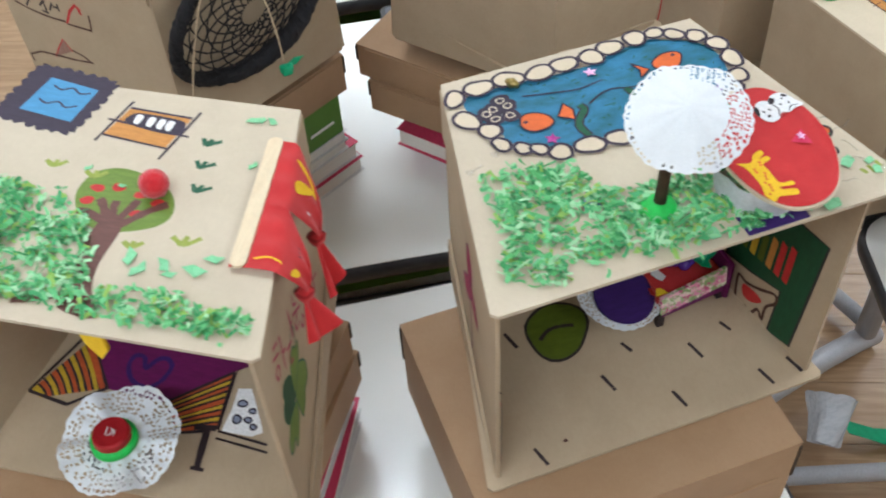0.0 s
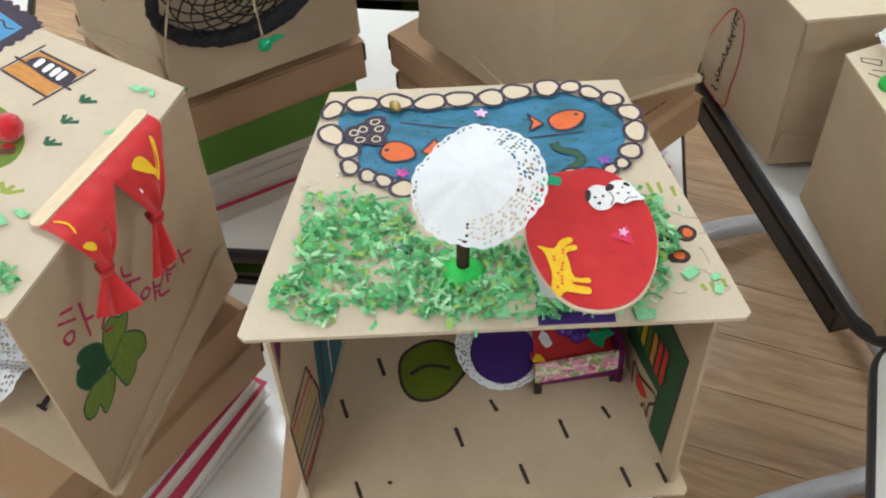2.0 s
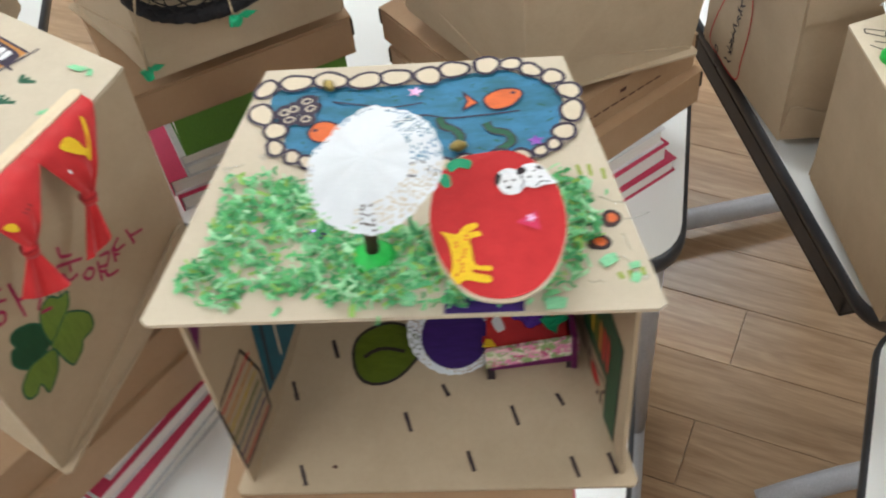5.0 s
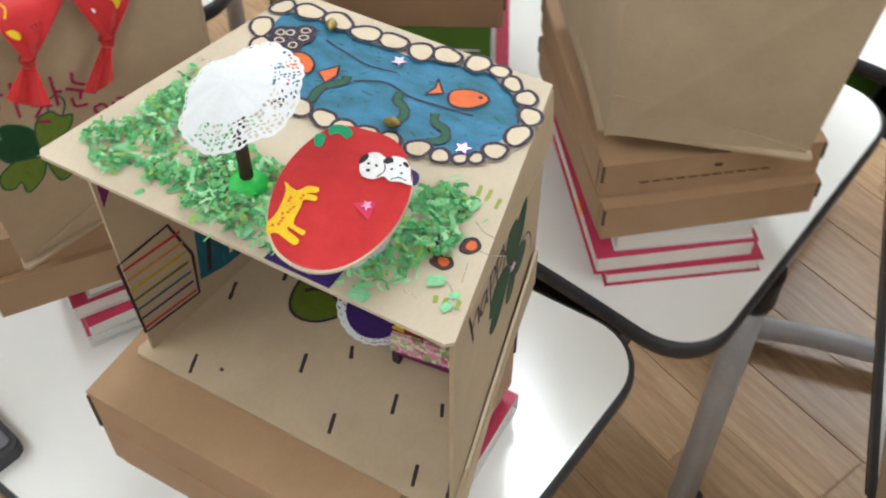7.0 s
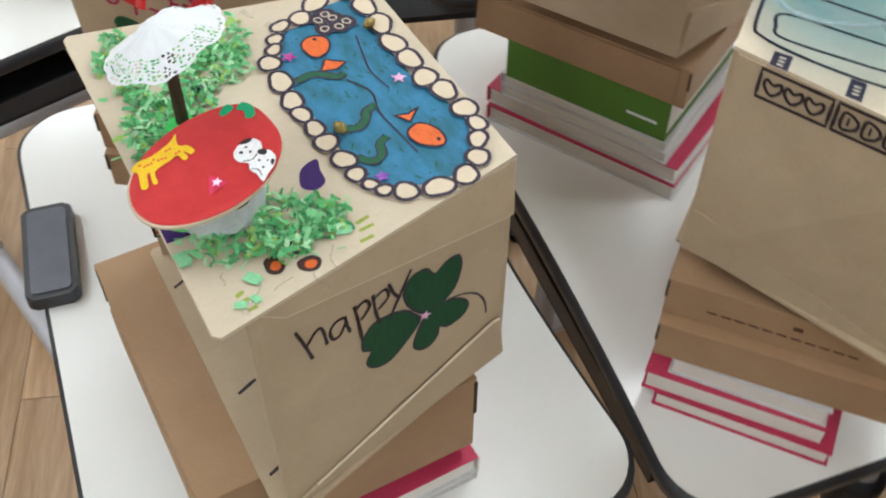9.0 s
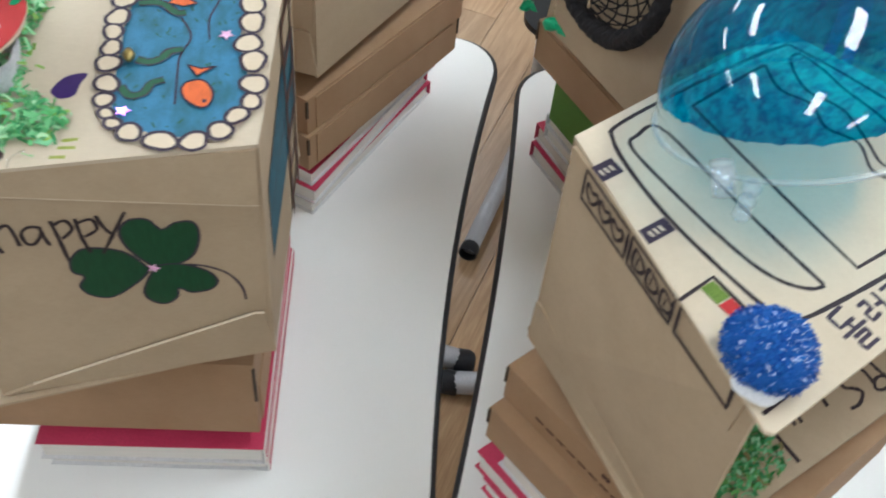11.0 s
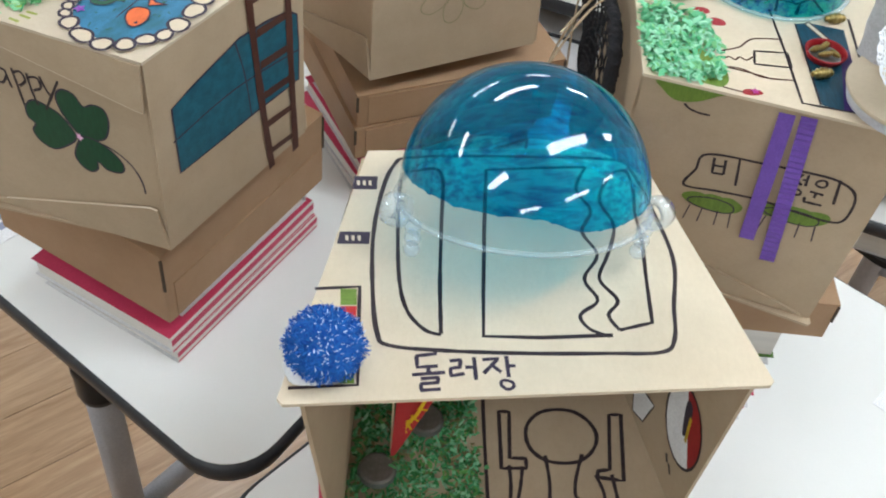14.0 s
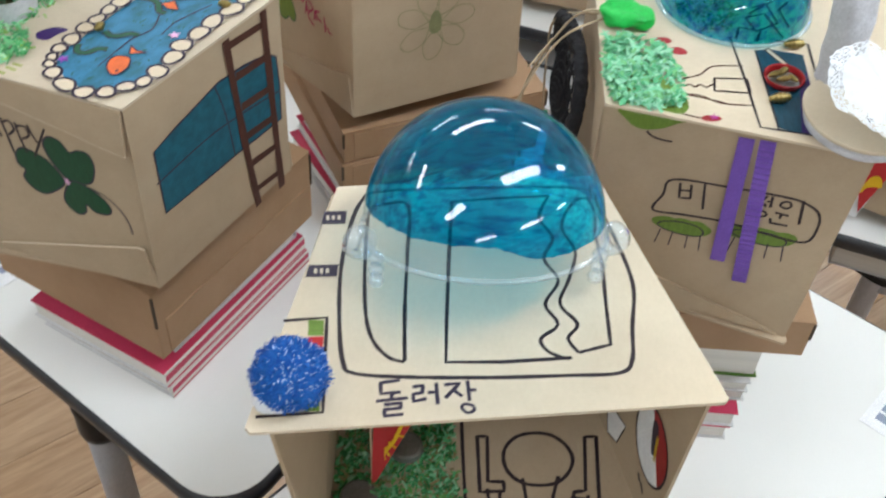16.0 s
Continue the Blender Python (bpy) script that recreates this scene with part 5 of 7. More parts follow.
    leaves = (([(-169, 143), (-155, 132), (-150, 114), (-152, 106), (-166, 105), (-178, 109), (-184, 123), (-180, 132), (-176, 132), (-176, 141)], DKGREEN_INK),
              ([(-153, 104), (-135, 114), (-124, 107), (-115, 92), (-118, 79), (-130, 79), (-135, 73), (-146, 70), (-150, 80), (-152, 94)], LEAF_INK),
              ([(-152, 106), (-152, 126), (-146, 137), (-136, 138), (-130, 130), (-122, 127), (-127, 116), (-137, 112)], LEAF_INK),
              ([(-153, 99), (-157, 84), (-166, 76), (-174, 74), (-175, 86), (-182, 83), (-189, 88), (-188, 100), (-176, 107), (-168, 106)], LEAF_INK))
    for pts, m in leaves:
        leaf = Drawing(right_at)
        leaf.fill(pts, m)
        leaf.line(pts, GREEN_INK, 1.6, True)
        leaf.done("clover_leaf_drawing", A["right"], "dark green clover leaf" if m is DKGREEN_INK else "green clover leaf in felt pen")
    d.line([(-138, 128), (-136, 146), (-128, 150), (-124, 140), (-130, 128)], GREEN_INK, 1.6)
    d.done("clover_stem_drawing", A["right"], "green pen clover stem")
    d = Drawing(back_at)
    cx, cy = 6, 122
    for i in range(7):
        a = radians(20 + i * 51)
        c, s = math.cos(a), math.sin(a)
        d.line([(cx + u * c - v * s, cy + u * s + v * c) for u, v in ((8, 0), (26, 11), (42, 8), (46, 0), (40, -9), (24, -11), (8, 0))], LEAF_FAINT, 0.8)
    d.blob(cx, cy, 7, 16, LEAF_FAINT)
    d.done("flower_drawing", A["back"], "faint green pencil flower")
    d = Drawing(floor_at)
    d.fill([(-92, -40), (92, -40), (60, -75), (40, -88), (-4, -124), (-57, -121), (-88, -82)], PURPLE_INK, False)
    d.line([(-25, -115), (-40, -110), (-48, -98), (-46, -88), (-38, -88), (-33, -97), (-26, -88), (-18, -86), (-12, -93), (-16, -106), (-25, -115)], VIOLET_INK, 4.2)
    d.line([(-88, -82), (-57, -121)], BLACK_INK, 3.0, False, False)
    d.done("blanket_drawing", A["floor"], "purple felt-pen blanket with a heart")

    def stripe_at(u, v, h):
        return floor_at(u, v, h + 0.0007)

    def fan(s0, s1, e0, e1, count):
        """Stripes side by side between two lines of ends."""
        for i in range(count):
            q = [Vector(a).lerp(Vector(b), f) for a, b, f in ((s0, s1, i / count), (e0, e1, i / count), (e0, e1, (i + 1) / count), (s0, s1, (i + 1) / count))]
            d = Drawing(stripe_at)
            d.fill(q, RUST_INK if i % 2 == 0 else YELLOW_INK, False)
            d.line([q[0], q[0].lerp(q[1], 0.5) + Vector((0.8, 0.8)), q[1]], BLACK_INK, 2.0)
            d.done("stripe_drawing", A["floor"], "rust orange pen stripe" if i % 2 == 0 else "yellow pen stripe")
    fan((-89, -80), (-119, -133), (-58, -121), (-109, -139), 10)
    fan((-5, -124), (12, -147), (42, -88), (45, -137), 9)
    for a, b, w in (((-92, -72), (-121, -135), 3.0), ((-121, -135), (-84, -141), 3.0), ((-84, -141), (-57, -121), 3.0), ((-4, -124), (42, -88), 2.4), ((42, -88), (45, -139), 3.0), ((12, -148), (36, -142), 2.6), ((26, -140), (44, -138), 5.0), ((37, -140), (40, -172), 5.6), ((35, -173), (46, -173), 3.0), ((46, -140), (88, -144), 2.0), ((46, -146), (90, -150), 2.0)):
        Drawing(lambda u, v, h: floor_at(u, v, h + 0.0012)).line([a, b], BLACK_INK, w, False, False).done("frame_line", A["floor"])
    d = Drawing(floor_at)
    d.fill([(49, -101), (60, -99), (78, -128), (81, -134), (73, -139), (48, -139), (50, -118)], WHITE_PAPER, False)
    for x, y, a, b in ((57, -113, 3.6, 3.0), (57, -127, 3.6, 3.4), (67, -118, 2.6, 2.2), (66, -126, 3.0, 2.4), (72, -131, 2.8, 2.2)):
        d.blob(x, y, a, b, SKY_GREY, 0, NAVY_INK, 1.4)
    d.done("paper_patch", A["floor"], "white paper patch with ringed blue dots")
    # popsicle stick and hanging cloth
    t = thing("hanging_cloth", A["m"] @ pose(0, 0, HT), "red cloth with two knotted tails under a wooden ice-cream stick", "cloth hanging")
    a, b = Vector((0.1105, -0.152, 0.0)), Vector((0.0965, -0.036, 0.0))
    dv = (b - a)
    L, ang = dv.length, math.degrees(math.atan2(dv[1], dv[0]))
    m = Matrix.Translation((a + b) / 2) @ pose(0, 0, 0, 0, 0, ang)
    part("stick", prism(round_poly(L, 0.0105, 0.005), 0.002, lambda u, v, h: m @ Vector((u, v, 0.0052 + h))), STICK_WOOD, t, "pale wooden ice-cream stick")

    def gathered(y0, y1, knot):
        """A strip of cloth from the stick over the roof's edge, gathered into a knot: f runs down it, g across it."""
        def at(f, g):
            y = y0 + (y1 - y0) * g
            sx = a[0] + (b[0] - a[0]) * (y - a[1]) / (b[1] - a[1])
            edge = BK - (FR - BK) * y / DP + 0.003
            if f < 0.25:
                k = f / 0.25
                return Vector((sx - 0.006 + (edge - sx + 0.006) * k, y, 0.0020 + 0.0022 * math.sin(math.pi * k * 0.8) + 0.0007 * math.sin(g * 17 + 2) * k))
            q = (f - 0.25) / 0.75
            shut = max(0.0, 1 - q) ** 0.75
            full = math.sin(math.pi * q) ** 0.8 if 0 < q < 1 else 0.0
            pleat = math.sin(g * 15.5 + 1.0) * full * q
            return Vector((edge + (knot[0] - edge) * q ** 0.8 + 0.0095 * full * math.sin(math.pi * g) + 0.0026 * pleat + 0.0035 * q * math.cos(6.28 * g),
                           knot[1] + (y - knot[1]) * shut + 0.0035 * q * math.sin(6.28 * g),
                           0.0032 + (knot[2] - 0.0032) * q ** 0.92 - 0.006 * full * (math.sin(math.pi * g) - 0.5) + 0.0012 * pleat))
        return at

    def sheet(at, nf, ng):
        bm = bmesh.new()
        rows = [[bm.verts.new(at(i / nf, j / ng)) for j in range(ng + 1)] for i in range(nf + 1)]
        for r0, r1 in zip(rows, rows[1:]):
            for j in range(ng):
                bm.faces.new((r0[j], r0[j + 1], r1[j + 1], r1[j]))
        return bm
    halves = ((-0.151, -0.097, Vector((0.145, -0.138, -0.030)), Vector((0.152, -0.162, -0.050)), Vector((0.165, -0.134, -0.056))),
              (-0.098, -0.038, Vector((0.133, -0.081, -0.041)), Vector((0.148, -0.110, -0.068)), Vector((0.151, -0.087, -0.062))))
    for y0, y1, knot, tip0, tip1 in halves:
        drape = gathered(y0, y1, knot)
        d = part("drape", sheet(drape, 26, 40), RED_FELT, t, "red cotton drape", True)

        def tail(f, g):
            end = tip0.lerp(tip1, g)
            w = Vector((0.0, (g - 0.5) * 0.006, 0.0)) * (1 - f)
            return knot + (end - knot) * f + w + Vector((0.004 * math.sin(g * 9.4) * f, 0, -0.004 * math.sin(math.pi * g) * f + 0.003 * math.sin(g * 9.4) * f * f))
        part("tail", sheet(tail, 12, 14), RED_FELT, t, "loose end of the red cloth below its knot", True)
        kn = part("knot", lathe([(0, -0.0055), (0.004, -0.0045), (0.0058, -0.001), (0.0052, 0.003), (0.0035, 0.0058), (0, 0.006)], 14, Matrix.Translation(knot) @ pose(0, 0, 0, 0, 12, 0), wave=0.10, waves=4), RED_FELT, t, smooth=True)
        part("tie_band", lathe([(0.0054, -0.0012), (0.0066, 0.0), (0.0054, 0.0012)], 14, Matrix.Translation(knot + Vector((0, 0, 0.003))), wave=0.08, waves=4), TIN_RED, kn, "thin dark red tie", True)

        def printed(u, v, h):
            return drape(v * 10, u * 10) + Vector((0.5, 0, 0.85)) * (h * 2 + 0.0006)
        k = Drawing(printed)
        if y1 > -0.05:
            k.fill([(30, 30), (42, 27), (52, 31), (62, 44), (70, 36), (74, 26), (79, 30), (74, 46), (64, 56), (54, 46), (42, 40)], YELLOW_FELT)
            k.blob(18, 52, 2.2, 3.0, WHITE_PAPER)
        else:
            k.fill([(6, 46), (16, 42), (24, 47), (20, 56), (10, 55)], YELLOW_FELT)
            k.line([(14, 12), (20, 20), (15, 28)], YELLOW_FELT, 2.0)
            for u in (44, 52, 60):
                k.line([(u, 40), (u + 4, 44)], BLACK_INK, 1.2)
        k.done("printed_patch", d, "small printed shapes on the red cloth")
    # red pompom
    t = thing("pompom", A["m"] @ pose(0.034, -0.098, HT + 0.0095), "fluffy red pompom on the drawn apple tree", "pompom")
    bm = bmesh.new()
    bmesh.ops.create_icosphere(bm, subdivisions=4, radius=0.0098)
    for v in bm.verts:
        v.co *= 1 + 0.09 * noise.noise(v.co * 900)
    part("ball", bm, POM_RED, t, smooth=True)
    # cap and doily on a cup
    t = thing("doily_stool", A["m"] @ pose(-0.013, -0.182, 0.0069), "bottle cap on green clay on a lace doily cup", "toy stool")
    part("cup", lathe([(0.0195, 0.0003), (0.0215, 0.015), (0.025, 0.034)], 30, wave=0.06, waves=7), GREY_PAPER, t, "grey crumpled paper cup", True)
    part("doily", lace(0.0450, 0.001, 0.0042, 0.46), LACE, t, "ruffled white lace paper doily", at=pose(0.001, 0.004, 0.036, 5, 2, 0))
    part("clay_ring", lathe([(0, 0.037), (0.0165, 0.037), (0.0180, 0.040), (0.0172, 0.0455), (0, 0.0455)], 28, wave=0.02, waves=3), CLAY, t, "green clay ring", True)
    cap = part("bottle_cap", lathe([(0, 0.0525), (0.0128, 0.0522), (0.0140, 0.0508), (0.0146, 0.0455), (0.0146, 0.0453)], 42, wave=0.02, waves=21), TIN_RED, t, "dark red tin bottle cap")
    e = Drawing(lambda u, v, h: Vector((u, v, 0.0527 + h)))
    for pts in ([(-3, 3), (-2, -4)], [(0, 3), (2, 0), (0, -4)], [(3, 2), (4, -3)]):
        e.line(pts, WHITE_PAPER, 0.9)
    e.done("printed_mark", cap, "small white mark")
    part("yellow_tassel", prism([(-0.006, 0.0), (0.008, 0.0), (0.009, -0.018), (0.002, -0.028), (-0.005, -0.014)], 0.003, lambda u, v, h: Vector((0.036 + u, -0.2075 + h, HT - 0.0032 + v))), YELLOW_FELT, A["roof"], "yellow felt tab")
    for x, y, k, a in ((73, -18, 1.2, 20), (79, -17, 0.7, 80), (86, -17, 1.0, 140), (88, -62, 0.9, 60), (40, -155, 1.6, 100), (49, -163, 1.5, 60), (64, -157, 1.4, 130), (70, -163, 1.0, 10), (85, -158, 1.7, 170), (93, -146, 1.3, 5), (-22, -84, 0.7, 40), (8, -96, 0.6, 0), (-5, -128, 0.8, 70)):
        m = pose(x * MM, y * MM, HT + 0.0013, 0, 0, a)
        part("paper_scrap", prism([(-0.005 * k, -0.001 * k), (0.002 * k, -0.0028 * k), (0.005 * k, 0.001), (0.001, 0.0016 * k), (-0.002, 0.0026 * k)], 0.0005, lambda u, v, h: m @ Vector((u, v, h + 30 * u * u))), CLAY_MINT, A["roof"])


SKY_GREY = marker("grey_blue_pen", (0.30, 0.34, 0.46))
PINK_BROWN = marker("rosy_brown_ink", (0.36, 0.20, 0.15))
FLOWER_INK = marker("dull_red_ink", (0.40, 0.035, 0.04))
RUST_INK = marker("rust_orange_ink", (0.55, 0.10, 0.03))
LEAF_FAINT = marker("faint_green_pencil", (0.26, 0.27, 0.13))
house_a()
shreds("paper_grass", roof_at, [[(-124, -104), (-78, -104), (-26, -112), (-4, -128), (10, -150), (24, -180), (30, -200), (-120, -200)], [(20, -186), (60, -178), (133, -186), (131, -200), (60, -204), (22, -202)]], 1900, GRASS, A["m"], "bright green shredded paper along the roof edge", (3.0, 9.5), seed=7, chips=0.3)


# ---- house C: field drawing, lettering, dome ----
def house_c():
    d = Drawing(roof_at)
    d.line([(-76, -24), (-86, -55), (-92, -95), (-93, -140), (-91, -172), (-84, -182), (-50, -186), (0, -188), (50, -188), (84, -187), (94, -176), (99, -150), (107, -112), (103, -70), (94, -24), (84, -14), (20, -12), (-60, -15)], BLACK_INK, 2.9, True)
    d.line([(-52, -173), (-50, -130), (-46, -80), (-43, -31), (-60, -29), (-71, -36), (-75, -80), (-76, -129), (-72, -155), (-62, -170), (-52, -174)], BLACK_INK, 2.6)
    d.line([(55, -174), (10, -176), (-26, -175), (-23, -140), (-17, -80), (-11, -27), (25, -24), (61, -22)], BLACK_INK, 2.7, False, False)
    d.line([(61, -22), (51, -45), (58, -66), (49, -86), (56, -107), (44, -128), (50, -146), (37, -158), (41, -169), (53, -175)], BLACK_INK, 2.6)
    d.line([(60, -170), (55, -158), (63, -146), (54, -128), (63, -107), (72, -80), (66, -55), (78, -30), (90, -26), (92, -45), (89, -65)], BLACK_INK, 2.6)
    d.line([(60, -170), (82, -164), (85, -130), (89, -93), (89, -65)], BLACK_INK, 2.6, False, False)
    for x, y, w, h in ((-97, -42, 17, 13), (-105, -94, 21, 11)):
        d.fill([(x - w / 2, y - h / 2), (x + w / 2, y - h / 2), (x + w / 2 + 1, y + h / 2), (x - w / 2 + 2, y + h / 2)], NAVY_INK, False)
        d.lift += 0.03
        for i in range(3):
            d.fill([(x - 5 + i * 4, y - 2), (x - 3 + i * 4, y - 3), (x - 3 + i * 4, y + 2), (x - 5 + i * 4, y + 2)], KRAFT_LIT_PALE, False)
        d.line([(x + w / 2 - 2, y - h / 2), (x + w / 2 - 1, y + h / 2)], NAVY_INK, 1.6)
    d.line([(-129, -138), (-101, -136), (-102, -170), (-103, -211), (-143, -213)], BLACK_INK, 2.2, False, False)
    d.fill([(-113, -138), (-103, -138), (-103, -151), (-113, -151)], LEAF_INK, False)
    d.fill([(-113, -152), (-103, -152), (-104, -166), (-113, -166)], RED_INK, False)
    d.fill([(-114, -196), (-105, -196), (-105, -210), (-114, -210)], LEAF_INK, False)
    d.done("field_drawing", C["roof"], "black felt-pen field plan")
    d = Drawing(roof_at)
    for pts in ([(-73, -189), (-57, -187)], [(-72, -189), (-72, -198), (-57, -197)], [(-64, -197), (-64, -203)], [(-76, -204), (-52, -202)], [(-70, -207), (-57, -206), (-58, -210), (-70, -211), (-70, -216), (-56, -215)],
                [(-48, -193), (-40, -192), (-41, -198), (-48, -199), (-48, -205), (-38, -203)], [(-37, -198), (-31, -198)], [(-30, -190), (-30, -208)],
                [(-24, -192), (-12, -191), (-17, -196), (-24, -203)], [(-17, -197), (-11, -202)], [(-6, -189), (-6, -206)], [(-6, -197), (0, -197)]):
        d.line([(-71 + (x + 76) * 0.82, -190 + (y + 189) * 0.92) for x, y in pts], NAVY_INK, 2.5, False, False)
    d.blob(-15, -211, 3.9, 3.1, None, 0, NAVY_INK, 2.2)
    d.done("lettering", C["roof"], "the word 돌러장 in thick navy pen")
    left_c, inner_left_c = skewed(left_at), skewed(inner_left_at)
    d = Drawing(lambda u, v, h: left_c(u, v, h + 0.0027))
    for a, b in ((-33, -84), (-88, -134), (-140, -192)):
        d.line([(a, 227), (b, 227), (b, 203), (a, 203)], BLACK_INK, 2.8, True, False)
        for i in range(3):
            x = a - 10 - i * 15
            if b == -84:
                d.line([(x, 208), (x + 6, 214), (x + 5, 220), (x, 217), (x - 5, 220), (x - 6, 214)], BLACK_INK, 2.6, True)
            elif b == -134:
                d.line([(x + 5, 221), (x + 5, 208), (x - 3, 209), (x - 6, 215), (x - 2, 220)], BLACK_INK, 2.6, True)
                d.line([(x + 1, 218), (x + 1, 211)], BLACK_INK, 1.6)
    d.done("sign_drawing", C["left"], "black-framed pen pictures under the roof edge")
    Drawing(floor_c).line([(4, -72), (2, -121), (0, -198)], BLACK_INK, 3.0).done("border_line", C["floor"])
    Drawing(floor_c).line([(88, -129), (84, -117), (74, -107), (61, -103), (47, -104), (37, -112), (34, -123), (37, -135), (47, -145), (61, -149), (74, -148), (84, -140)], BLACK_INK, 3.0, True).done("circle_outline", C["floor"])
    for pts in ([(15, -99), (23, -101), (20, -140), (32, -142), (32, -150), (13, -148)], [(100, -112), (109, -113), (103, -168), (84, -163), (85, -158), (94, -158)]):
        Drawing(floor_c).line(pts, BLACK_INK, 3.0, True, False).done("angle_outline", C["floor"])
    for pts in ([(47, -141), (48, -163), (46, -180)], [(75, -143), (68, -162), (66, -176), (71, -181), (74, -187), (66, -192), (58, -191)], [(19, -146), (19, -161), (17, -177)], [(29, -148), (26, -164), (22, -178)], [(83, -161), (87, -176), (86, -187)], [(95, -162), (96, -177), (97, -188)]):
        Drawing(floor_c).line(pts, BLACK_INK, 2.8).done("leg_line", C["floor"])
    Drawing(floor_c).blob(91, -190, 7, 4.5, None, 0, BLACK_INK, 2.6).done("foot_outline", C["floor"])
    d = Drawing(inner_right_at)
    ov = [(-170 + 26 * math.cos(a) + 4 * math.sin(a), 124 + 34 * math.sin(a)) for a in (2 * math.pi * i / 24 for i in range(24))]
    d.fill(ov, WHITE_PAPER, False)
    d.fill([p for p in ov if -0.8 * (p[0] + 170) + 0.5 * (p[1] - 124) > 3], TIN_RED, False)
    d.fill([(-164, 146), (-172, 148), (-177, 128), (-172, 118)], NAVY_INK)
    d.line([(-174, 140), (-178, 116)], YELLOW_INK, 3)
    d.line(ov, BLACK_INK, 2.2, True, False)
    d.fill([(-100, 86), (-134, 96), (-128, 66), (-112, 58)], WHITE_PAPER, False)
    d.line([(-100, 86), (-134, 96), (-128, 66), (-112, 58)], BLACK_INK, 1.6, True, False)
    d.line([(-166, 82), (-170, 76)], BLACK_INK, 3)
    d.line([(-172, 78), (-178, 72)], BLACK_INK, 3)
    d.done("club_drawing", C["right"], "white and red oval drawing")
    for q, m in (([(-96, 120), (-128, 120), (-134, 50), (-100, 44)], WHITE_PAPER), ([(-140, 60), (-178, 70), (-172, 14), (-142, 16)], RED_INK)):
        d = Drawing(inner_left_c)
        d.fill(q, m, False)
        d.line(q, BLACK_INK, 2.0, True, False)
        d.done("picture_drawing", C["left"], "framed pen picture")
    for i in range(4):
        Drawing(inner_left_c).line([(-150 - i * 9, 170), (-156 - i * 8, 100)], OLIVE_INK, 3).done("olive_stroke", C["left"])
    for x, y, m, r in ((-82, -142, TIN, 15.5), (-43, -104, TIN, 14.5)):
        t = thing("bottle_cap", C["m"] @ pose(x * MM, y * MM, floor_c(x * MM, y * MM, 0.0035)[2]), "grey tin bottle cap lying on green paper shreds", "bottle cap")
        part("cap", lathe([(0, 0.0058), (0.80 * r * MM, 0.0056), (0.92 * r * MM, 0.0045), (r * MM, 0.0), (0.95 * r * MM, 0.0), (0.86 * r * MM, 0.004), (0, 0.0046)], 42, wave=0.02, waves=21), m, t)
    t = thing("flag", C["m"] @ pose(-0.0710, -0.1290, floor_c(-0.0710, -0.1290, 0.0)[2]), "red triangular cloth flag with a yellow animal on it", "flag")
    fl = part("cloth", prism([(-0.001, -0.004), (0.001, 0.105), (0.034, 0.105), (0.032, 0.086)], 0.0010, lambda u, v, h: Vector((u, h + 0.032 * (v - 0.05) + 0.0016 * math.sin(u * 260), v))), RED_FELT, t)
    k = Drawing(lambda u, v, h: Vector((u, -0.0012 - h * 2 + 0.032 * (v - 0.05) + 0.0016 * math.sin(u * 260), v)))
    k.line([(8, 40), (11, 50), (16, 62), (20, 76), (25, 90)], YELLOW_FELT, 3.0)
    for p in ([(6, 46), (10, 36)], [(9, 52), (13, 42)], [(12, 60), (18, 54)], [(16, 70), (24, 66)], [(20, 82), (28, 78)], [(24, 92), (30, 94)]):
        k.line(p, YELLOW_FELT, 2.0)
    k.done("animal_patch", fl, "yellow cut-out")
    part("stick", tube([(0, 0.0005, -0.010), (-0.001, 0.001, 0.05), (-0.002, 0.0035, 0.105)], 0.0010, 8), STICK_WOOD, t)
    # blue and white scrub ball
    t = thing("scrub_ball", C["m"] @ pose(-0.122, -0.192, HT), "fuzzy blue and white ball at the roof corner", "craft ball")
    bm = bmesh.new()
    bmesh.ops.create_icosphere(bm, subdivisions=4, radius=0.0235)
    def lumpy(n0):
        k = 0.96 - 0.30 * max(n0[2], 0.0) ** 1.3 + 0.11 * noise.noise(n0 * 2.3 + Vector((3, 1, 0)))
        return Vector((n0[0] * 0.0230 * k, n0[1] * 0.0246 * k, 0.0006 + 0.0355 * ((n0[2] + 1) / 2) ** 1.25))
    for v in bm.verts:
        n0 = v.co.normalized()
        v.co = lumpy(n0) + n0 * (0.0014 * noise.noise(n0 * 9) + 0.0010 * noise.noise(n0 * 22))
        v.co[2] = max(v.co[2], 0.0006)
    part("core", bm, BLUE_FLUFF, t, smooth=True)
    rnd = random.Random(9)
    vs, fs = [], []
    for i in range(3000):
        z = rnd.uniform(-0.6, 1)
        a = rnd.uniform(0, 6.283)
        n0 = Vector((math.sqrt(1 - z * z) * math.cos(a), math.sqrt(1 - z * z) * math.sin(a), z))
        side = n0.cross(Vector((rnd.uniform(-1, 1), rnd.uniform(-1, 1), rnd.uniform(-1, 1)))).normalized()
        up = n0.cross(side)
        c = lumpy(n0) + n0 * 0.0006
        ln, w, fly = rnd.uniform(0.0008, 0.0022), rnd.uniform(0.0002, 0.0005), rnd.random() ** 5 * 0.0022
        k = len(vs)
        vs += [c - side * ln - up * w, c - side * ln + up * w, c + side * ln * 0.4 + up * w + n0 * (0.0012 + fly), c + side * ln * 0.4 - up * w + n0 * (0.0012 + fly)]
        fs.append((k, k + 1, k + 2, k + 3))
    vs = [Vector((v[0], v[1], max(v[2], 0.0005))) for v in vs]
    me = bpy.data.meshes.new("fuzz")
    me.from_pydata(vs, [], fs)
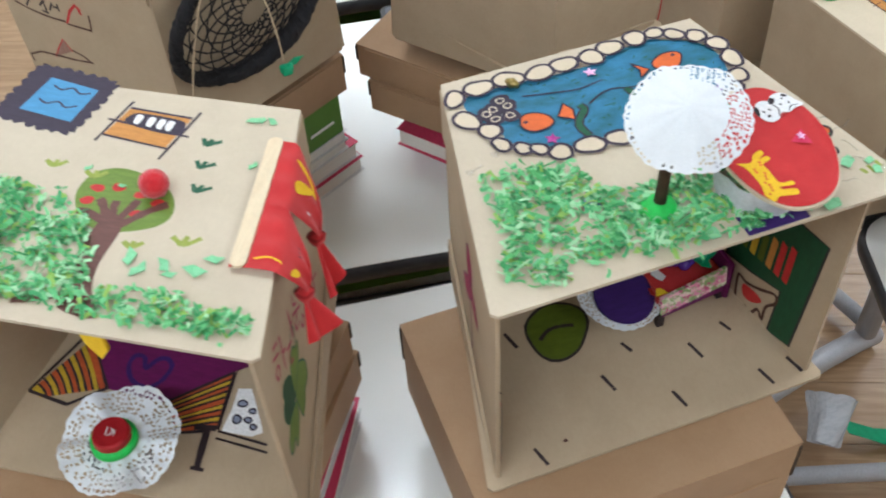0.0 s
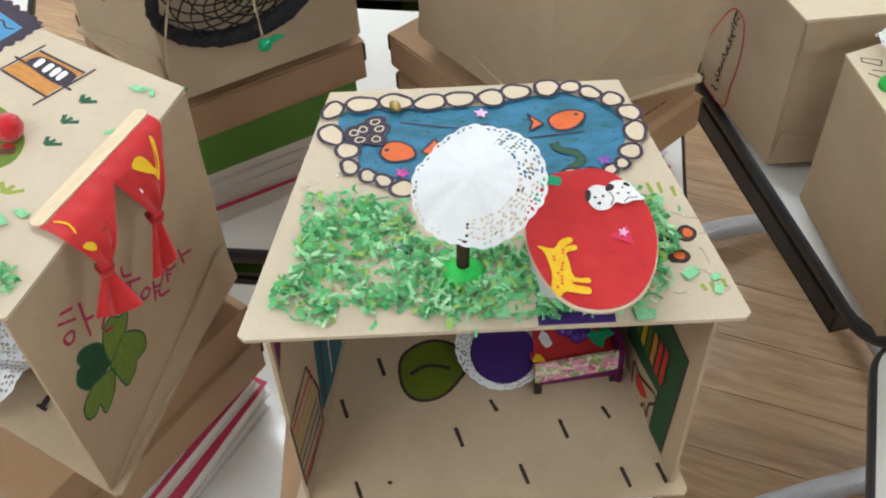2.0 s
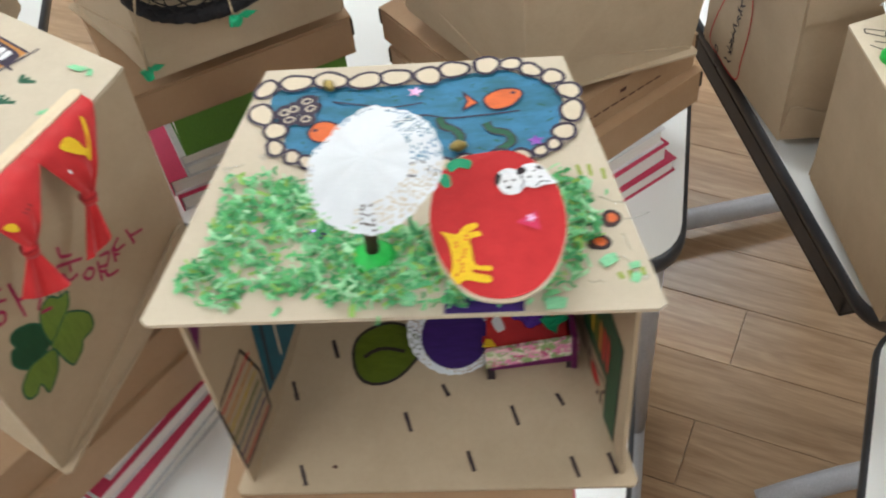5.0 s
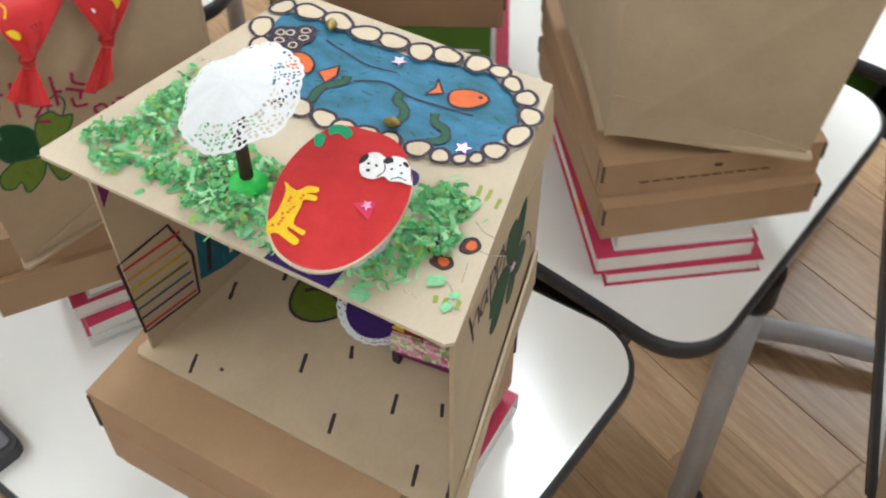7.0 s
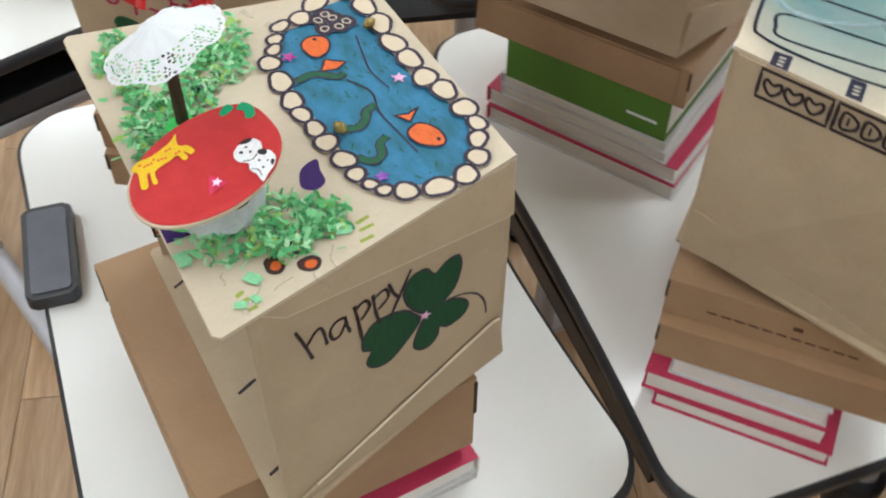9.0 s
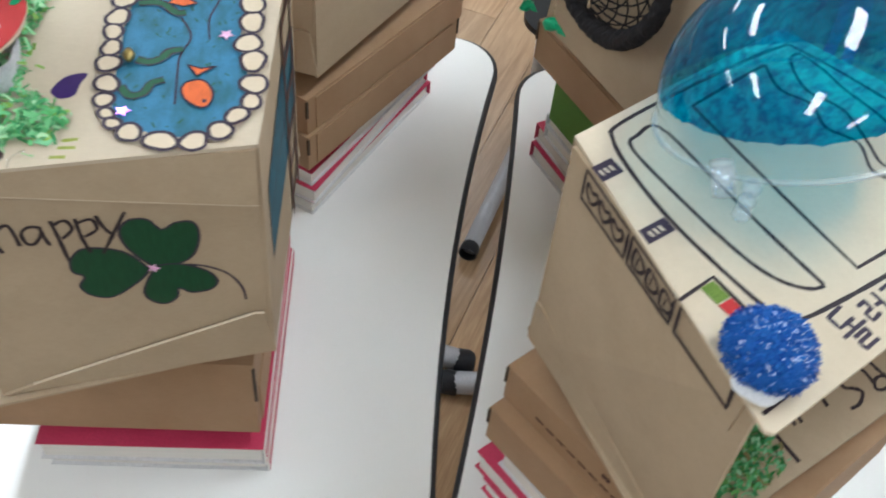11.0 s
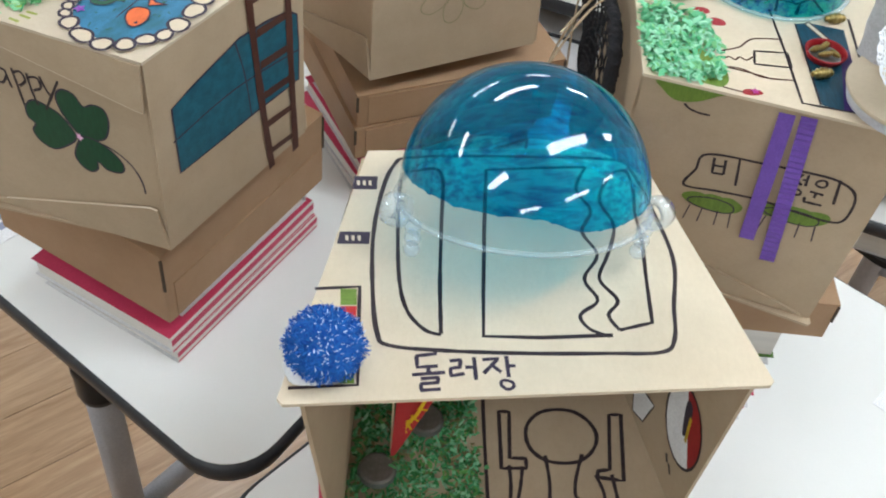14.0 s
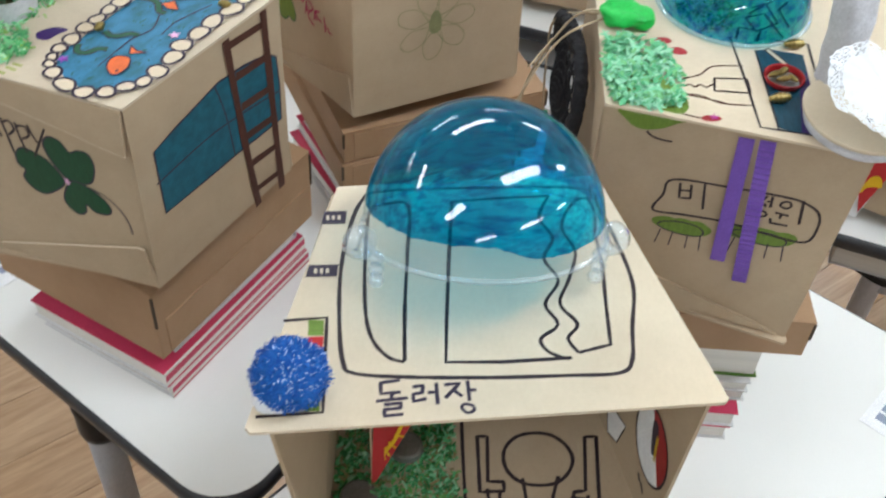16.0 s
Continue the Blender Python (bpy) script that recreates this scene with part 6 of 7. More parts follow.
    me.materials.append(BLUE_FIBRE)
    ob = new("fuzz", me)
    ob.parent = t
    ob["kind"] = "stuff"
    part("paper_base", lathe([(0, 0.0008), (0.0135, 0.0008), (0.0148, 0.0025), (0.0140, 0.0042), (0.009, 0.006)], 24, Matrix.Translation((-0.0098, -0.0068, 0)), wave=0.05, waves=5), WHITE_PAPER, t, "white paper base", True)


def dome(parent_m, cx, cy, lift, r, tilt, ink, label, group, paint, skirt=0.0):
    """Half of a plastic ball: inked skin, clear band, rim and bead feet."""
    t = thing("plastic_dome", parent_m @ pose(cx * MM, cy * MM, HT + lift, -tilt, 0, 0), label, "plastic dome", group)
    seg, rings = 192, 26

    def band(lo, hi, k):
        """Skin between two polar angles, each a function of the turn."""
        bm = bmesh.new()
        rows = []
        for i in range(k + 1):
            row = []
            for j in range(seg):
                a = 2 * math.pi * j / seg
                th = lo(a) + (hi(a) - lo(a)) * i / k
                row.append(bm.verts.new((r * math.sin(th) * math.cos(a), r * math.sin(th) * math.sin(a), r * math.cos(th))) if th > 1e-6 else None)
            rows.append(row)
        pole = bm.verts.new((0, 0, r)) if rows[0][0] is None else None
        for i in range(k):
            for j in range(seg):
                n = (j + 1) % seg
                bm.faces.new((pole, rows[1][j], rows[1][n]) if rows[i][j] is None else (rows[i][j], rows[i + 1][j], rows[i + 1][n], rows[i][n]))
        return bm

    def edge(a):
        """The brushed lower edge of the ink, with short drips."""
        drip = 0.018 * noise.noise((4 * math.cos(a), 4 * math.sin(a), 2)) - 0.045 * max(0, noise.noise((16 * math.cos(a), 16 * math.sin(a), 5)) - 0.15)
        return math.acos(max(0.008, paint(a) + drip))
    part("inked_skin", band(lambda a: 0.0, edge, rings), ink, t, smooth=True)
    part("clear_band", band(edge, lambda a: math.acos(-skirt / r), 8), DOME_CLEAR, t, smooth=True)
    part("rim", lathe([(r + 0.0001, 0.0014), (r + 0.0030, 0.0010), (r + 0.0035, 0.0), (r + 0.0030, -0.0010), (r + 0.0001, -0.0014)], 96, Matrix.Translation((0, 0, -skirt))), DOME_RIM, t, "clear plastic rim", True)
    return t


house_c()
shreds("paper_grass", floor_c, [[(-90, -36), (-4, -34), (-4, -196), (-112, -196), (-98, -100)]], 3600, GRASS_DARK, C["m"], "dark green shredded paper lawn on the house floor", (3.0, 8.5), 8.0, 21, 2.0, 0.35)


def ink_line(a):
    """Height of the ink's lower edge round the big dome: higher on one side."""
    k = min(1.0, max(0.0, (math.cos(a + radians(165)) + 0.08) / 0.42))
    return 0.058 + 0.118 * k * k * (3 - 2 * k)


big = dome(C["m"], 4, -85, 0.0397, 0.0804, 20.9, DOME_BLUE, "clear plastic half dome inked streaky blue, tilted on bead feet", "plastic half domes", ink_line, 0.0075)
for bx, by, n in ((-0.083, -0.020, 3), (0.083, -0.020, 3)):
    top = Vector((bx, by, -0.0075))
    foot = part("bead_foot", lathe([(0.0105, 0.006), (0.0115, 0), (0.0105, -0.006), (0.007, -0.006), (0.0065, 0), (0.007, 0.006), (0.0105, 0.006)], 20, Matrix.Translation(top) @ pose(0, 0, 0, 90, 0, 50 if bx < 0 else -50)), DOME_RIM, big, "clear plastic ring and beads", True)
    base = Matrix.Rotation(radians(20.9), 4, "X")
    drop = base @ Vector((0.004 if bx < 0 else -0.004, -0.008, -1))
    for i in range(n):
        c = top + Vector((0.010 if bx < 0 else -0.010, -0.014, 0)) + drop * (0.007 + i * 0.0098)
        b = bmesh.new()
        bmesh.ops.create_icosphere(b, subdivisions=2, radius=0.0056, matrix=Matrix.Translation(c))
        part("bead", b, DOME_RIM, foot, smooth=True)


# ---- house D: roof garden, sign, hanging net ----
def house_d():
    roof = D["roof"]
    Drawing(roof_at).fill([(-98, -6), (-103, -12), (-106, -24), (-109, -38), (-112, -50), (-113, -60), (-102, -66), (-84, -62), (-60, -44), (-38, -26), (-34, -12), (-60, -4)], LEAF_INK).done("bush_drawing", roof, "green felt-pen bush")
    Drawing(lambda u, v, h: left_at(u, v, h + 0.0052)).fill([(-14, 229), (-19, 220), (-27, 214), (-36, 213), (-48, 217), (-58, 224), (-63, 229)], LEAF_INK).done("bush_drawing", D["left"], "lower edge of a green felt-pen bush")
    Drawing(lambda u, v, h: left_at(u, v, h + 0.0054)).line([(-37, 212), (-42, 208), (-50, 206), (-58, 206)], BLACK_INK, 1.8).done("stem_line", D["left"])
    for x, y, a, b in ((-14, -53, 5, 8), (-28, -65, 5, 8.5), (-116, -82, 4, 8)):
        Drawing(roof_at).blob(x, y, a, b, FLOWER_INK).done("flower_drawing", roof, "red felt-pen flower")
    for pts in ([(-113, -60), (-115, -67), (-117, -75)], [(-68, -62), (-60, -79), (-52, -86), (-46, -94), (-43, -117)], [(-77, -64), (-74, -70), (-77, -74), (-73, -78), (-76, -83), (-71, -89)], [(-87, -66), (-88, -78), (-96, -93), (-96, -118)], [(-88, -67), (-92, -84), (-97, -100)]):
        Drawing(roof_at).line(pts, BROWN_INK, 1.7).done("stem_line", roof)
    Drawing(roof_at).line([(-63, -91), (-61, -118), (-80, -118), (-80, -89)], BLACK_INK, 2.2, True, False).done("box_outline", roof)
    d = Drawing(roof_at)
    d.fill([(-19, -132), (-72, -132), (-123, -134), (-128, -154), (-124, -167), (-70, -169), (-21, -171), (-16, -143)], POOL_INK, False)
    d.fill([(-66, -160), (-127, -150), (-128, -157), (-124, -167), (-44, -170)], VIOLET_INK, False)
    d.lift += 0.03
    d.fill([(-15, -143), (-38, -157), (-41, -153), (-18, -139)], KRAFT_LIT_MID, False)
    d.line([(-15, -143), (-38, -157), (-41, -153), (-18, -139)], BLACK_INK, 1.5, True, False)
    d.line([(-2, -112), (-60, -116), (-123, -119), (-130, -172), (-70, -176), (-5, -178), (-3, -150)], BLACK_INK, 2.2, False, False)
    d.line([(-19, -131), (-123, -133)], BLACK_INK, 1.8, False, False)
    d.done("pool_drawing", roof, "dark teal and violet pen pool in a black frame")
    for pts in ([(36, -134), (54, -152), (24, -157), (9, -136), (30, -130), (38, -148), (2, -158)], [(-4, -117), (14, -122), (10, -140), (-6, -134)], [(60, -128), (74, -140), (58, -158), (46, -138)], [(20, -166), (46, -162), (60, -172)], [(62, -116), (84, -122), (80, -146)]):
        Drawing(roof_at).line(pts, NAVY_INK, 2.6, False, False).done("zigzag_line", roof, "dark pen zigzag under the dome")
    d = Drawing(lambda u, v, h: left_at(u, v, h + 0.0002))
    d.line([(-67, 164), (-62, 146), (-57, 127), (-83, 128), (-118, 129), (-156, 124), (-183, 124), (-188, 142), (-184, 158), (-170, 166), (-152, 168), (-112, 167)], BLACK_INK, 2.3, True)
    for pts in ([(-73, 162), (-75, 146), (-84, 147)], [(-82, 162), (-84, 147)], [(-74, 154), (-83, 155)], [(-92, 166), (-96, 138)], [(-118, 160), (-117, 150)], [(-136, 164), (-142, 165), (-138, 158), (-135, 152)], [(-139, 158), (-144, 154)], [(-146, 166), (-147, 154)], [(-143, 160), (-147, 160)], [(-152, 150), (-163, 149)], [(-157, 150), (-157, 144)], [(-150, 143), (-151, 138), (-165, 138)], [(-170, 168), (-173, 142)]):
        d.line(pts, BLACK_INK, 2.3, False, False)
    d.blob(-141, 146, 4.6, 3.6, None, 0, BLACK_INK, 2.1)
    d.blob(-158, 160, 4.4, 3.4, None, 0, BLACK_INK, 2.1)
    d.done("sign_drawing", D["left"], "pen-drawn sign reading 비 정원")
    d = Drawing(left_at)
    for cx, cy, a in ((-84, 112, 21), (-148, 119, 25)):
        for k in (-1, 0, 1):
            d.blob(cx + k * a * 0.62, cy + 4 - abs(k), a * 0.55, 8, LEAF_INK)
        d.blob(cx, cy, a * 0.86, 7.5, LEAF_INK, 0, NAVY_INK, 1.3)
        for k in (-0.8, -0.3, 0.3, 0.8):
            d.line([(cx + k * a, cy - 5), (cx + k * a * 1.12, cy - 22)], NAVY_INK, 1.2)
    d.done("bush_drawing", D["left"], "green bushes on thin legs")
    for x0, x1, z0, z1, rib in ((-112, -120, 221, 86, False), (-128, -143, 222, 66, True)):
        bm = bmesh.new()
        rows = []
        n = 56 if rib else 12
        for i in range(n + 1):
            f = i / n
            u, z = x0 + (x1 - x0) * f, z0 + (z1 - z0) * f
            h = 0.0034 + (0.0012 * math.sin(f * 3.14)) + (0.0010 * (i % 2) if rib else 0)
            rows.append([bm.verts.new(left_at((u + s * 6.2) * MM, z * MM, h + (-0.0008 if low else 0))) for low in (0, 1) for s in (1, -1)])
        for a, b in zip(rows, rows[1:]):
            bm.faces.new((a[0], a[1], b[1], b[0]))
            bm.faces.new((a[2], b[2], b[3], a[3]))
            bm.faces.new((a[0], b[0], b[2], a[2]))
            bm.faces.new((a[1], a[3], b[3], b[1]))
        part("ribbon", bm, RIBBON, D["left"], "ribbed purple ribbon" if rib else "flat purple ribbon")
    d = Drawing(right_at)
    d.line([(-190, 129), (-172, 126), (-148, 125), (-124, 127)], BROWN_INK, 2.4)
    for pts in ([(-167, 137), (-174, 129)], [(-154, 135), (-145, 144)], [(-147, 141), (-146, 132)], [(-135, 144), (-141, 134)], [(-135, 140), (-127, 141)], [(-128, 145), (-128, 137)], [(-153, 130), (-144, 130)]):
        d.line(pts, BLACK_INK, 2.4, False, False)
    for pts in ([(-123, 125), (-113, 142), (-102, 153), (-98, 143)], [(-114, 141), (-103, 152), (-97, 148)], [(-159, 74), (-138, 102), (-131, 90)]):
        d.line(pts, RED_INK, 2.6, False, False)
    d.fill([(-159, 74), (-138, 102), (-131, 90)], PINK_BROWN, False)
    for pts in ([(-123, 125), (-91, 128), (-88, 146)], [(-198, 63), (-179, 73), (-133, 80), (-105, 86)], [(-130, 92), (-116, 90), (-107, 85)], [(-198, 63), (-196, 55)]):
        d.line(pts, BROWN_INK, 2.2, False, False)
    d.done("doorway_drawing", D["right"], "brown and red pen houses under a strip of unreadable writing")
    def shell(m, k=1.0):
        """A small gilt spiral shell lying on its side."""
        prof = [(0, -0.0095)] + [(k * (0.0010 + 0.0034 * math.sin(math.pi * min(1.0, f * 0.82 + 0.06)) + 0.0006 * math.sin(f * 30)), k * (-0.009 + 0.018 * f)) for f in (i / 15 for i in range(16))] + [(0, 0.0095)]
        return lathe([(r, z * (k if abs(z) == 0.0095 else 1)) for r, z in prof], 14, m, wave=0.05, waves=3)
    for x, y, t in ((-89, -139, 15), (-12, -164, 10)):
        part("gold_shell", shell(pose(x * MM, y * MM, HT + 0.0046, 90, 0, t)), GOLD, D["roof"], "small gold spiral shell", True)
    t = thing("bottle_cap", D["m"] @ pose(-0.061, -0.147, HT + 0.0008), "red-rimmed bottle cap holding small gold shells", "bottle cap")
    cap = part("cap", lathe([(0, 0.0003), (0.0145, 0.0003), (0.0168, 0.0052), (0.0160, 0.0058), (0.0150, 0.0050), (0.0132, 0.0012)], 42, wave=0.025, waves=21), TIN_RED, t)
    part("liner", lathe([(0.0130, 0.0010), (0.0128, 0.0016), (0, 0.0016)], 32), TIN, cap, "grey bare metal inside")
    for x, y, z, a, k in ((0.002, 0.0075, 0.0048, 25, 0.62), (0.0055, 0.0005, 0.0056, 50, 0.62), (-0.004, 0.0015, 0.0050, 10, 0.62), (-0.002, -0.0065, 0.0048, 140, 0.55)):
        part("gold_shell", shell(pose(x, y, z, 84, 0, a), k), GOLD, t, "small gold spiral shell", True)
    part("gem", star_bm(0.004), SEQUIN_PINK, D["roof"], "pink sequin", at=Matrix.Translation((-0.116, -0.084, HT + 0.0012)))
    part("gem", star_bm(0.0042), SEQUIN_PINK, D["roof"], "pink sequin", at=Matrix.Translation((-0.031, -0.050, HT + 0.0012)))
    # paper column tree on a board disc
    t = thing("doily_tree", D["m"] @ pose(-0.114, -0.198, HT), "white doily on a grey paper column and round cardboard base", "toy tree")
    part("base_ring", lathe([(0.043, 0.0006), (0.0450, 0.006), (0.0440, 0.0112), (0.030, 0.0112), (0.030, 0.0006), (0.043, 0.0006)], 48, wave=0.012, waves=5), GREY_PAPER, t, "grey paper ring", True)
    part("base_disc", lathe([(0, 0.0148), (0.0480, 0.0146), (0.0485, 0.0132), (0.0480, 0.0116), (0, 0.0116)], 56, wave=0.012, waves=3), KRAFT_LIT_PALE, t, "round cut cardboard")
    column = lathe([(0.0165, 0.0188), (0.0158, 0.03), (0.0160, 0.045), (0.0155, 0.06), (0.0163, 0.075), (0.0158, 0.09), (0.0155, 0.105), (0, 0.106)], 36, pose(0.045, 0.012, -0.004, -5, 0, 0), wave=0.05, waves=5)
    for v in column.verts:
        v.co += 0.0022 * Vector(noise.noise_vector(v.co * 60)) * (1 if v.co[2] > 0.02 else 0)
    part("column", column, GREY_PAPER, t, "crumpled grey paper roll", True)
    part("doily", lace(0.043, 0.004, 0.003, 0.76, (250, 70)), LACE, t, "white lace doily", at=pose(-0.012, 0.002, 0.045, 12, -14, 0))
    part("stick", tube([(-0.010, 0.0, 0.0146), (-0.012, 0.002, 0.046)], 0.003, 8), BARK, t)
    # clay lump with the twine
    t = thing("clay_lump", D["m"] @ pose(0.008, -0.022, HT, 0, 0, 68), "bright green clay lump holding two jute strings", "clay")
    bm = bmesh.new()
    bmesh.ops.create_icosphere(bm, subdivisions=4, radius=1)
    for v in bm.verts:
        n0 = v.co.copy()
        v.co = Vector((n0[0] * 0.0250, n0[1] * (0.0150 + 0.003 * n0[0]), n0[2] * 0.0105 + 0.0095)) + n0 * (0.0050 * noise.noise(n0 * 1.6) + 0.0012 * noise.noise(n0 * 5))
        v.co[2] = max(v.co[2], 0.0004)
    part("lump", bm, CLAY, t, smooth=True)
    # net hoop
    t = thing("net_hoop", D["m"] @ pose(0.0, 0.0, 0.0), "large black fuzzy oval hoop with netting, hung on jute twine", "net hoop")
    cx, cz, a0, b0 = 0.020, 0.150, 0.081, 0.063
    ring = [(cx + a0 * math.cos(s), 0.018 + 0.006 * math.sin(s * 2), cz + b0 * math.sin(s) - 0.10 * a0 * math.cos(s)) for s in (2 * math.pi * i / 64 for i in range(65))]
    bm = bmesh.new()
    rr = [0.0062 + 0.0026 * max(0, math.sin(2 * math.pi * i / 64 + 3.6)) + 0.0003 * math.sin(i * 2.4) for i in range(65)]
    tube(curve_points(ring, False, 3), [rr[min(i // 3, 64)] for i in range(64 * 3 + 1)], 16, bm, False)
    for v in bm.verts:
        v.co += 0.0014 * Vector(noise.noise_vector(v.co * 200)) + 0.0007 * Vector(noise.noise_vector(v.co * 900))
    part("hoop", bm, NET_BLACK, t, "fuzzy black hoop")
    rnd = random.Random(13)
    net = bmesh.new()
    for k in range(16):
        s0 = 2 * math.pi * k / 16
        for sg in (1, -1):
            pts = []
            for j in range(9):
                f = j / 8
                s = s0 + sg * f * 1.9
                q = 1 - 0.82 * f
                pts.append((cx + a0 * q * math.cos(s), 0.018 + 0.012 * f, cz + b0 * q * math.sin(s) - 0.1 * a0 * q * math.cos(s)))
            tube(pts, 0.0009, 5, net, False)
    for q in (0.35, 0.6, 0.82):
        tube([(cx + a0 * q * math.cos(s), 0.018 + 0.012 * (1 - q), cz + b0 * q * math.sin(s) - 0.1 * a0 * q * math.cos(s)) for s in (2 * math.pi * i / 40 for i in range(41))], 0.0008, 5, net, False)
    part("netting", net, NET_BLACK, t, "thin black netting")["kind"] = "stuff"
    for pts in ([(0.016, -0.01, HT + 0.006), (0.018, 0.02, HT - 0.004), (0.020, 0.052, 0.16), (0.019, 0.059, 0.106)], [(0.008, -0.01, HT + 0.006), (-0.006, 0.03, HT - 0.010), (-0.024, 0.060, 0.175), (-0.030, 0.064, 0.150)],
                [(0.018, 0.035, 0.205), (0.004, 0.05, 0.190), (-0.008, 0.055, 0.192)], [(0.014, 0.0, HT + 0.004), (0.070, 0.03, HT - 0.04), (0.098, 0.03, 0.12), (0.105, 0.026, 0.056)]):
        q = curve_points(pts, False, 6)
        part("twine", tube(q, [0.0011 + 0.0003 * math.sin(i * 1.9) for i in range(len(q))], 6), TWINE, t, smooth=True)
    for c, ang in (((0.019, 0.060, 0.098), 0), ((0.105, 0.024, 0.050), 40)):
        bm = bmesh.new()
        bmesh.ops.create_icosphere(bm, subdivisions=3, radius=0.0062, matrix=Matrix.Translation(c))
        for v in bm.verts:
            v.co += 0.0035 * Vector(noise.noise_vector(v.co * 160))
        part("foil_leaf", bm, CLAY_TEAL, t, "crumpled green foil", True)
        part("foil_wing", prism([(0, 0), (0.012, 0.003), (0.022, -0.001), (0.012, -0.005)], 0.001, lambda u, v, h, c=c, ang=ang: Vector((c[0] - u * math.cos(radians(ang)), c[1] + h, c[2] + v + 0.004))), CLAY_TEAL, t)


house_d()
shreds("paper_grass", roof_at, [[(-16, -4), (-71, -2), (-104, -6), (-110, -37), (-102, -62), (-56, -66), (-14, -45)]], 1050, GRASS_PALE, D["m"], "pale green shredded paper on the roof garden", (4.0, 11.0), 9.0, 31, 2.0, 0.2)
dome(D["m"], 49, -121, 0.003, 0.066, 0, DOME_TEAL, "clear plastic half dome inked teal and blue on the roof garden", "plastic half domes", lambda a: 0.02)
shreds("paper_grass", roof_at, [[(0, -84), (18, -66), (50, -70), (70, -96), (40, -126), (8, -116)]], 420, GRASS_DARK, D["m"], "green paper shreds under the teal dome", (2.0, 5.0), 12.0, 37)


# ---- houses on the neighbouring desks ----
def outer_houses():
    d = Drawing(back_at)
    rnd = random.Random(17)
    for i in range(10):
        x, z = 20 + 1.6 * i, 154 - 13 * i
        for k in range(3):
            a, r = rnd.uniform(0, 3.1), rnd.uniform(4, 7)
            u, v = x + rnd.uniform(-4, 4), z + rnd.uniform(-4, 4)
            d.line([(u - r * math.cos(a), v - r * math.sin(a)), (u + rnd.uniform(-2, 2), v + rnd.uniform(-2, 2)), (u + r * math.cos(a), v + r * math.sin(a))], BLACK_INK, 1.9)
    for i in range(3):
        d.blob(65 - 2 * i, 31 - 11 * i, 4, 4, None, 0, BLACK_INK, 2.2)
    d.done("handwriting", F["back"], "unreadable black handwriting down the wall")["kind"] = "stuff"
    d = Drawing(back_at)
    d.line([(31, 158), (55, 120), (75, 75), (85, 32), (60, 24), (11, 24), (4, 60), (-2, 99), (-2, 137), (8, 160)], RED_INK, 2.0, True)
    d.done("oval_drawing", F["back"], "thin dark red pen oval")
    d = Drawing(roof_at)
    for pts in ([(92, -12), (84, -30)], [(86, -10), (76, -26)], [(92, -12), (86, -10)], [(84, -30), (76, -26)], [(72, -14), (66, -28)], [(68, -8), (58, -20), (62, -30)], [(56, -16), (50, -30)]):
        d.line(pts, BLACK_INK, 1.5)
    d.done("handwriting", E["roof"], "short unreadable pen strokes")["kind"] = "stuff"
    d = Drawing(roof_at)
    d.blob(10, -92, 62, 46, AMBER_INK, 0, BROWN_INK, 2.0, 28)
    d.lift += 0.03
    for a in range(0, 360, 24):
        d.line([(10 + 46 * math.cos(radians(a)), -92 + 34 * math.sin(radians(a))), (10 + 62 * math.cos(radians(a)), -92 + 46 * math.sin(radians(a)))], BROWN_INK, 1.2)
    d.blob(10, -92, 44, 32, SKY_INK, 0, BROWN_INK, 1.6, 26)
    d.done("pond_drawing", E["roof"], "blue pond drawing with an orange plank rim")
    t = thing("clay_lump", E["m"] @ pose(0.044, -0.020, HT), "rounded bright green clay lump on the roof edge", "clay")
    part("lump", lathe([(0, 0.014), (0.006, 0.0125), (0.011, 0.006), (0.0115, 0.0005), (0, 0.0004)], 22, wave=0.05, waves=2), CLAY, t, smooth=True)
    t = thing("paper_doily", E["m"] @ pose(0.086, -0.060, HT + 0.012, 14, 10, 0), "crumpled white lace doily standing over the pond drawing", "doily")
    part("doily", lace(0.036, 0.006, 0.004, 0.55), LACE, t)
    part("stick", tube([(0, 0, 0.004), (0.001, -0.004, -0.011)], 0.002, 8), STICK_WOOD, t)
    t = thing("flag", H["m"] @ pose(0.004, 0.006, 0.058), "red cloth pennant with a yellow animal on white paper", "flag")
    b = part("paper", prism([(-0.020, 0.070), (0.034, 0.070), (0.010, -0.050), (0.002, -0.050)], 0.0006, lambda u, v, h: Vector((u, h, v))), WHITE_PAPER, t)
    part("cloth", prism([(-0.024, 0.072), (0.032, 0.072), (0.002, -0.040)], 0.001, lambda u, v, h: Vector((u, 0.0016 + h, v))), RED_FELT, b)
    k = Drawing(lambda u, v, h: Vector((u, 0.002 + h, v)))
    k.fill([(-10, 20), (-4, 26), (4, 20), (8, 8), (14, -4), (8, -8), (4, 2), (-4, 8), (-12, 10)], YELLOW_FELT)
    k.done("animal_patch", b, "yellow cut-out")
    t = thing("paper_cup", pose(0.622, 0.222, 0.0), "torn white plastic cup with a green foil strip on the floor", "cup")
    bm = lathe([(0, 0.0), (0.026, 0.0), (0.029, 0.02), (0.033, 0.045), (0.038, 0.068), (0.042, 0.082), (0.0408, 0.082), (0.032, 0.045), (0.025, 0.0015)], 40, pose(-0.052, -0.030, 0.046, -58, 0, -38), wave=0.05, waves=5)
    for v in bm.verts:
        v.co += 0.006 * Vector(noise.noise_vector(v.co * 32)) + 0.003 * Vector(noise.noise_vector(v.co * 90))
        v.co[2] = max(v.co[2], 0.001)
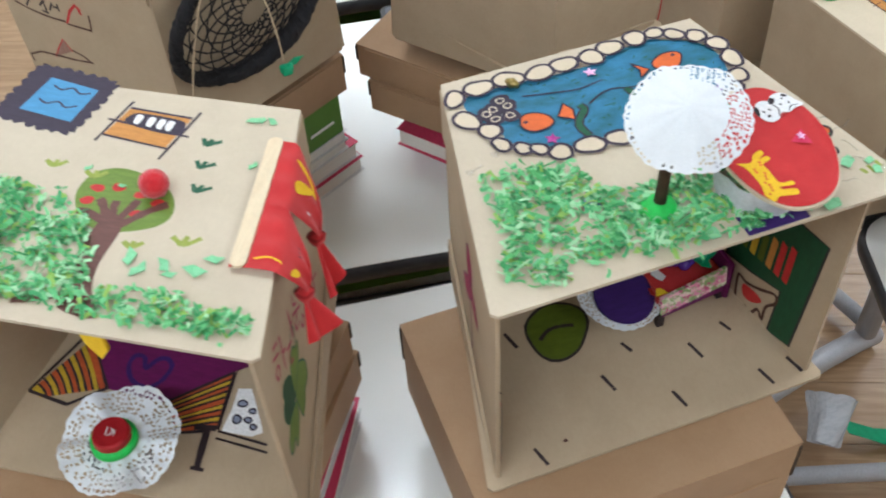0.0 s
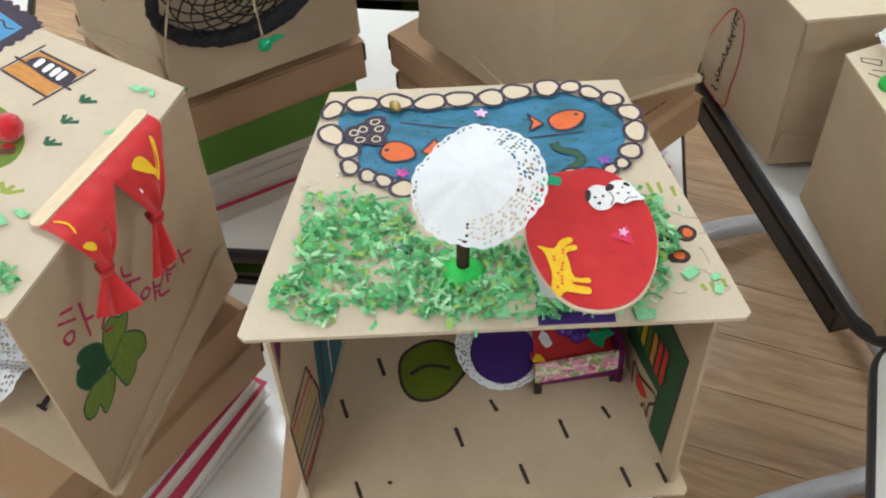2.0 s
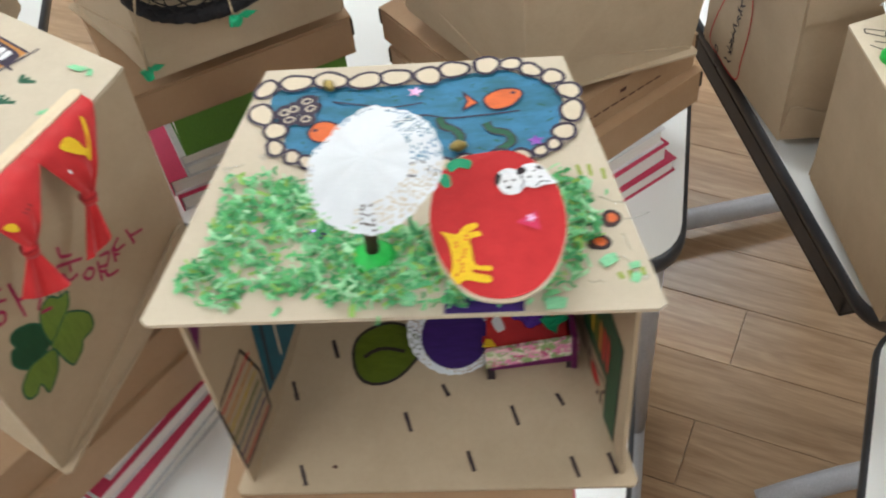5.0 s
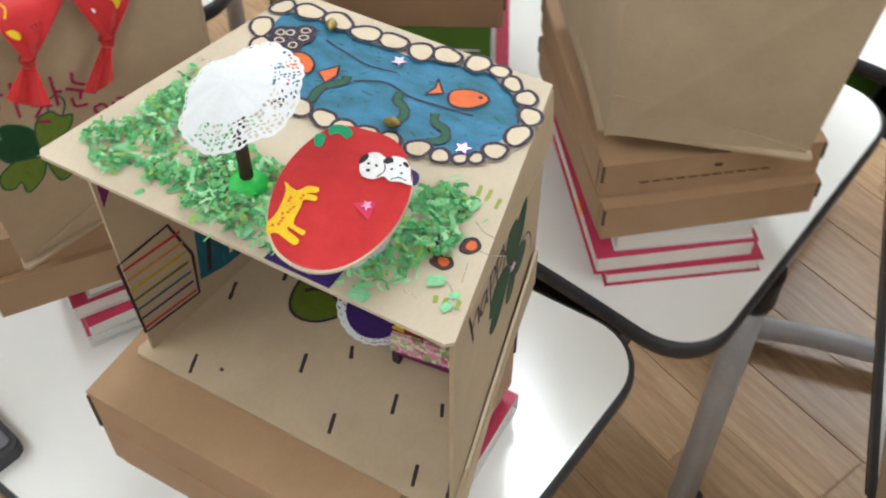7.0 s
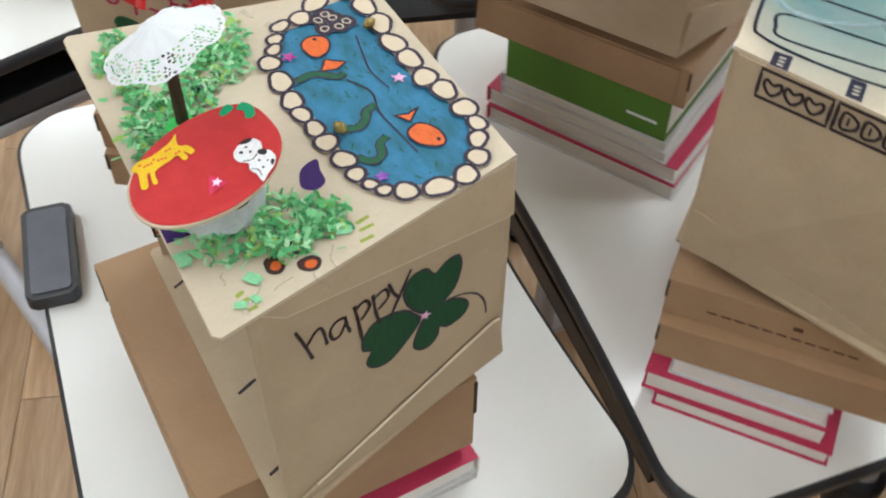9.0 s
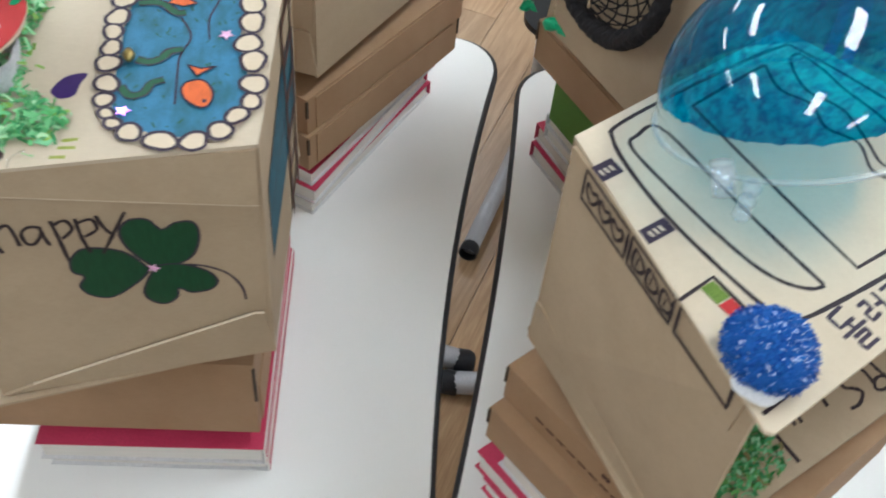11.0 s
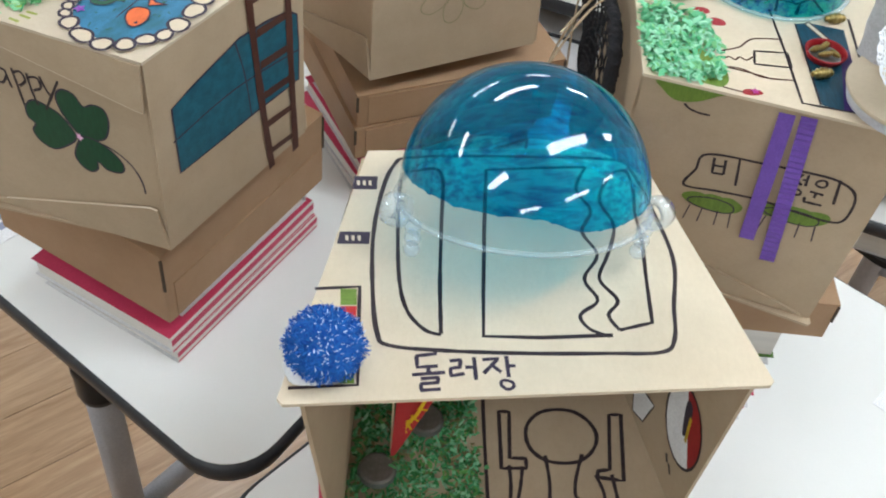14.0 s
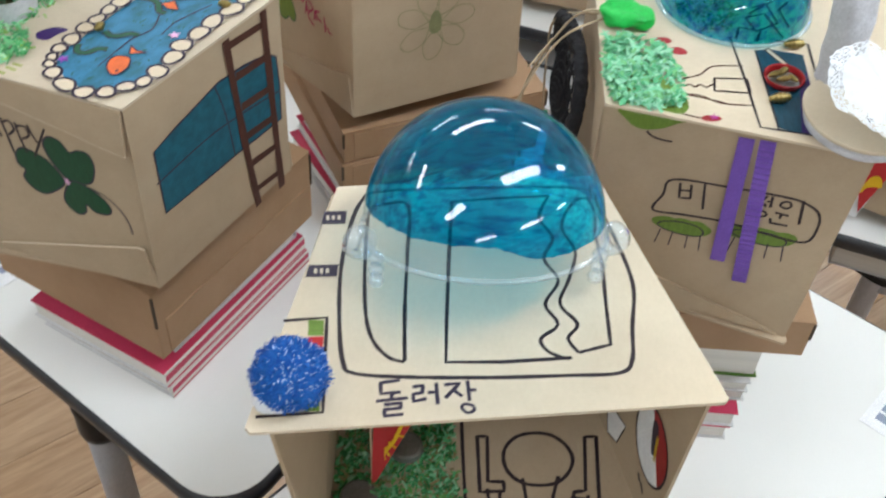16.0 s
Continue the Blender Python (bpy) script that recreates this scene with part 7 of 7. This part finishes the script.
    part("cup", bm, CUP_PLASTIC, t, "crumpled milky plastic")
    part("foil", prism([(0.0, 0.0), (0.05, -0.028), (0.13, -0.045), (0.125, -0.075), (0.05, -0.062), (-0.004, -0.030)], 0.0012, lambda u, v, h: Vector((u, v, 0.050 - 0.35 * u + h))), CLAY_TEAL, t, "green foil strip")
    t = thing("pencil_case", pose(-0.330, -0.200, 0.7206, 0, 0, -12), "dark grey flat case lying at the desk's edge", "pencil case", "flat grey cases on the desks")
    part("case", prism(round_poly(0.13, 0.052, 0.008), 0.016, lambda u, v, h: Vector((u, v, 0.0165 + h)), 0.002), EDGE_BLACK, t)
    part("lid", prism(round_poly(0.116, 0.040, 0.006), 0.0015, lambda u, v, h: Vector((u, v, 0.0182 + h))), CASE_GREY, t, "slate grey lid")
    copy_thing(t, pose(0.079, 0.668, 0.7206, 0, 0, -9))


CUP_PLASTIC = film_plastic("milky_plastic", (0.72, 0.75, 0.80), (0.88, 0.90, 0.94), 30, body=0.62)
CASE_GREY = surface("slate_grey_plastic", (0.10, 0.105, 0.13), (0.14, 0.145, 0.17), 20, 0.45)
outer_houses()


def chair(x, y, turn, caps=True):
    t = thing("school_chair", pose(x, y, 0, 0, 0, turn), "school chair with grey steel tube legs and black seat", "chair", "chairs between the desks")
    part("seat", prism(round_poly(0.36, 0.34, 0.06), 0.012, lambda u, v, h: Vector((u, v + 0.17, 0.40 + h))), TRAY_BLACK, t, "black plastic seat")
    for s in (-1, 1):
        leg = part("leg", tube([(s * 0.15, 0.13, 0.388), (s * 0.16, 0.20, 0.05), (s * 0.16, 0.18, 0.022), (s * 0.16, -0.10, 0.022), (s * 0.16, -0.200, 0.022)], 0.0165, 12), STEEL, t, smooth=True)
        if caps:
            part("end_cap", lathe([(0, -0.012), (0.016, -0.012), (0.0185, -0.006), (0.0185, 0.012), (0.0165, 0.014)], 14, pose(s * 0.16, -0.205, 0.0225, 90, 0, 0)), TRAY_BLACK, leg, "black rubber cap", True)
    return t


chair(-0.902, 0.535, 69.5)


# ---- loose things in the trays and on the desks ----
textbook(-0.13, 0.375, 0.6225, -7, 0.30, 0.16, 0.03, BOOK_GREEN, "green softcover book lying in the black tray")
textbook(-0.72, 0.70, 0.6025, 10, 0.16, 0.26, 0.034, BOOK_GREY, "grey softcover book lying in the black tray")
textbook(-0.78, 0.06, 0.6025, 8, 0.20, 0.26, 0.012, BOOK_GREY, "pale softcover book lying in the black tray")
textbook(-0.77, 0.05, 0.6150, -4, 0.18, 0.24, 0.010, BOOK_GREY, "pale softcover book lying in the black tray")
textbook(0.10, 0.83, 0.6025, -8, 0.34, 0.12, 0.03, BOOK_GREEN, "green book lying in the black tray")


def name_card(x, y, turn):
    t = thing("name_card", pose(x, y, 0.7206, 0, 0, turn), "small white paper label with unreadable blue writing", "label")
    b = part("card", box_bm(-0.036, 0.036, -0.02, 0.02, 0, 0.0004), WHITE_PAPER, t)
    d = Drawing(lambda u, v, h: Vector((u, v, 0.0004 + h)))
    for i in range(3):
        d.fill([(-22 + i * 15, -9), (-11 + i * 15, -9), (-11 + i * 15, 9), (-22 + i * 15, 9)], SKY_GREY, False)
    d.done("writing_bar", b, "grey blue bar")


name_card(-0.302, 0.713, 168)
name_card(0.062, -0.235, 80)
